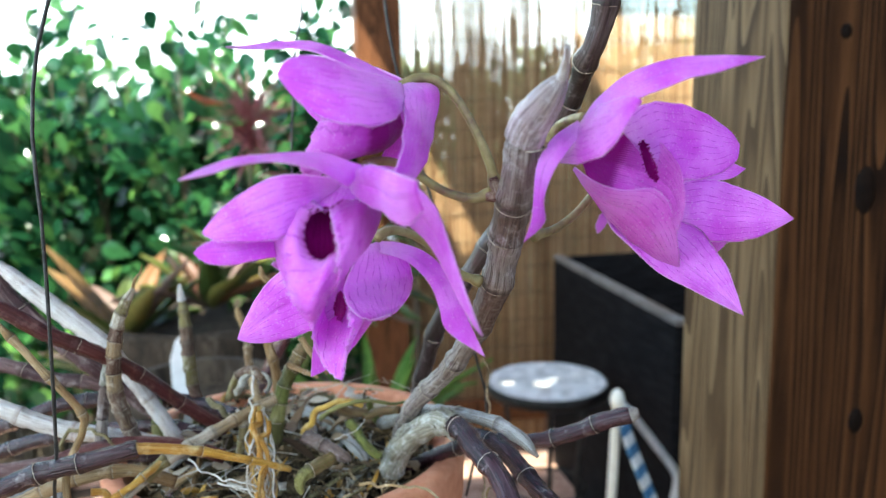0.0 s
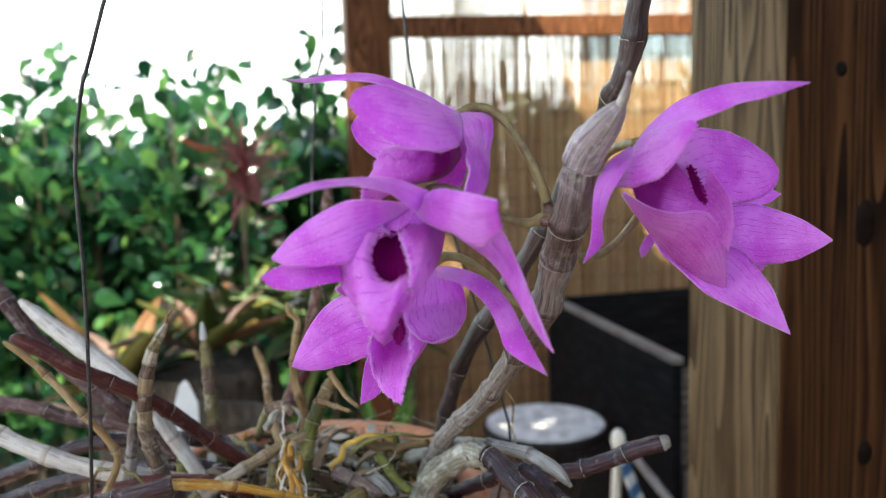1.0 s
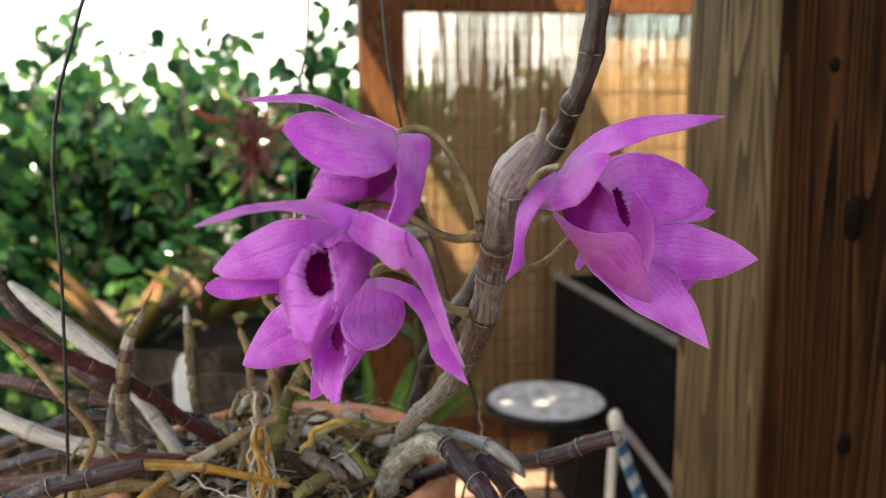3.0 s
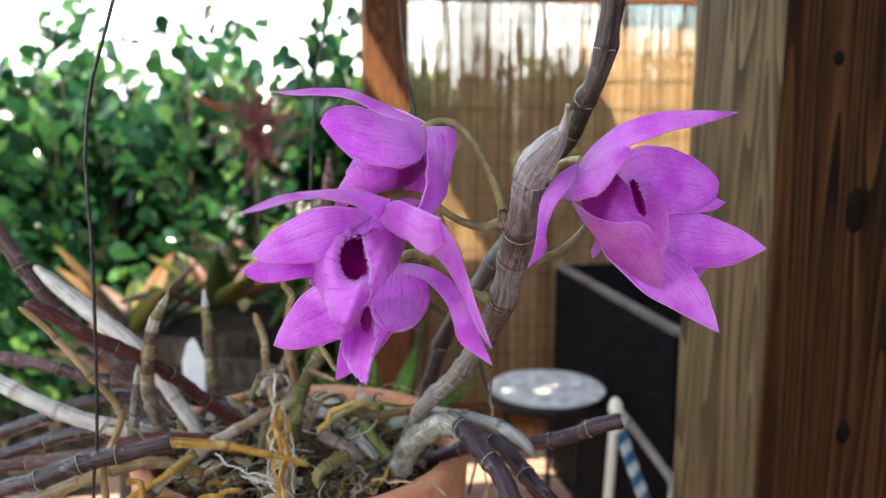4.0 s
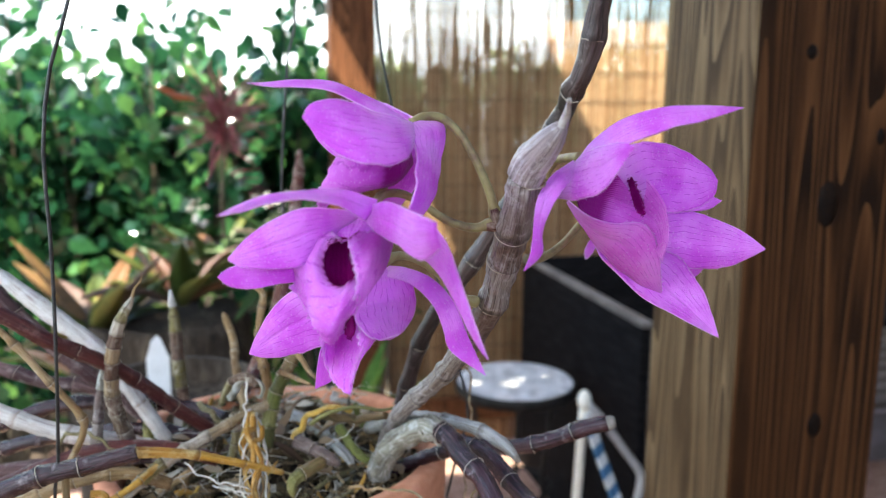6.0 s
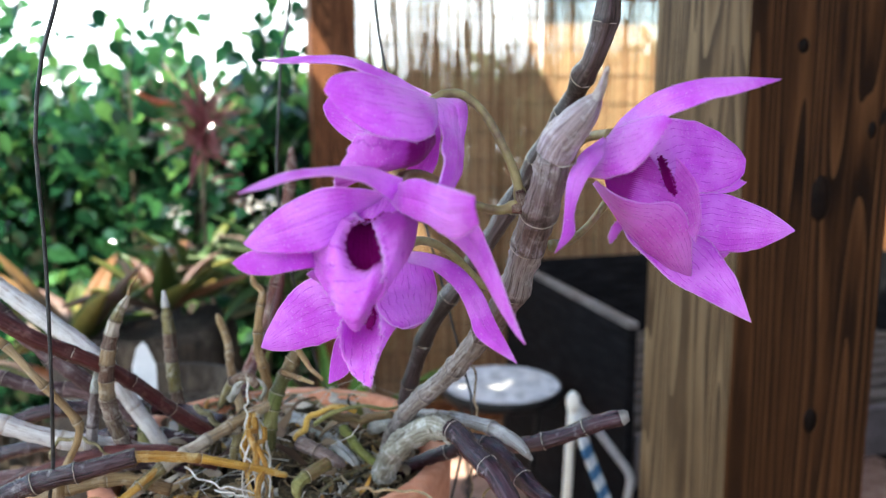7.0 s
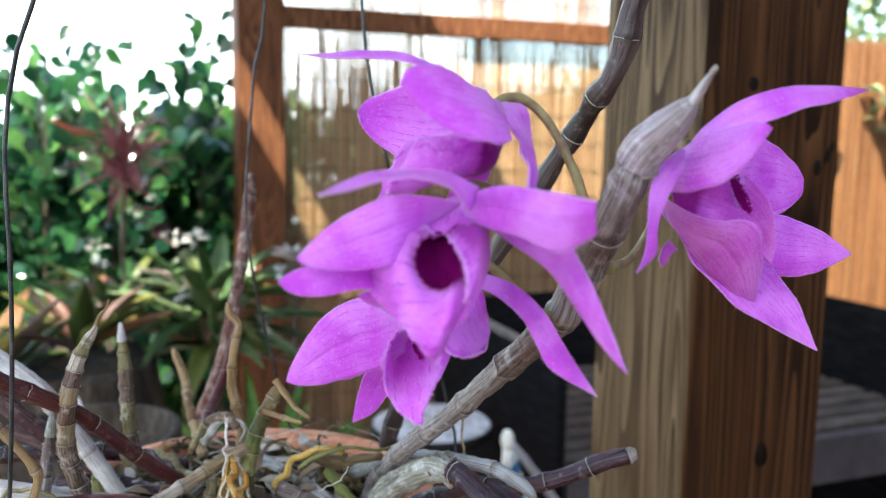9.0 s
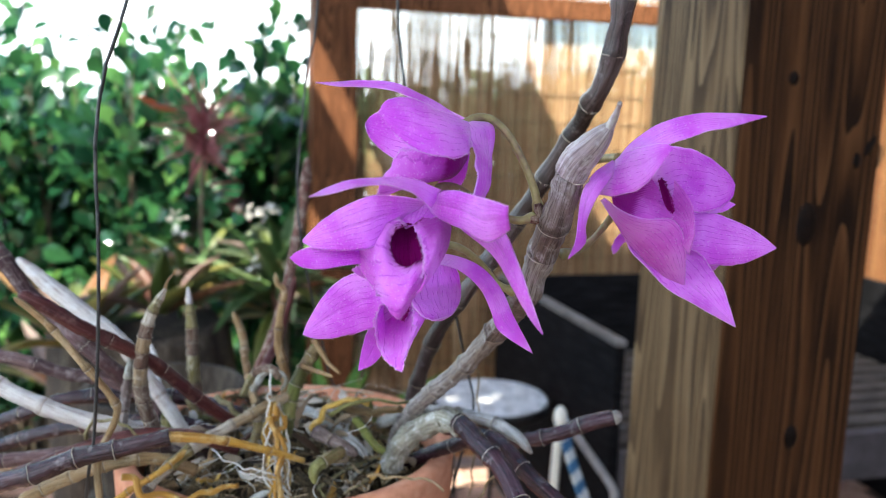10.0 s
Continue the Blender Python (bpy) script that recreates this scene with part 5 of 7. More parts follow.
# ---- the orchid ----
orchid = thing("orchid", "dendrobium orchid with magenta flowers and leafless jointed canes", "orchid", (-0.083, 0.346, 0.975))
O = Vector((-0.083, 0.346, 0.975))


def rel(points):
    return [Vector(p) - O for p in points]


# the flowering cane, its papery last joint, and the others round it
A_PTS = [(-0.0336, 0.3350, 0.9713), (-0.0299, 0.3220, 0.9875), (-0.0202, 0.2920, 1.0111), (-0.0089, 0.2720, 1.0282), (-0.0014, 0.2500, 1.0452), (0.0028, 0.2290, 1.0588), (0.0065, 0.2000, 1.0762), (0.0073, 0.1940, 1.0828), (0.0082, 0.1880, 1.0896), (0.0098, 0.1790, 1.0997), (0.0107, 0.1700, 1.1095), (0.0109, 0.1680, 1.1123)]
main = cane("cane", rel(A_PTS), 0.0030, 0.0038, CANE_GREY, orchid, "grey papery flowering cane", (0.12, 0.21, 0.32, 0.44, 0.60, 0.785, 0.865, 0.918), 0.14, 1, 0.0, 240, 0.2, 0.10)
tip_pts = rel([(0.0109, 0.1680, 1.1123), (0.0123, 0.1655, 1.1159), (0.0153, 0.1610, 1.1204), (0.0178, 0.1575, 1.1244)])
link("sheath", tube_mesh(tip_pts, lambda s: 0.0039 * (1.02 + 0.05 * math.sin(3.1 * s)) * math.sqrt(max(0.03, 1 - s ** 1.9)), 60, 32, 0.03, 3, ribs=0.10, gnarl=0.03), CANE_MAUVE, main, "mauve papery end sheath")
link("sheath_tip", tube_mesh(rel([(0.0172, 0.1585, 1.1232), (0.0178, 0.1550, 1.1263), (0.0174, 0.1498, 1.1290)]), lambda s: 0.0009 * (1.35 - s) + 0.0002 * (s > 0.85), 16, 8, 0.2, 3), CANE_WHITE, main, "pale dry pointed tip")
link("sheath_edge", tube_mesh(rel([(0.0086, 0.1690, 1.1128), (0.0094, 0.1665, 1.1115), (0.0115, 0.1650, 1.1098), (0.0148, 0.1670, 1.1101), (0.0161, 0.1700, 1.1111)]), lambda s: 0.00016, 30, 6, 0.4, 2), RING, main, "pale torn sheath edge")
B_PTS = [(-0.0253, 0.3500, 0.9885), (-0.0198, 0.3430, 1.0108), (-0.0128, 0.3320, 1.0317), (0.0032, 0.3220, 1.0583), (0.0174, 0.3130, 1.0829), (0.0275, 0.3040, 1.1034), (0.0368, 0.2910, 1.1236), (0.0380, 0.2770, 1.1321), (0.0399, 0.2700, 1.1372), (0.0422, 0.2660, 1.1472), (0.0430, 0.2630, 1.1565), (0.0432, 0.2620, 1.1587), (0.0440, 0.2610, 1.1680), (0.0452, 0.2600, 1.1830)]
cane("cane", rel(B_PTS), 0.0033, 0.0036, CANE_DARK, orchid, "dark bare cane with silvery skin", (0.05, 0.16, 0.27, 0.37, 0.47, 0.57, 0.66, 0.755, 0.85, 0.93), 0.22, 2, 0.0, 120)
cane("cane", rel([(-0.0317, 0.3300, 0.9633), (-0.0162, 0.3250, 0.9738), (0.0035, 0.3100, 0.9863), (0.0194, 0.3000, 0.9903), (0.0348, 0.2950, 0.9955), (0.0473, 0.2900, 1.0027), (0.0584, 0.2866, 1.0069)]), 0.0030, 0.0031, CANE_PURPLE, orchid, "smooth purple cane with a cut end", (0.3, 0.5, 0.7, 0.86), 0.10, 4, 0.02)
cane("cane", rel([(-0.0341, 0.3150, 0.9715), (-0.0276, 0.3050, 0.9880), (-0.0137, 0.2900, 1.0030), (-0.0053, 0.2780, 1.0052), (0.0016, 0.2650, 1.0017), (0.0075, 0.2550, 0.9987), (0.0122, 0.2400, 0.9936), (0.0160, 0.2300, 0.9849), (0.0187, 0.2250, 0.9680)]), 0.0036, 0.0036, CANE_PURPLE, orchid, "purple ribbed cane arching over the pot rim", (0.30, 0.44, 0.6, 0.78), 0.12, 5)
link("sheath", tube_mesh(rel([(-0.0341, 0.3150, 0.9715), (-0.0276, 0.3050, 0.9880), (-0.0137, 0.2900, 1.0030), (-0.0069, 0.2800, 1.0053)]), lambda s: 0.0050 * (1 - 0.08 * s), 60, 28, 0.2, 5, ribs=0.15, gnarl=0.14), CANE_LICHEN, orchid, "grey-green papery sheath")
cane("cane", rel([(-0.0106, 0.3000, 0.9960), (0.0052, 0.2850, 0.9976), (0.0124, 0.2750, 0.9963), (0.0201, 0.2620, 0.9913), (0.0271, 0.2500, 0.9887), (0.0348, 0.2400, 0.9817), (0.0401, 0.2350, 0.9723)]), 0.0031, 0.0032, CANE_PURPLE, orchid, "purple ribbed cane", (0.25, 0.5, 0.75), 0.12, 6)
cane("old_cane", rel([(-0.0391, 0.3300, 0.9860), (-0.0206, 0.3150, 0.9973), (-0.0037, 0.3000, 1.0016), (0.0096, 0.2880, 1.0023), (0.0181, 0.2810, 0.9988), (0.0219, 0.2790, 0.9949)]), 0.0026, 0.0024, CANE_LICHEN, orchid, "pale lichened shrivelled old cane", (0.3, 0.55, 0.78), 0.2, 7, 0.12)
cane("cane", rel([(-0.1287, 0.3350, 0.9763), (-0.1402, 0.3350, 0.9950), (-0.1547, 0.3330, 1.0184), (-0.1692, 0.3330, 1.0311), (-0.1849, 0.3330, 1.0439), (-0.2003, 0.3330, 1.0574)]), 0.0030, 0.0042, CANE_WHITE, orchid, "white papery old cane", (0.2, 0.36), 0.06, 8, 0.30)
cane("cane", rel([(-0.1026, 0.3200, 0.9874), (-0.1154, 0.3100, 1.0021), (-0.1261, 0.3000, 1.0171), (-0.1357, 0.2900, 1.0287), (-0.1528, 0.2800, 1.0411), (-0.1631, 0.2770, 1.0489), (-0.1731, 0.2750, 1.0547)]), 0.0026, 0.0029, CANE_RED, orchid, "dark red cane", (0.22, 0.42, 0.66), 0.10, 9)
cane("cane", rel([(-0.1410, 0.3500, 0.9810), (-0.1596, 0.3450, 0.9999), (-0.1729, 0.3400, 1.0145), (-0.1946, 0.3400, 1.0348), (-0.2042, 0.3400, 1.0474), (-0.2151, 0.3400, 1.0642), (-0.2283, 0.3400, 1.0872)]), 0.0034, 0.0035, CANE_PLUM, orchid, "mauve cane leaning away", (0.18, 0.36, 0.55, 0.74), 0.12, 10)
cane("stem", rel([(-0.1400, 0.2600, 0.9786), (-0.1419, 0.2650, 0.9947), (-0.1361, 0.2680, 1.0095), (-0.1369, 0.2680, 1.0168), (-0.1453, 0.2650, 1.0300), (-0.1555, 0.2650, 1.0427), (-0.1640, 0.2650, 1.0511), (-0.1700, 0.2650, 1.0556)]), 0.0014, 0.0011, CANE_TAN, orchid, "dry tan twig", (0.2, 0.42, 0.6, 0.8), 0.35, 11)
cane("cane", rel([(-0.1480, 0.3550, 0.9861), (-0.1714, 0.3520, 0.9966), (-0.1896, 0.3500, 0.9996), (-0.2071, 0.3500, 1.0053), (-0.2262, 0.3500, 1.0084), (-0.2478, 0.3500, 1.0113)]), 0.0030, 0.0030, CANE_PLUM, orchid, "mauve-purple cane lying outward", (0.3, 0.55, 0.75), 0.14, 12)
cane("cane", rel([(-0.1164, 0.3150, 0.9802), (-0.1384, 0.3080, 0.9890), (-0.1620, 0.3030, 0.9952), (-0.1811, 0.3000, 1.0036), (-0.1972, 0.3000, 1.0120), (-0.2131, 0.3000, 1.0191)]), 0.0032, 0.0034, CANE_WHITE, orchid, "pale grey cane lying outward", (0.2, 0.42, 0.62, 0.8), 0.10, 13)
cane("cane", rel([(-0.1096, 0.3600, 0.9775), (-0.1307, 0.3700, 0.9799), (-0.1537, 0.3700, 0.9829), (-0.1896, 0.3650, 0.9828), (-0.2097, 0.3600, 0.9774), (-0.2359, 0.3600, 0.9674), (-0.2539, 0.3600, 0.9594)]), 0.0034, 0.0034, CANE_PURPLE, orchid, "dusty purple cane", (0.25, 0.5, 0.72), 0.10, 14)
cane("cane", rel([(-0.1138, 0.2600, 1.0059), (-0.1298, 0.2560, 1.0029), (-0.1444, 0.2530, 1.0003), (-0.1591, 0.2500, 0.9951), (-0.1705, 0.2500, 0.9917), (-0.1875, 0.2500, 0.9862)]), 0.0030, 0.0036, CANE_PURPLE, orchid, "purple cane with dusty sheath", (0.25, 0.42, 0.62), 0.16, 15)
cane("cane", rel([(-0.0682, 0.2850, 0.9865), (-0.0798, 0.2750, 0.9947), (-0.0974, 0.2660, 1.0025), (-0.1138, 0.2600, 1.0059), (-0.1150, 0.2598, 1.0058)]), 0.0011, 0.0019, AMBER, orchid, "amber dried cane", (0.3, 0.6), 0.2, 16, 0.0)
cane("cane", rel([(-0.0972, 0.3000, 0.9849), (-0.1187, 0.2950, 0.9924), (-0.1470, 0.2900, 0.9917), (-0.1807, 0.2900, 0.9779), (-0.1954, 0.2900, 0.9707)]), 0.0026, 0.0026, CANE_RED, orchid, "dark red cane half hidden below", (0.4, 0.7), 0.1, 17)
cane("cane", rel([(-0.0775, 0.3100, 1.0048), (-0.0885, 0.3000, 1.0018), (-0.1022, 0.2850, 0.9976), (-0.1124, 0.2750, 0.9934), (-0.1256, 0.2670, 0.9820), (-0.1320, 0.2650, 0.9738)]), 0.0021, 0.0022, CANE_SPOT, orchid, "pale and dark banded cane crossing over the rim", (0.12, 0.24, 0.36, 0.48, 0.6, 0.72, 0.85), 0.2, 18)
cane("stub", rel([(-0.1313, 0.3000, 0.9894), (-0.1346, 0.2930, 1.0116), (-0.1326, 0.2890, 1.0293), (-0.1281, 0.2870, 1.0448), (-0.1221, 0.2870, 1.0556)]), 0.0029, 0.0024, CANE_SPOT, orchid, "dry speckled old cane stub", (0.14, 0.27, 0.39, 0.5, 0.6, 0.69, 0.77, 0.85, 0.93), 0.12, 19, 0.35)
cane("stub", rel([(-0.1459, 0.3000, 0.9905), (-0.1437, 0.3000, 1.0053), (-0.1421, 0.3000, 1.0155)]), 0.0022, 0.0020, CANE_GREY, orchid, "small grey cane stub", (0.4,), 0.1, 20, 0.3)
cane("stub", rel([(-0.1260, 0.3700, 0.9644), (-0.1334, 0.3730, 0.9841), (-0.1350, 0.3730, 0.9989), (-0.1355, 0.3730, 1.0164), (-0.1366, 0.3730, 1.0316)]), 0.0026, 0.0027, CANE_SPOT, orchid, "dry speckled old cane stub", (0.14, 0.26, 0.38, 0.49, 0.59, 0.69, 0.79, 0.9), 0.16, 21, 0.25)
cane("stub", rel([(-0.1051, 0.3800, 0.9744), (-0.1142, 0.4000, 0.9911), (-0.1186, 0.4150, 0.9998), (-0.1249, 0.4200, 1.0144)]), 0.0022, 0.0020, CANE_TAN, orchid, "thin tan stub", (0.3, 0.6), 0.2, 22, 0.1)
cane("stub", rel([(-0.0820, 0.3300, 0.9961), (-0.0831, 0.3300, 1.0106), (-0.0855, 0.3300, 1.0215), (-0.0848, 0.3300, 1.0351), (-0.0829, 0.3300, 1.0458), (-0.0860, 0.3300, 1.0498), (-0.0870, 0.3300, 1.0546)]), 0.0022, 0.0013, CANE_TAN, orchid, "crooked tan stub", (0.3, 0.55, 0.75), 0.3, 23, 0.1)
cane("stub", rel([(-0.0791, 0.3070, 0.9872), (-0.0770, 0.3100, 1.0031), (-0.0720, 0.3120, 1.0161), (-0.0661, 0.3140, 1.0262)]), 0.0030, 0.0026, CANE_GREEN, orchid, "olive green cane stub", (0.2, 0.38, 0.55, 0.72, 0.88), 0.15, 24, 0.05)
cane("stub", rel([(-0.0727, 0.3100, 1.0187), (-0.0659, 0.3040, 1.0181), (-0.0577, 0.2926, 1.0194)]), 0.0011, 0.0006, CANE_TAN, orchid, "dry side twig", (0.5,), 0.3, 25)
cane("stub", rel([(-0.0976, 0.3100, 1.0046), (-0.0920, 0.3050, 1.0153), (-0.0845, 0.3000, 1.0199), (-0.0791, 0.2980, 1.0168)]), 0.0013, 0.0020, CANE_SPOT, orchid, "curled grey dry sheath", (0.5,), 0.3, 26)
cane("cane", rel([(-0.1189, 0.4500, 0.9673), (-0.1085, 0.4700, 0.9970), (-0.1005, 0.4900, 1.0430), (-0.0959, 0.5000, 1.0812), (-0.0948, 0.5000, 1.0972)]), 0.0030, 0.0034, CANE_MOTTLE, orchid, "mottled red-brown cane at the back", (0.2, 0.4, 0.52, 0.63, 0.73, 0.82, 0.9), 0.12, 27, 0.15)
cane("cane", rel([(-0.1131, 0.4000, 0.9715), (-0.1106, 0.4300, 0.9775), (-0.1048, 0.4600, 0.9943), (-0.0992, 0.4800, 1.0233)]), 0.0024, 0.0024, CANE_RED, orchid, "dark red cane at the back", (0.3, 0.6), 0.12, 28, 0.15)
cane("old_cane", rel([(-0.0662, 0.3050, 0.9907), (-0.0571, 0.3000, 0.9887), (-0.0472, 0.2950, 0.9852)]), 0.0030, 0.0022, CANE_GREY, orchid, "shrivelled grey cane piece", (0.4,), 0.15, 29, 0.2)
cane("stub", rel([(-0.0532, 0.2900, 0.9887), (-0.0628, 0.2800, 0.9860), (-0.0630, 0.2780, 0.9799)]), 0.0025, 0.0022, CANE_GREEN, orchid, "short green stub", (0.5,), 0.2, 30, 0.4)
CUT = surface("callused cut end", (0.10, 0.075, 0.06), (0.26, 0.22, 0.19), (0.46, 0.42, 0.37), 300, rough=0.9, bump=0.8)
link("cut_end", tube_mesh(rel([(0.0570, 0.2868, 1.0064), (0.0584, 0.2866, 1.0069), (0.0599, 0.2864, 1.0073)]), lambda s: 0.0028 * (1.04 - 0.45 * s * s), 10, 14, 0.25, 3), CUT, orchid, "pale callused cut end")
link("cut_end", tube_mesh(rel([(0.0206, 0.2795, 0.9963), (0.0219, 0.2790, 0.9949), (0.0228, 0.2788, 0.9939)]), lambda s: 0.0016 * (1 - 0.6 * s), 8, 10, 0.25, 4), CUT, orchid, "pale callused cut end")
tube("dry_tip", rel([(-0.1226, 0.2870, 1.0547), (-0.1213, 0.2870, 1.0587), (-0.1190, 0.2868, 1.0614), (-0.1182, 0.2866, 1.0641)]), 0.0007, 0.0002, CANE_TAN, orchid, "curled dry tip", 14, 8, 0.3, 61)
tube("dry_tip", rel([(-0.1365, 0.3730, 1.0296), (-0.1368, 0.3730, 1.0348), (-0.1369, 0.3730, 1.0376)]), 0.0021, 0.0008, CANE_WHITE, orchid, "pale pointed tip", 10, 10, 0.2, 62)
tube("dry_tip", rel([(-0.1422, 0.3000, 1.0145), (-0.1412, 0.3000, 1.0222), (-0.1399, 0.3000, 1.0275)]), 0.0019, 0.0006, CANE_LICHEN, orchid, "pale green pointed tip", 10, 10, 0.2, 63)
tube("dry_husk", rel([(-0.0923, 0.3050, 1.0089), (-0.0872, 0.3010, 1.0172), (-0.0815, 0.2990, 1.0196), (-0.0771, 0.2970, 1.0163), (-0.0790, 0.2970, 1.0119)]), 0.0016, 0.0007, CANE_LICHEN, orchid, "shrivelled grey husk", 24, 12, 0.6, 64)
tube("dry_husk", rel([(-0.0680, 0.3140, 1.0284), (-0.0608, 0.3060, 1.0211), (-0.0555, 0.3000, 1.0183)]), 0.0012, 0.0006, CANE_TAN, orchid, "dry tan husk", 16, 10, 0.5, 65)
tube("dry_husk", rel([(-0.0592, 0.3000, 1.0002), (-0.0521, 0.3000, 1.0049), (-0.0412, 0.3020, 1.0067), (-0.0313, 0.3050, 1.0042), (-0.0239, 0.3100, 1.0040)]), 0.0010, 0.0005, CANE_GREEN, orchid, "long olive husk over the mix", 24, 8, 0.5, 66)
# more old canes lying out over the near rim
cane("cane", rel([(-0.1129, 0.3450, 0.9721), (-0.1367, 0.3450, 0.9788), (-0.1665, 0.3450, 0.9770), (-0.1957, 0.3430, 0.9732), (-0.2248, 0.3400, 0.9642), (-0.2447, 0.3400, 0.9554)]), 0.0030, 0.0032, CANE_PURPLE, orchid, "dusty purple old cane", (0.15, 0.32, 0.5, 0.7, 0.86), 0.12, 41)
cane("cane", rel([(-0.1132, 0.3200, 0.9746), (-0.1375, 0.3180, 0.9778), (-0.1645, 0.3160, 0.9757), (-0.1919, 0.3150, 0.9726), (-0.2220, 0.3100, 0.9697)]), 0.0026, 0.0028, CANE_PLUM, orchid, "brown-mauve old cane", (0.2, 0.4, 0.6, 0.8), 0.14, 42)
cane("cane", rel([(-0.1095, 0.2800, 0.9841), (-0.1255, 0.2760, 0.9904), (-0.1438, 0.2720, 0.9885), (-0.1609, 0.2700, 0.9818), (-0.1736, 0.2680, 0.9750)]), 0.0022, 0.0024, CANE_TAN, orchid, "thin tan old cane", (0.15, 0.32, 0.5, 0.68, 0.85), 0.2, 43)
cane("stem", rel([(-0.1117, 0.2750, 0.9945), (-0.1196, 0.2660, 0.9894), (-0.1279, 0.2620, 0.9849), (-0.1370, 0.2600, 0.9786)]), 0.0013, 0.0011, AMBER, orchid, "amber dry twig", (0.25, 0.5, 0.75), 0.25, 44)
cane("cane", rel([(-0.0779, 0.3600, 0.9808), (-0.0645, 0.3450, 0.9797), (-0.0488, 0.3250, 0.9760), (-0.0443, 0.3180, 0.9734)]), 0.0024, 0.0022, CANE_LICHEN, orchid, "short pale cane in the mix", (0.3, 0.6), 0.12, 45, 0.15)
cane("stub", rel([(-0.0376, 0.3400, 0.9779), (-0.0432, 0.3350, 0.9880), (-0.0449, 0.3330, 0.9968)]), 0.0017, 0.0014, CANE_GREEN, orchid, "small green stub", (0.4,), 0.15, 46, 0.3)
cane("stub", rel([(-0.0912, 0.3000, 0.9863), (-0.0892, 0.3000, 0.9966), (-0.0912, 0.3000, 1.0044)]), 0.0018, 0.0015, CANE_SPOT, orchid, "small speckled stub", (0.3, 0.6), 0.15, 47, 0.3)
cane("stub", rel([(-0.1320, 0.3300, 0.9699), (-0.1378, 0.3350, 0.9820), (-0.1366, 0.3380, 0.9939)]), 0.0020, 0.0018, CANE_GREEN, orchid, "olive stub among the canes", (0.3, 0.6), 0.15, 48, 0.2)
rnd = random.Random(77)
ROOT_FROM, ROOT_TO = (-0.0818, 0.2960, 1.0070), (-0.0770, 0.2800, 0.9728)
for k in range(18):
    a, b = Vector(ROOT_FROM), Vector(ROOT_TO)
    j = lambda s: Vector((rnd.uniform(-1, 1), rnd.uniform(-0.5, 0.5), rnd.uniform(-0.4, 0.4))) * s
    pts = [a + j(0.002), a.lerp(b, 0.25) + j(0.004), a.lerp(b, 0.5) + j(0.006), a.lerp(b, 0.75) + j(0.006), b + j(0.005)]
    tube("root", rel(pts), rnd.uniform(0.0003, 0.0008), rnd.uniform(0.0002, 0.0004), (ROOT_WHITE, AMBER, CANE_TAN, ROOT_WHITE, AMBER)[k % 5], orchid, "thin hanging root", 24, 6, 0.3, k + 90)
# roots and dry threads

def root(pts, r, m, lab, k):
    line, run = spline(rel(pts), 9)
    for i in range(1, 9):
        line[i] += Vector((noise.noise((i * 0.7, k, 0)), noise.noise((i * 0.7, k, 5)), noise.noise((i * 0.7, k, 9)))) * run * 0.07
    tube("root", line, r, r * 0.75, m, orchid, lab, 36, 8, 0.25, k)


root([(-0.0806, 0.2920, 1.0062), (-0.0804, 0.2860, 1.0031), (-0.0776, 0.2810, 0.9947), (-0.0766, 0.2760, 0.9823), (-0.0752, 0.2740, 0.9724)], 0.0013, AMBER, "twisted amber root", 0)
root([(-0.0766, 0.2900, 1.0032), (-0.0774, 0.2840, 0.9993), (-0.0752, 0.2790, 0.9933), (-0.0777, 0.2750, 0.9835), (-0.0780, 0.2730, 0.9729)], 0.0010, AMBER, "twisted amber root", 1)
root([(-0.0683, 0.3100, 0.9899), (-0.0599, 0.3050, 1.0024), (-0.0505, 0.3050, 1.0050), (-0.0438, 0.3080, 1.0025)], 0.0014, AMBER, "amber arching dry cane", 2)
root([(-0.1325, 0.2620, 0.9889), (-0.1247, 0.2620, 0.9841), (-0.1155, 0.2650, 0.9800), (-0.1015, 0.2680, 0.9806), (-0.0912, 0.2700, 0.9825)], 0.0014, AMBER, "amber root on the rim", 3)
root([(-0.0828, 0.2900, 1.0026), (-0.0836, 0.2850, 0.9964), (-0.0787, 0.2820, 0.9884), (-0.0793, 0.2800, 0.9829)], 0.00036, ROOT_WHITE, "thin white root", 4)
root([(-0.0778, 0.2900, 1.0015), (-0.0738, 0.2860, 0.9926), (-0.0743, 0.2820, 0.9849), (-0.0729, 0.2800, 0.9764)], 0.00042, ROOT_WHITE, "thin white root", 5)
root([(-0.1025, 0.2750, 0.9951), (-0.0936, 0.2720, 0.9902), (-0.0850, 0.2720, 0.9880), (-0.0780, 0.2740, 0.9849)], 0.00036, ROOT_WHITE, "thin white root", 6)
root([(-0.0915, 0.2720, 0.9875), (-0.0851, 0.2720, 0.9857), (-0.0779, 0.2740, 0.9835)], 0.00036, ROOT_WHITE, "thin white root", 7)
root([(-0.0836, 0.2980, 1.0187), (-0.0834, 0.2940, 1.0106), (-0.0837, 0.2900, 1.0026)], 0.0005, ROOT_WHITE, "pale dangling root", 8)
root([(-0.0560, 0.3100, 1.0013), (-0.0448, 0.3150, 0.9963), (-0.0298, 0.3100, 0.9999)], 0.0022, CANE_GREEN, "greenish cane over the mix", 9)
root([(-0.0490, 0.3100, 0.9947), (-0.0419, 0.3000, 0.9894), (-0.0360, 0.2980, 0.9855)], 0.0022, CANE_GREEN, "green young root", 10)
root([(-0.0520, 0.2900, 0.9959), (-0.0447, 0.2950, 0.9975), (-0.0418, 0.3000, 1.0004)], 0.0002, ROOT_WHITE, "thin pale root", 11)
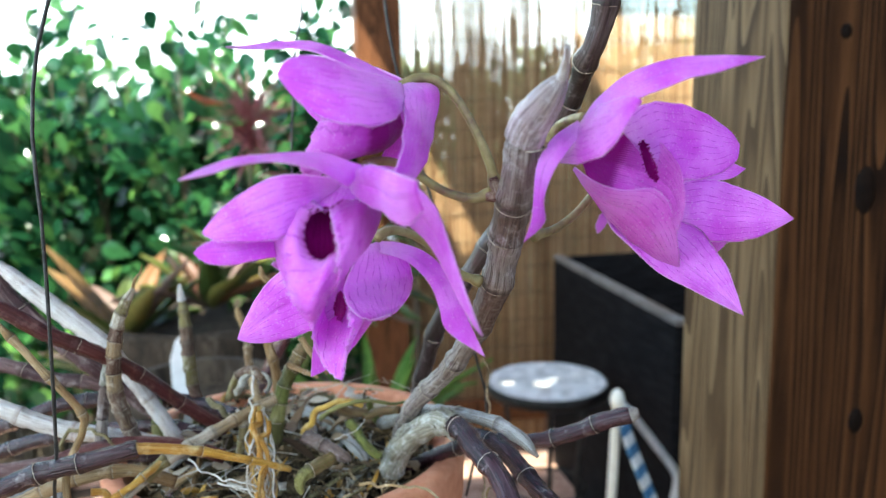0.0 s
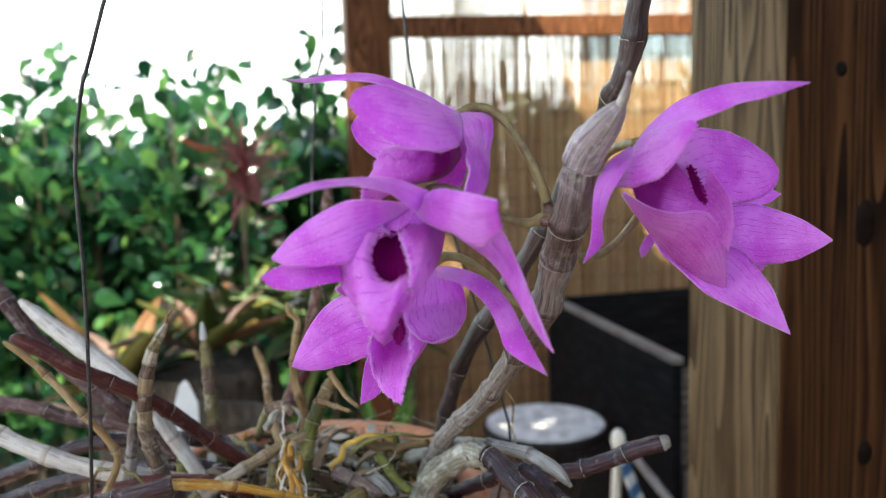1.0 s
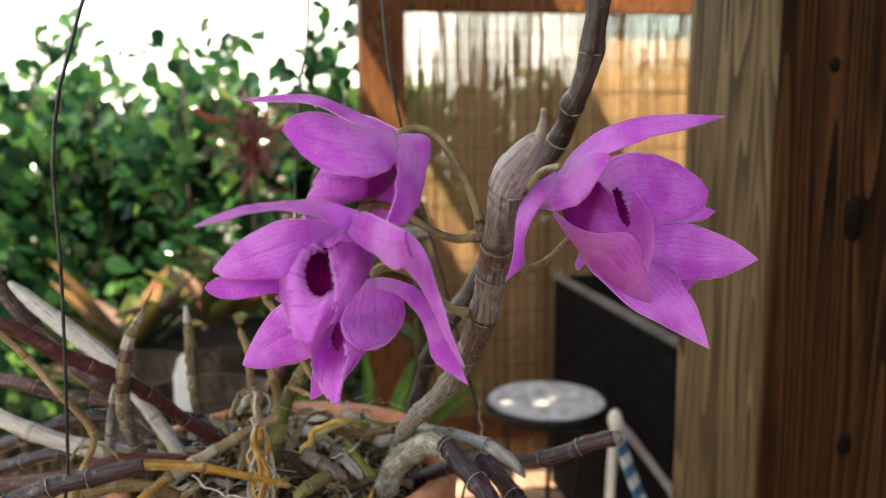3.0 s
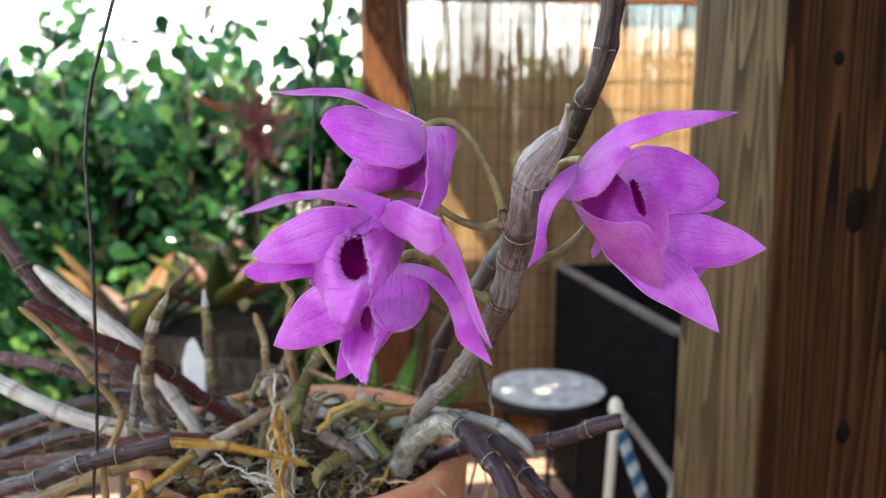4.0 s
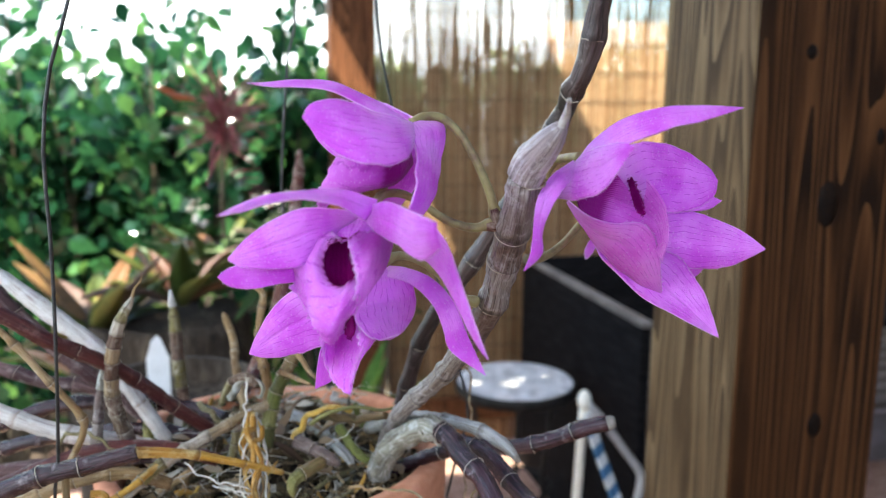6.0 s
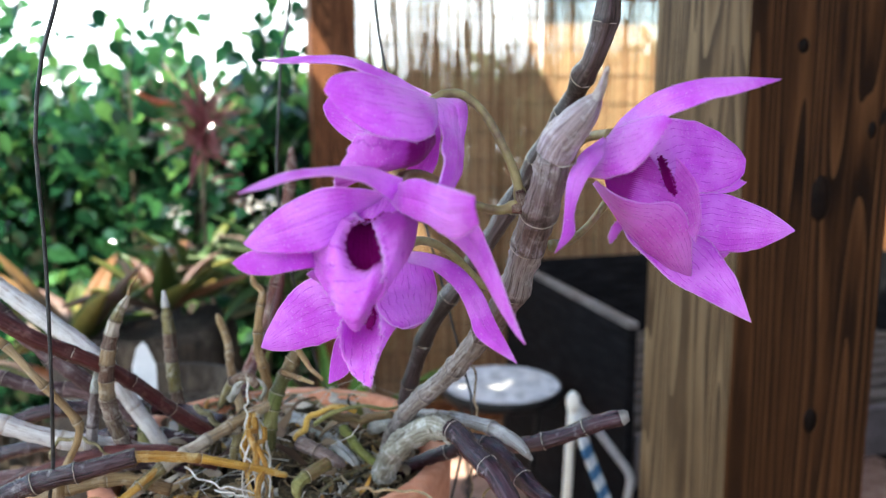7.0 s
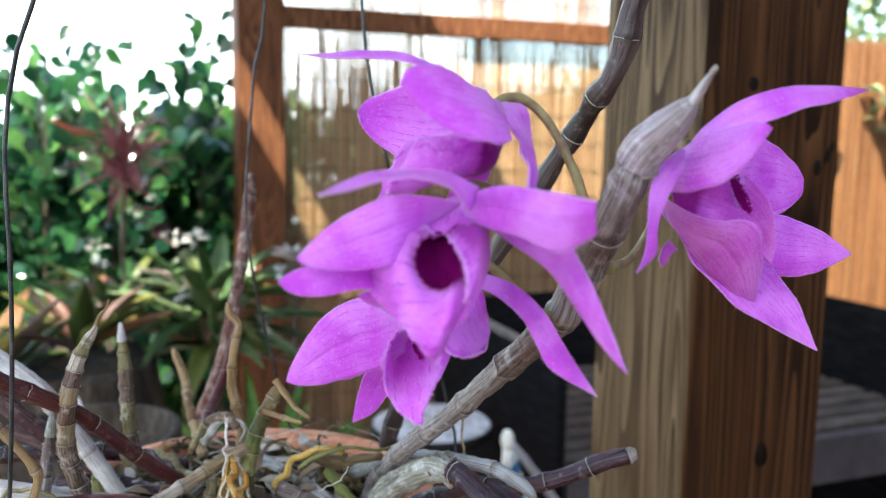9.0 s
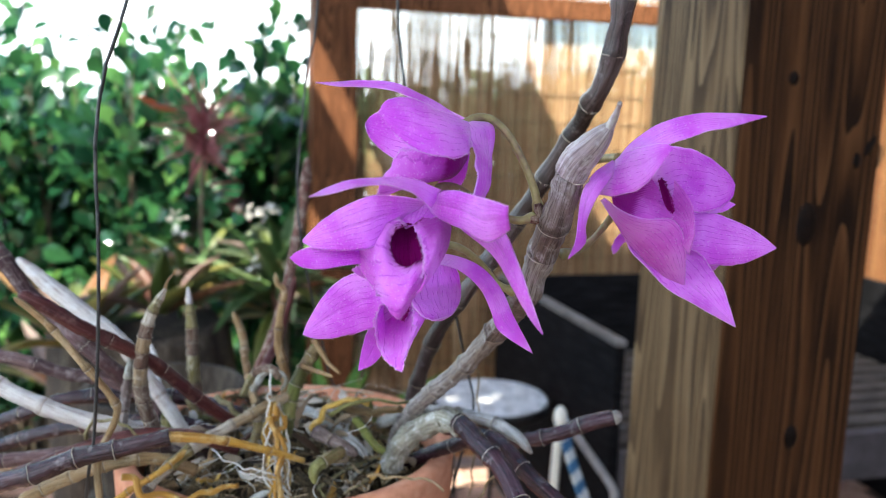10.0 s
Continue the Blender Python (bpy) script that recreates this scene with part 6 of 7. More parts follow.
root([(-0.0423, 0.2830, 0.9812), (-0.0276, 0.2800, 0.9823), (-0.0153, 0.2750, 0.9826), (-0.0120, 0.2720, 0.9805)], 0.0006, CANE_TAN, "dry husk on the rim", 13)
root([(-0.1562, 0.2900, 0.9921), (-0.1533, 0.2900, 0.9998), (-0.1430, 0.2900, 0.9990), (-0.1335, 0.2900, 0.9936)], 0.0008, ROOT_OLIVE, "grey dry strand", 14)
root([(-0.1157, 0.3400, 0.9934), (-0.1028, 0.3300, 0.9879), (-0.0852, 0.3200, 0.9855)], 0.0014, ROOT_OLIVE, "old root", 15)
root([(0.0039, 0.3450, 1.0093), (0.0071, 0.3450, 0.9930), (0.0056, 0.3400, 0.9730), (0.0015, 0.3300, 0.9474)], 0.0005, FINE_ROOT, "dark thread", 16)
root([(0.0078, 0.2620, 0.9955), (0.0050, 0.2700, 0.9849), (0.0009, 0.2800, 0.9706)], 0.0005, FINE_ROOT, "dark thread", 17)

# flowers ----
def flower(points, r, label):
    """The ovary and stalk of a flower, under which its petals hang."""
    return link("flower", tube_mesh(rel(points), lambda s: r * (1.25 - 0.35 * math.sin(math.pi * s) ** 0.5 + 0.3 * (s < 0.06)), 40, 12, 0.06, 2), PEDICEL, orchid, label)


# upper flower, seen from its side
f1 = flower([(0.0055, 0.1810, 1.1016), (0.0040, 0.1810, 1.1074), (0.0006, 0.1820, 1.1149), (-0.0031, 0.1830, 1.1209), (-0.0072, 0.1830, 1.1244), (-0.0112, 0.1820, 1.1249), (-0.0143, 0.1800, 1.1233)], 0.00105, "magenta flower on an arching stalk, seen from its side")
blade("sepal", [(-0.0525, 0.1820, 1.1323), (-0.0470, 0.1810, 1.1325), (-0.0400, 0.1800, 1.1331), (-0.0318, 0.1790, 1.1324), (-0.0237, 0.1780, 1.1291), (-0.0142, 0.1780, 1.1234)],
      [(-0.0525, 0.1820, 1.1323), (-0.0468, 0.1800, 1.1315), (-0.0395, 0.1770, 1.1314), (-0.0318, 0.1740, 1.1304), (-0.0231, 0.1720, 1.1265), (-0.0145, 0.1740, 1.1213)], f1, 0.06, seed=1)
blade("petal", [(-0.0143, 0.1760, 1.1237), (-0.0202, 0.1680, 1.1257), (-0.0256, 0.1610, 1.1279), (-0.0304, 0.1570, 1.1287), (-0.0337, 0.1550, 1.1277), (-0.0352, 0.1540, 1.1252)],
      [(-0.0138, 0.1720, 1.1183), (-0.0152, 0.1600, 1.1161), (-0.0200, 0.1530, 1.1156), (-0.0258, 0.1520, 1.1169), (-0.0312, 0.1530, 1.1204), (-0.0352, 0.1540, 1.1252)], f1, 0.1, seed=2, face=(-0.1, -1, 0.3))
blade("petal", [(-0.0125, 0.1840, 1.1237), (-0.0214, 0.1920, 1.1279), (-0.0305, 0.1980, 1.1278), (-0.0371, 0.2010, 1.1257), (-0.0399, 0.2020, 1.1239), (-0.0410, 0.2020, 1.1219)],
      [(-0.0119, 0.1860, 1.1174), (-0.0196, 0.1940, 1.1112), (-0.0277, 0.1990, 1.1110), (-0.0344, 0.2020, 1.1136), (-0.0395, 0.2030, 1.1180), (-0.0410, 0.2020, 1.1219)], f1, -0.06, seed=3)
trumpet([[(-0.0147, 0.1740, 1.1193), (-0.0192, 0.1640, 1.1180), (-0.0249, 0.1640, 1.1171), (-0.0303, 0.1700, 1.1163)],
         [(-0.0140, 0.1740, 1.1154), (-0.0174, 0.1670, 1.1114), (-0.0246, 0.1660, 1.1102), (-0.0347, 0.1720, 1.1092)],
         [(-0.0143, 0.1800, 1.1137), (-0.0179, 0.1780, 1.1103), (-0.0251, 0.1760, 1.1087), (-0.0364, 0.1800, 1.1037)],
         [(-0.0148, 0.1880, 1.1152), (-0.0213, 0.1940, 1.1117), (-0.0289, 0.1960, 1.1089), (-0.0367, 0.1920, 1.1023)],
         [(-0.0149, 0.1860, 1.1189), (-0.0223, 0.1980, 1.1179), (-0.0300, 0.2000, 1.1157), (-0.0348, 0.1980, 1.1084)]], f1, "frilled deep magenta lip", LIP_DEEP, 1)
blade("sepal", [(-0.0142, 0.1780, 1.1234), (-0.0133, 0.1720, 1.1199), (-0.0126, 0.1640, 1.1159), (-0.0131, 0.1560, 1.1112), (-0.0149, 0.1510, 1.1061)],
      [(-0.0118, 0.1800, 1.1239), (-0.0068, 0.1840, 1.1226), (-0.0074, 0.1790, 1.1151), (-0.0088, 0.1700, 1.1084), (-0.0114, 0.1630, 1.1046)], f1, 0.1, seed=4, face=(0.3, -1, 0.1))
blade("sepal", [(-0.0151, 0.1840, 1.1199), (-0.0172, 0.1880, 1.1146), (-0.0192, 0.1900, 1.1098), (-0.0229, 0.1920, 1.1024)],
      [(-0.0126, 0.1850, 1.1189), (-0.0126, 0.1890, 1.1134), (-0.0138, 0.1910, 1.1076), (-0.0183, 0.1920, 1.1017)], f1, 0.06, seed=5)

# middle flower, facing out
f2 = flower([(0.0050, 0.1810, 1.0999), (0.0002, 0.1810, 1.0988), (-0.0057, 0.1800, 1.1006), (-0.0116, 0.1790, 1.1045), (-0.0165, 0.1770, 1.1073), (-0.0207, 0.1720, 1.1076), (-0.0220, 0.1660, 1.1059)], 0.00105, "open magenta flower with a dark throat")
blade("sepal", [(-0.0481, 0.1350, 1.1079), (-0.0448, 0.1380, 1.1095), (-0.0402, 0.1420, 1.1109), (-0.0344, 0.1470, 1.1112), (-0.0278, 0.1530, 1.1108), (-0.0207, 0.1590, 1.1081)],
      [(-0.0481, 0.1350, 1.1079), (-0.0441, 0.1360, 1.1086), (-0.0388, 0.1380, 1.1099), (-0.0330, 0.1420, 1.1100), (-0.0270, 0.1470, 1.1081), (-0.0230, 0.1550, 1.1042)], f2, 0.05, seed=11, face=(0, -0.5, 1))
blade("petal", [(-0.0239, 0.1580, 1.1053), (-0.0297, 0.1570, 1.1065), (-0.0356, 0.1560, 1.1067), (-0.0412, 0.1560, 1.1048), (-0.0477, 0.1570, 1.1004), (-0.0523, 0.1580, 1.0957)],
      [(-0.0275, 0.1610, 1.1027), (-0.0317, 0.1610, 1.0989), (-0.0366, 0.1560, 1.0946), (-0.0434, 0.1560, 1.0938), (-0.0490, 0.1570, 1.0939), (-0.0523, 0.1580, 1.0952)], f2, 0.07, seed=12, face=(0, -1, 0.35))
blade("sepal", [(-0.0334, 0.1700, 1.0954), (-0.0376, 0.1650, 1.0950), (-0.0447, 0.1620, 1.0940), (-0.0512, 0.1620, 1.0934), (-0.0542, 0.1620, 1.0922), (-0.0558, 0.1620, 1.0907)],
      [(-0.0340, 0.1700, 1.0887), (-0.0369, 0.1650, 1.0894), (-0.0417, 0.1620, 1.0894), (-0.0488, 0.1620, 1.0882), (-0.0533, 0.1620, 1.0888), (-0.0558, 0.1620, 1.0907)], f2, 0.05, seed=13)
blade("petal", [(-0.0231, 0.1600, 1.1063), (-0.0189, 0.1520, 1.1086), (-0.0147, 0.1430, 1.1087), (-0.0109, 0.1350, 1.1083), (-0.0082, 0.1310, 1.1077)],
      [(-0.0244, 0.1620, 1.1038), (-0.0204, 0.1550, 1.1015), (-0.0160, 0.1480, 1.1006), (-0.0130, 0.1430, 1.0995), (-0.0103, 0.1390, 1.0993), (-0.0074, 0.1330, 1.1027)], f2, 0.08, seed=14, face=(-0.4, -1, 0.2))
blade("sepal", [(-0.0211, 0.1620, 1.1026), (-0.0145, 0.1600, 1.0981), (-0.0081, 0.1560, 1.0933), (-0.0032, 0.1500, 1.0853), (0.0001, 0.1450, 1.0805), (0.0020, 0.1430, 1.0785)],
      [(-0.0190, 0.1600, 1.1059), (-0.0106, 0.1580, 1.1041), (-0.0064, 0.1540, 1.0998), (-0.0031, 0.1480, 1.0929), (-0.0003, 0.1440, 1.0847), (0.0020, 0.1430, 1.0785)], f2, 0.1, seed=15, face=(0.4, -1, 0.25))
trumpet([[(-0.0281, 0.1580, 1.0997), (-0.0296, 0.1580, 1.1008), (-0.0316, 0.1600, 1.1015), (-0.0336, 0.1630, 1.1019)],
         [(-0.0306, 0.1580, 1.0987), (-0.0325, 0.1575, 1.0996), (-0.0348, 0.1590, 1.0999), (-0.0375, 0.1630, 1.0993)],
         [(-0.0319, 0.1575, 1.0963), (-0.0339, 0.1565, 1.0965), (-0.0367, 0.1580, 1.0963), (-0.0398, 0.1630, 1.0949)],
         [(-0.0319, 0.1565, 1.0938), (-0.0336, 0.1540, 1.0930), (-0.0359, 0.1560, 1.0914), (-0.0391, 0.1630, 1.0884)],
         [(-0.0307, 0.1545, 1.0917), (-0.0322, 0.1515, 1.0896), (-0.0338, 0.1510, 1.0876), (-0.0356, 0.1550, 1.0858)],
         [(-0.0291, 0.1530, 1.0909), (-0.0304, 0.1490, 1.0881), (-0.0317, 0.1475, 1.0856), (-0.0329, 0.1490, 1.0834)],
         [(-0.0272, 0.1520, 1.0911), (-0.0280, 0.1470, 1.0877), (-0.0291, 0.1460, 1.0834), (-0.0299, 0.1480, 1.0798)],
         [(-0.0256, 0.1520, 1.0925), (-0.0260, 0.1480, 1.0892), (-0.0269, 0.1475, 1.0854), (-0.0280, 0.1485, 1.0823)],
         [(-0.0200, 0.1630, 1.0935), (-0.0210, 0.1570, 1.0918), (-0.0230, 0.1510, 1.0895), (-0.0261, 0.1485, 1.0854)],
         [(-0.0179, 0.1640, 1.0991), (-0.0188, 0.1580, 1.0956), (-0.0214, 0.1515, 1.0913), (-0.0245, 0.1475, 1.0876)],
         [(-0.0212, 0.1630, 1.1031), (-0.0204, 0.1550, 1.0998), (-0.0221, 0.1495, 1.0959), (-0.0242, 0.1470, 1.0904)],
         [(-0.0269, 0.1560, 1.1001), (-0.0252, 0.1500, 1.0972), (-0.0243, 0.1485, 1.0934), (-0.0247, 0.1475, 1.0897)]], f2, "broad trumpet lip with a dark purple throat", LIP, 2)
blade("throat", [(-0.0280, 0.1586, 1.1001), (-0.0314, 0.1584, 1.0990), (-0.0326, 0.1578, 1.0948), (-0.0313, 0.1550, 1.0911), (-0.0279, 0.1532, 1.0904)],
      [(-0.0280, 0.1586, 1.1001), (-0.0243, 0.1584, 1.0990), (-0.0234, 0.1570, 1.0950), (-0.0241, 0.1540, 1.0919), (-0.0279, 0.1532, 1.0904)], f2, -0.45, seed=16, comb=0.0013, label="round dark magenta throat", material=THROAT)
blade("hood", [(-0.0298, 0.1630, 1.1047), (-0.0305, 0.1625, 1.1027), (-0.0304, 0.1615, 1.1006), (-0.0284, 0.1600, 1.0986)],
      [(-0.0194, 0.1630, 1.1067), (-0.0191, 0.1620, 1.1048), (-0.0197, 0.1600, 1.1028), (-0.0238, 0.1570, 1.1005)], f2, 0.12, seed=19, label="pale hood over the throat")
link("column", tube_mesh(rel([(-0.0219, 0.1700, 1.1039), (-0.0235, 0.1680, 1.1028), (-0.0250, 0.1670, 1.1009)]), lambda s: 0.0013 * math.sqrt(max(0.05, 1 - s ** 4)), 20, 12, 0.08, 3), COLUMN, f2, "pale waxy column")
blade("side_lobe", [(-0.0337, 0.1680, 1.0888), (-0.0377, 0.1680, 1.0885), (-0.0403, 0.1680, 1.0879), (-0.0416, 0.1680, 1.0871)],
      [(-0.0336, 0.1700, 1.0841), (-0.0373, 0.1690, 1.0845), (-0.0399, 0.1690, 1.0856), (-0.0416, 0.1680, 1.0871)], f2, 0.05, seed=18)

# lower flower, half under the middle one
f4 = flower([(0.0021, 0.1970, 1.0765), (-0.0029, 0.1950, 1.0791), (-0.0080, 0.1910, 1.0853), (-0.0134, 0.1870, 1.0899), (-0.0180, 0.1840, 1.0914), (-0.0209, 0.1810, 1.0903)], 0.00105, "lower magenta flower tucked under another")
blade("petal", [(-0.0212, 0.1810, 1.0892), (-0.0171, 0.1840, 1.0881), (-0.0149, 0.1870, 1.0841), (-0.0139, 0.1880, 1.0795), (-0.0145, 0.1800, 1.0763), (-0.0169, 0.1700, 1.0757)],
      [(-0.0231, 0.1800, 1.0888), (-0.0262, 0.1760, 1.0845), (-0.0276, 0.1730, 1.0807), (-0.0262, 0.1700, 1.0775), (-0.0224, 0.1690, 1.0748), (-0.0169, 0.1700, 1.0757)], f4, 0.12, seed=21, face=(0.3, -1, -0.1))
blade("sepal", [(-0.0210, 0.1820, 1.0893), (-0.0154, 0.1800, 1.0891), (-0.0091, 0.1780, 1.0867), (-0.0046, 0.1740, 1.0826), (-0.0014, 0.1680, 1.0764), (0.0026, 0.1600, 1.0692)],
      [(-0.0206, 0.1800, 1.0871), (-0.0143, 0.1780, 1.0855), (-0.0092, 0.1740, 1.0814), (-0.0067, 0.1700, 1.0766), (-0.0050, 0.1650, 1.0731), (0.0026, 0.1600, 1.0692)], f4, 0.08, seed=22, face=(0.2, -1, 0.3))
blade("petal", [(-0.0298, 0.1860, 1.0850), (-0.0385, 0.1880, 1.0833), (-0.0456, 0.1900, 1.0805), (-0.0509, 0.1910, 1.0751), (-0.0547, 0.1910, 1.0689), (-0.0564, 0.1900, 1.0645)],
      [(-0.0312, 0.1860, 1.0716), (-0.0359, 0.1880, 1.0680), (-0.0415, 0.1900, 1.0653), (-0.0478, 0.1910, 1.0635), (-0.0531, 0.1910, 1.0632), (-0.0564, 0.1900, 1.0645)], f4, 0.07, seed=23)
trumpet([[(-0.0283, 0.1880, 1.0816), (-0.0307, 0.1840, 1.0803), (-0.0334, 0.1800, 1.0775), (-0.0355, 0.1790, 1.0740), (-0.0365, 0.1800, 1.0710)],
         [(-0.0298, 0.1940, 1.0788), (-0.0331, 0.1900, 1.0751), (-0.0353, 0.1840, 1.0706), (-0.0357, 0.1810, 1.0663), (-0.0344, 0.1790, 1.0629)],
         [(-0.0288, 0.1980, 1.0764), (-0.0315, 0.1940, 1.0719), (-0.0324, 0.1860, 1.0671), (-0.0318, 0.1790, 1.0633), (-0.0294, 0.1740, 1.0598)],
         [(-0.0249, 0.1970, 1.0774), (-0.0255, 0.1910, 1.0734), (-0.0266, 0.1820, 1.0698), (-0.0278, 0.1760, 1.0657), (-0.0283, 0.1740, 1.0627)],
         [(-0.0222, 0.1930, 1.0806), (-0.0225, 0.1880, 1.0772), (-0.0230, 0.1800, 1.0747), (-0.0239, 0.1730, 1.0729), (-0.0263, 0.1700, 1.0703)],
         [(-0.0227, 0.1870, 1.0837), (-0.0236, 0.1840, 1.0811), (-0.0239, 0.1790, 1.0779), (-0.0244, 0.1730, 1.0751), (-0.0255, 0.1700, 1.0726)],
         [(-0.0248, 0.1850, 1.0829), (-0.0262, 0.1800, 1.0811), (-0.0264, 0.1760, 1.0779), (-0.0262, 0.1720, 1.0754), (-0.0264, 0.1710, 1.0731)]], f4, "frilled lip with a dark throat", LIP, 3)
blade("throat", [(-0.0290, 0.1780, 1.0789), (-0.0298, 0.1775, 1.0768), (-0.0302, 0.1770, 1.0746), (-0.0288, 0.1750, 1.0728)],
      [(-0.0290, 0.1780, 1.0789), (-0.0279, 0.1760, 1.0774), (-0.0276, 0.1745, 1.0753), (-0.0288, 0.1750, 1.0728)], f4, -0.04, seed=26, comb=0.0006, label="dark magenta throat", material=THROAT)
blade("sepal", [(-0.0368, 0.1960, 1.0690), (-0.0398, 0.2000, 1.0615), (-0.0412, 0.2030, 1.0548), (-0.0418, 0.2040, 1.0501)],
      [(-0.0285, 0.1940, 1.0696), (-0.0317, 0.1980, 1.0621), (-0.0368, 0.2020, 1.0535), (-0.0418, 0.2040, 1.0501)], f4, 0.06, seed=24)
blade("sepal", [(-0.0282, 0.1920, 1.0701), (-0.0298, 0.1920, 1.0654), (-0.0310, 0.1920, 1.0589)],
      [(-0.0228, 0.1900, 1.0714), (-0.0236, 0.1900, 1.0688), (-0.0310, 0.1920, 1.0589)], f4, 0.05, seed=25)

# flower on the other side of the cane
f3 = flower([(0.0172, 0.1860, 1.1100), (0.0186, 0.1870, 1.1125), (0.0205, 0.1860, 1.1145), (0.0221, 0.1800, 1.1156), (0.0241, 0.1750, 1.1159)], 0.00115, "magenta flower turned aside, with a dark lip")
blade("sepal", [(0.0236, 0.1730, 1.1162), (0.0260, 0.1710, 1.1199), (0.0310, 0.1690, 1.1241), (0.0381, 0.1680, 1.1268), (0.0480, 0.1680, 1.1278), (0.0583, 0.1690, 1.1274)],
      [(0.0270, 0.1700, 1.1156), (0.0312, 0.1660, 1.1186), (0.0357, 0.1640, 1.1210), (0.0423, 0.1640, 1.1233), (0.0500, 0.1660, 1.1250), (0.0583, 0.1690, 1.1274)], f3, 0.08, seed=31, face=(-0.3, -1, 0.6))
blade("petal", [(0.0241, 0.1750, 1.1159), (0.0264, 0.1670, 1.1188), (0.0287, 0.1620, 1.1198), (0.0307, 0.1580, 1.1202), (0.0321, 0.1570, 1.1193)],
      [(0.0194, 0.1750, 1.1065), (0.0223, 0.1690, 1.1070), (0.0253, 0.1640, 1.1085), (0.0278, 0.1600, 1.1111), (0.0295, 0.1580, 1.1146), (0.0321, 0.1570, 1.1193)], f3, 0.12, seed=32, face=(-0.6, -1, 0.4), label="pale petal turned towards the path")
blade("petal", [(0.0309, 0.1820, 1.1150), (0.0390, 0.1860, 1.1186), (0.0470, 0.1910, 1.1184), (0.0545, 0.1950, 1.1160), (0.0608, 0.1980, 1.1120), (0.0637, 0.1990, 1.1085)],
      [(0.0410, 0.1860, 1.1025), (0.0476, 0.1900, 1.1018), (0.0533, 0.1930, 1.1011), (0.0588, 0.1960, 1.1022), (0.0627, 0.1980, 1.1049), (0.0637, 0.1990, 1.1085)], f3, 0.08, seed=33, face=(0.1, -1, 0.3))
blade("sepal", [(0.0464, 0.2000, 1.0977), (0.0539, 0.2010, 1.1003), (0.0609, 0.2010, 1.0994), (0.0676, 0.2000, 1.0971), (0.0732, 0.2000, 1.0941), (0.0774, 0.1990, 1.0907)],
      [(0.0491, 0.2000, 1.0873), (0.0562, 0.2010, 1.0853), (0.0622, 0.2010, 1.0849), (0.0678, 0.2000, 1.0857), (0.0736, 0.2000, 1.0881), (0.0774, 0.1990, 1.0907)], f3, 0.06, seed=34)
blade("sepal", [(0.0240, 0.1900, 1.1042), (0.0290, 0.1880, 1.0968), (0.0336, 0.1870, 1.0895), (0.0421, 0.1870, 1.0814), (0.0527, 0.1870, 1.0751), (0.0623, 0.1860, 1.0704)],
      [(0.0394, 0.1980, 1.0967), (0.0484, 0.1980, 1.0922), (0.0543, 0.1960, 1.0887), (0.0583, 0.1920, 1.0829), (0.0611, 0.1890, 1.0761), (0.0623, 0.1860, 1.0704)], f3, -0.06, seed=35)
blade("sepal", [(0.0224, 0.1740, 1.1154), (0.0169, 0.1700, 1.1120), (0.0137, 0.1670, 1.1074), (0.0128, 0.1650, 1.1020), (0.0121, 0.1640, 1.0961), (0.0107, 0.1640, 1.0919)],
      [(0.0235, 0.1720, 1.1132), (0.0191, 0.1680, 1.1089), (0.0164, 0.1660, 1.1050), (0.0147, 0.1650, 1.1000), (0.0148, 0.1650, 1.0956), (0.0107, 0.1640, 1.0919)], f3, 0.12, seed=36, face=(0.3, -1, 0.1))
blade("side_lobe", [(0.0247, 0.1830, 1.1064), (0.0284, 0.1850, 1.1097), (0.0325, 0.1870, 1.1117), (0.0381, 0.1870, 1.1118), (0.0426, 0.1850, 1.1097), (0.0456, 0.1810, 1.1042), (0.0459, 0.1780, 1.0974), (0.0443, 0.1760, 1.0918)],
      [(0.0247, 0.1830, 1.1064), (0.0269, 0.1840, 1.1013), (0.0322, 0.1860, 1.0980), (0.0364, 0.1860, 1.0973), (0.0409, 0.1840, 1.0969), (0.0431, 0.1810, 1.0946), (0.0438, 0.1780, 1.0930), (0.0443, 0.1760, 1.0918)], f3, -0.08, seed=37, label="inner wall of the lip, dark magenta towards its base", material=LIP_STREAK)
blade("lip", [(0.0232, 0.1840, 1.1051), (0.0260, 0.1800, 1.1028), (0.0294, 0.1780, 1.1012), (0.0333, 0.1770, 1.1004), (0.0386, 0.1770, 1.1007), (0.0423, 0.1780, 1.0978), (0.0454, 0.1820, 1.0909), (0.0484, 0.1900, 1.0807)],
      [(0.0236, 0.1870, 1.1043), (0.0277, 0.1870, 1.0977), (0.0326, 0.1870, 1.0913), (0.0386, 0.1880, 1.0859), (0.0442, 0.1900, 1.0820), (0.0484, 0.1900, 1.0807)], f3, 0.14, seed=39, fringe=1, face=(-0.1, -1, 0.1), label="pointed front of the lip", material=LIP_FRONT)
blade("throat", [(0.0371, 0.1834, 1.1111), (0.0382, 0.1830, 1.1102), (0.0391, 0.1816, 1.1077), (0.0398, 0.1796, 1.1046), (0.0399, 0.1780, 1.1021)],
      [(0.0371, 0.1834, 1.1111), (0.0372, 0.1828, 1.1094), (0.0379, 0.1816, 1.1061), (0.0386, 0.1796, 1.1035), (0.0399, 0.1780, 1.1021)], f3, 0.02, seed=38, comb=0.0007, label="dark magenta slit", material=THROAT)
link("column", tube_mesh(rel([(0.0247, 0.1760, 1.1149), (0.0280, 0.1780, 1.1135), (0.0315, 0.1810, 1.1121)]), lambda s: 0.0018 * math.sqrt(max(0.05, 1 - s ** 4)), 20, 12, 0.08, 3), COLUMN, f3, "pale waxy column")

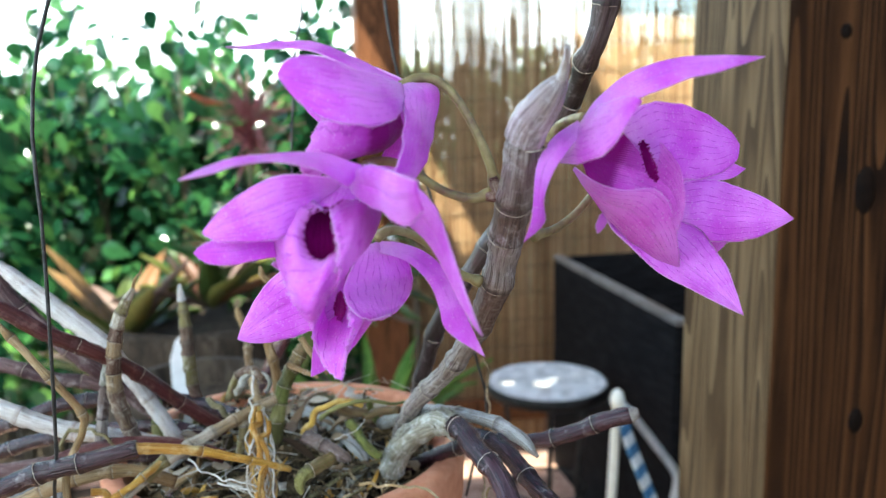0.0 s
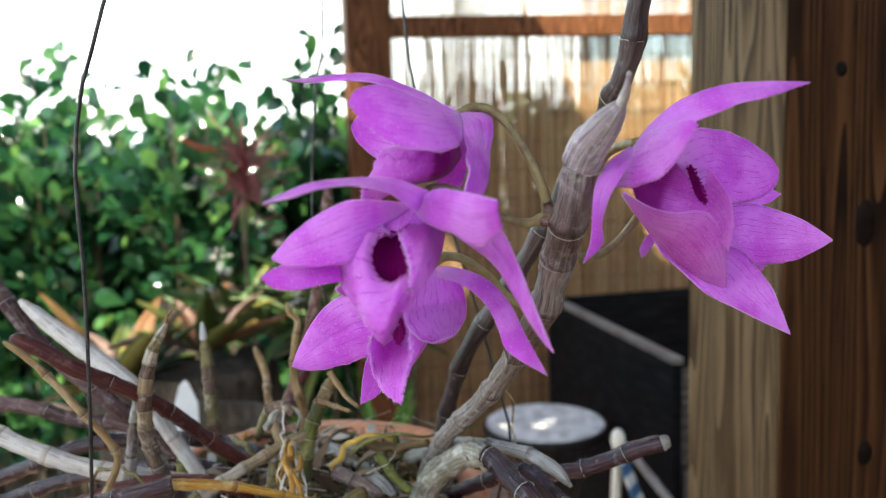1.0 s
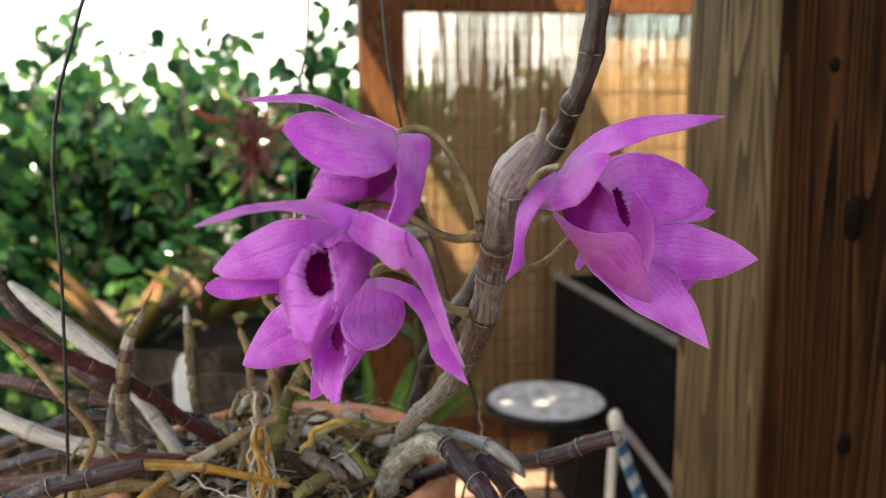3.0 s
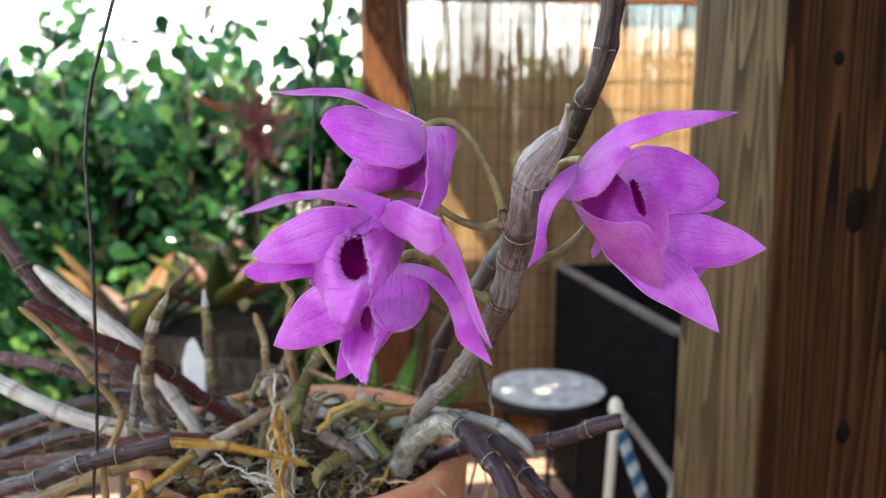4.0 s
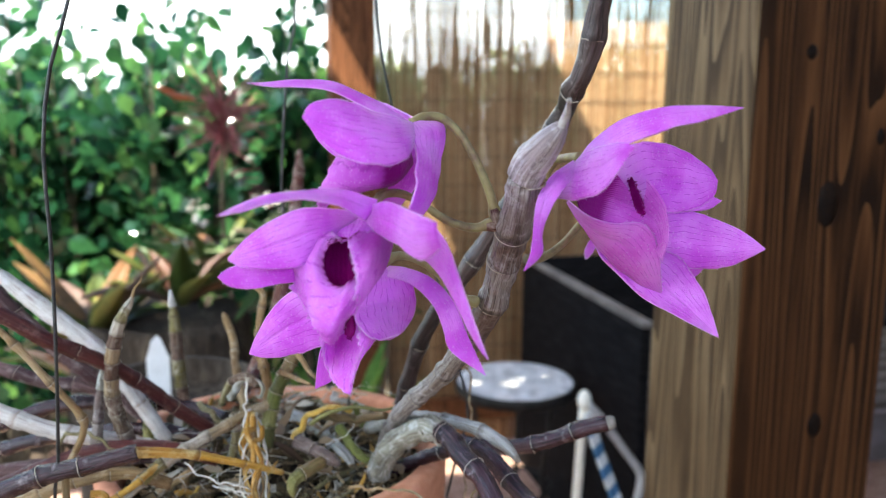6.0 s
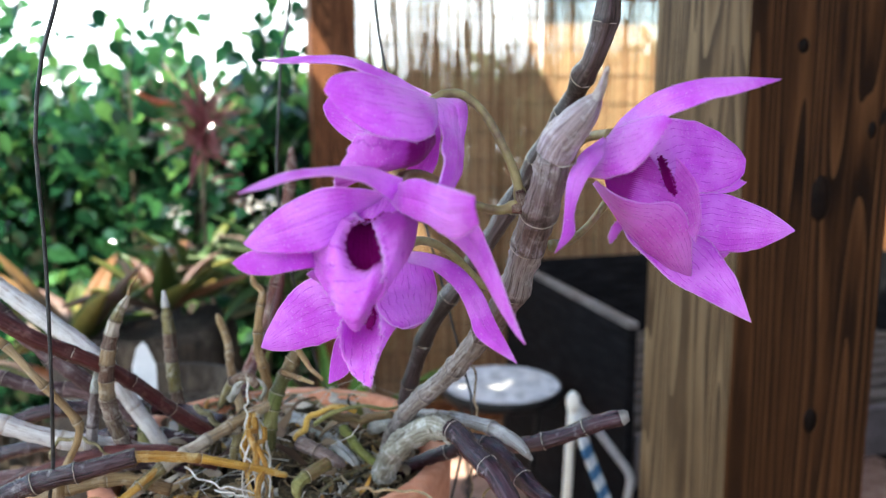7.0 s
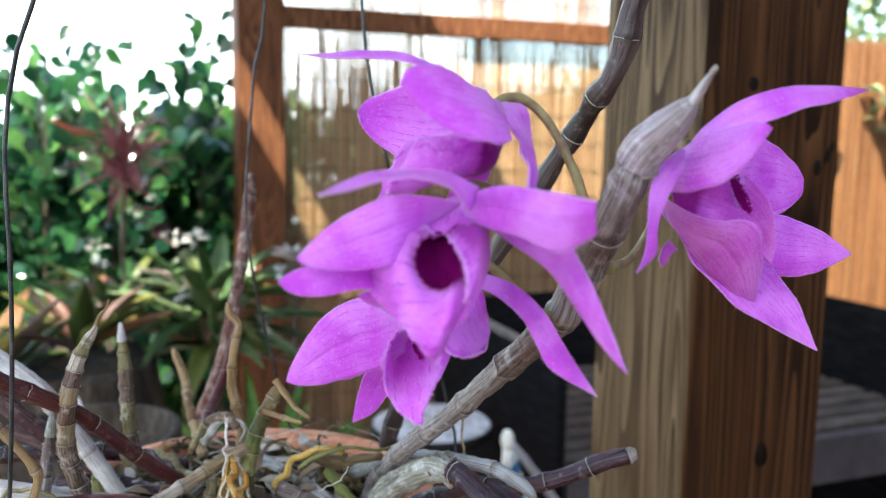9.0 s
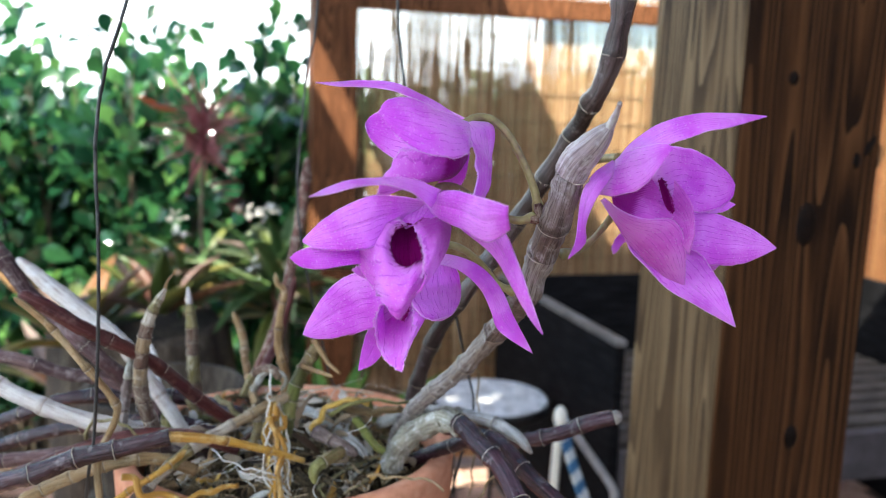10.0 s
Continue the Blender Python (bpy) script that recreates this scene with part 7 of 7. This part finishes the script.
# a fifth flower, mostly hidden behind it
f5 = flower([(0.0146, 0.1920, 1.0885), (0.0201, 0.1960, 1.0894), (0.0252, 0.2020, 1.0918), (0.0297, 0.2080, 1.0950), (0.0326, 0.2120, 1.0972)], 0.00105, "magenta flower mostly hidden behind another")
blade("petal", [(0.0508, 0.2100, 1.1006), (0.0582, 0.2120, 1.1012), (0.0649, 0.2140, 1.1034), (0.0703, 0.2140, 1.1015)],
      [(0.0525, 0.2100, 1.0964), (0.0599, 0.2120, 1.0984), (0.0667, 0.2140, 1.0991), (0.0703, 0.2140, 1.1015)], f5, 0.04, seed=41)
blade("sepal", [(0.0532, 0.2080, 1.0891), (0.0586, 0.2100, 1.0840), (0.0629, 0.2120, 1.0798)],
      [(0.0617, 0.2080, 1.0876), (0.0653, 0.2100, 1.0840), (0.0629, 0.2120, 1.0798)], f5, 0.04, seed=42)
blade("sepal", [(0.0341, 0.2060, 1.0932), (0.0319, 0.2040, 1.0912), (0.0309, 0.2030, 1.0890), (0.0312, 0.2020, 1.0873)],
      [(0.0365, 0.2060, 1.0909), (0.0340, 0.2040, 1.0900), (0.0327, 0.2030, 1.0883), (0.0312, 0.2020, 1.0873)], f5, 0.05, seed=43)

for k, pts in enumerate(([(0.0050, 0.1795, 1.1035), (0.0058, 0.1800, 1.1013), (0.0073, 0.1830, 1.0984)], [(0.0033, 0.1800, 1.0992), (0.0055, 0.1805, 1.0994), (0.0072, 0.1830, 1.0995)])):
    link("bract", tube_mesh(rel(pts), lambda s: 0.0012 * (0.75 + 0.5 * math.sin(3.0 * s)), 12, 10, 0.25, k), CANE_MOTTLE, orchid, "dark purple bract at a flower stalk")

# ---- clay pavers of the patio, last ----
patio = thing("patio_floor", "pink clay brick paving of the patio", "paving", (0, 0, 0), kind="structure")
bm = bmesh.new()
box(bm, 0.196, 0.096, 0.05, Matrix.Translation((0, 0, -0.025)), 0.004)
me = bpy.data.meshes.new("brick")
bm.to_mesh(me)
bm.free()
me.materials.append(BRICK)
rnd = random.Random(6)
for i in range(13):
    for j in range(21):
        u = -0.55 + i * 0.2 + (0.1 if j % 2 else 0)
        v = 0.75 + j * 0.1
        b = new("brick", me)
        b.parent = patio
        b.matrix_basis = STRUCT @ Matrix.Translation((u, v, rnd.uniform(-0.002, 0.002))) @ Matrix.Rotation(rnd.uniform(-0.01, 0.01), 4, "Z")
bed = block("bed", 2.8, 2.2, 0.06, STRUCT @ Matrix.Translation((0.7, 1.75, -0.042)), GROUND, patio, bevel=0.005)
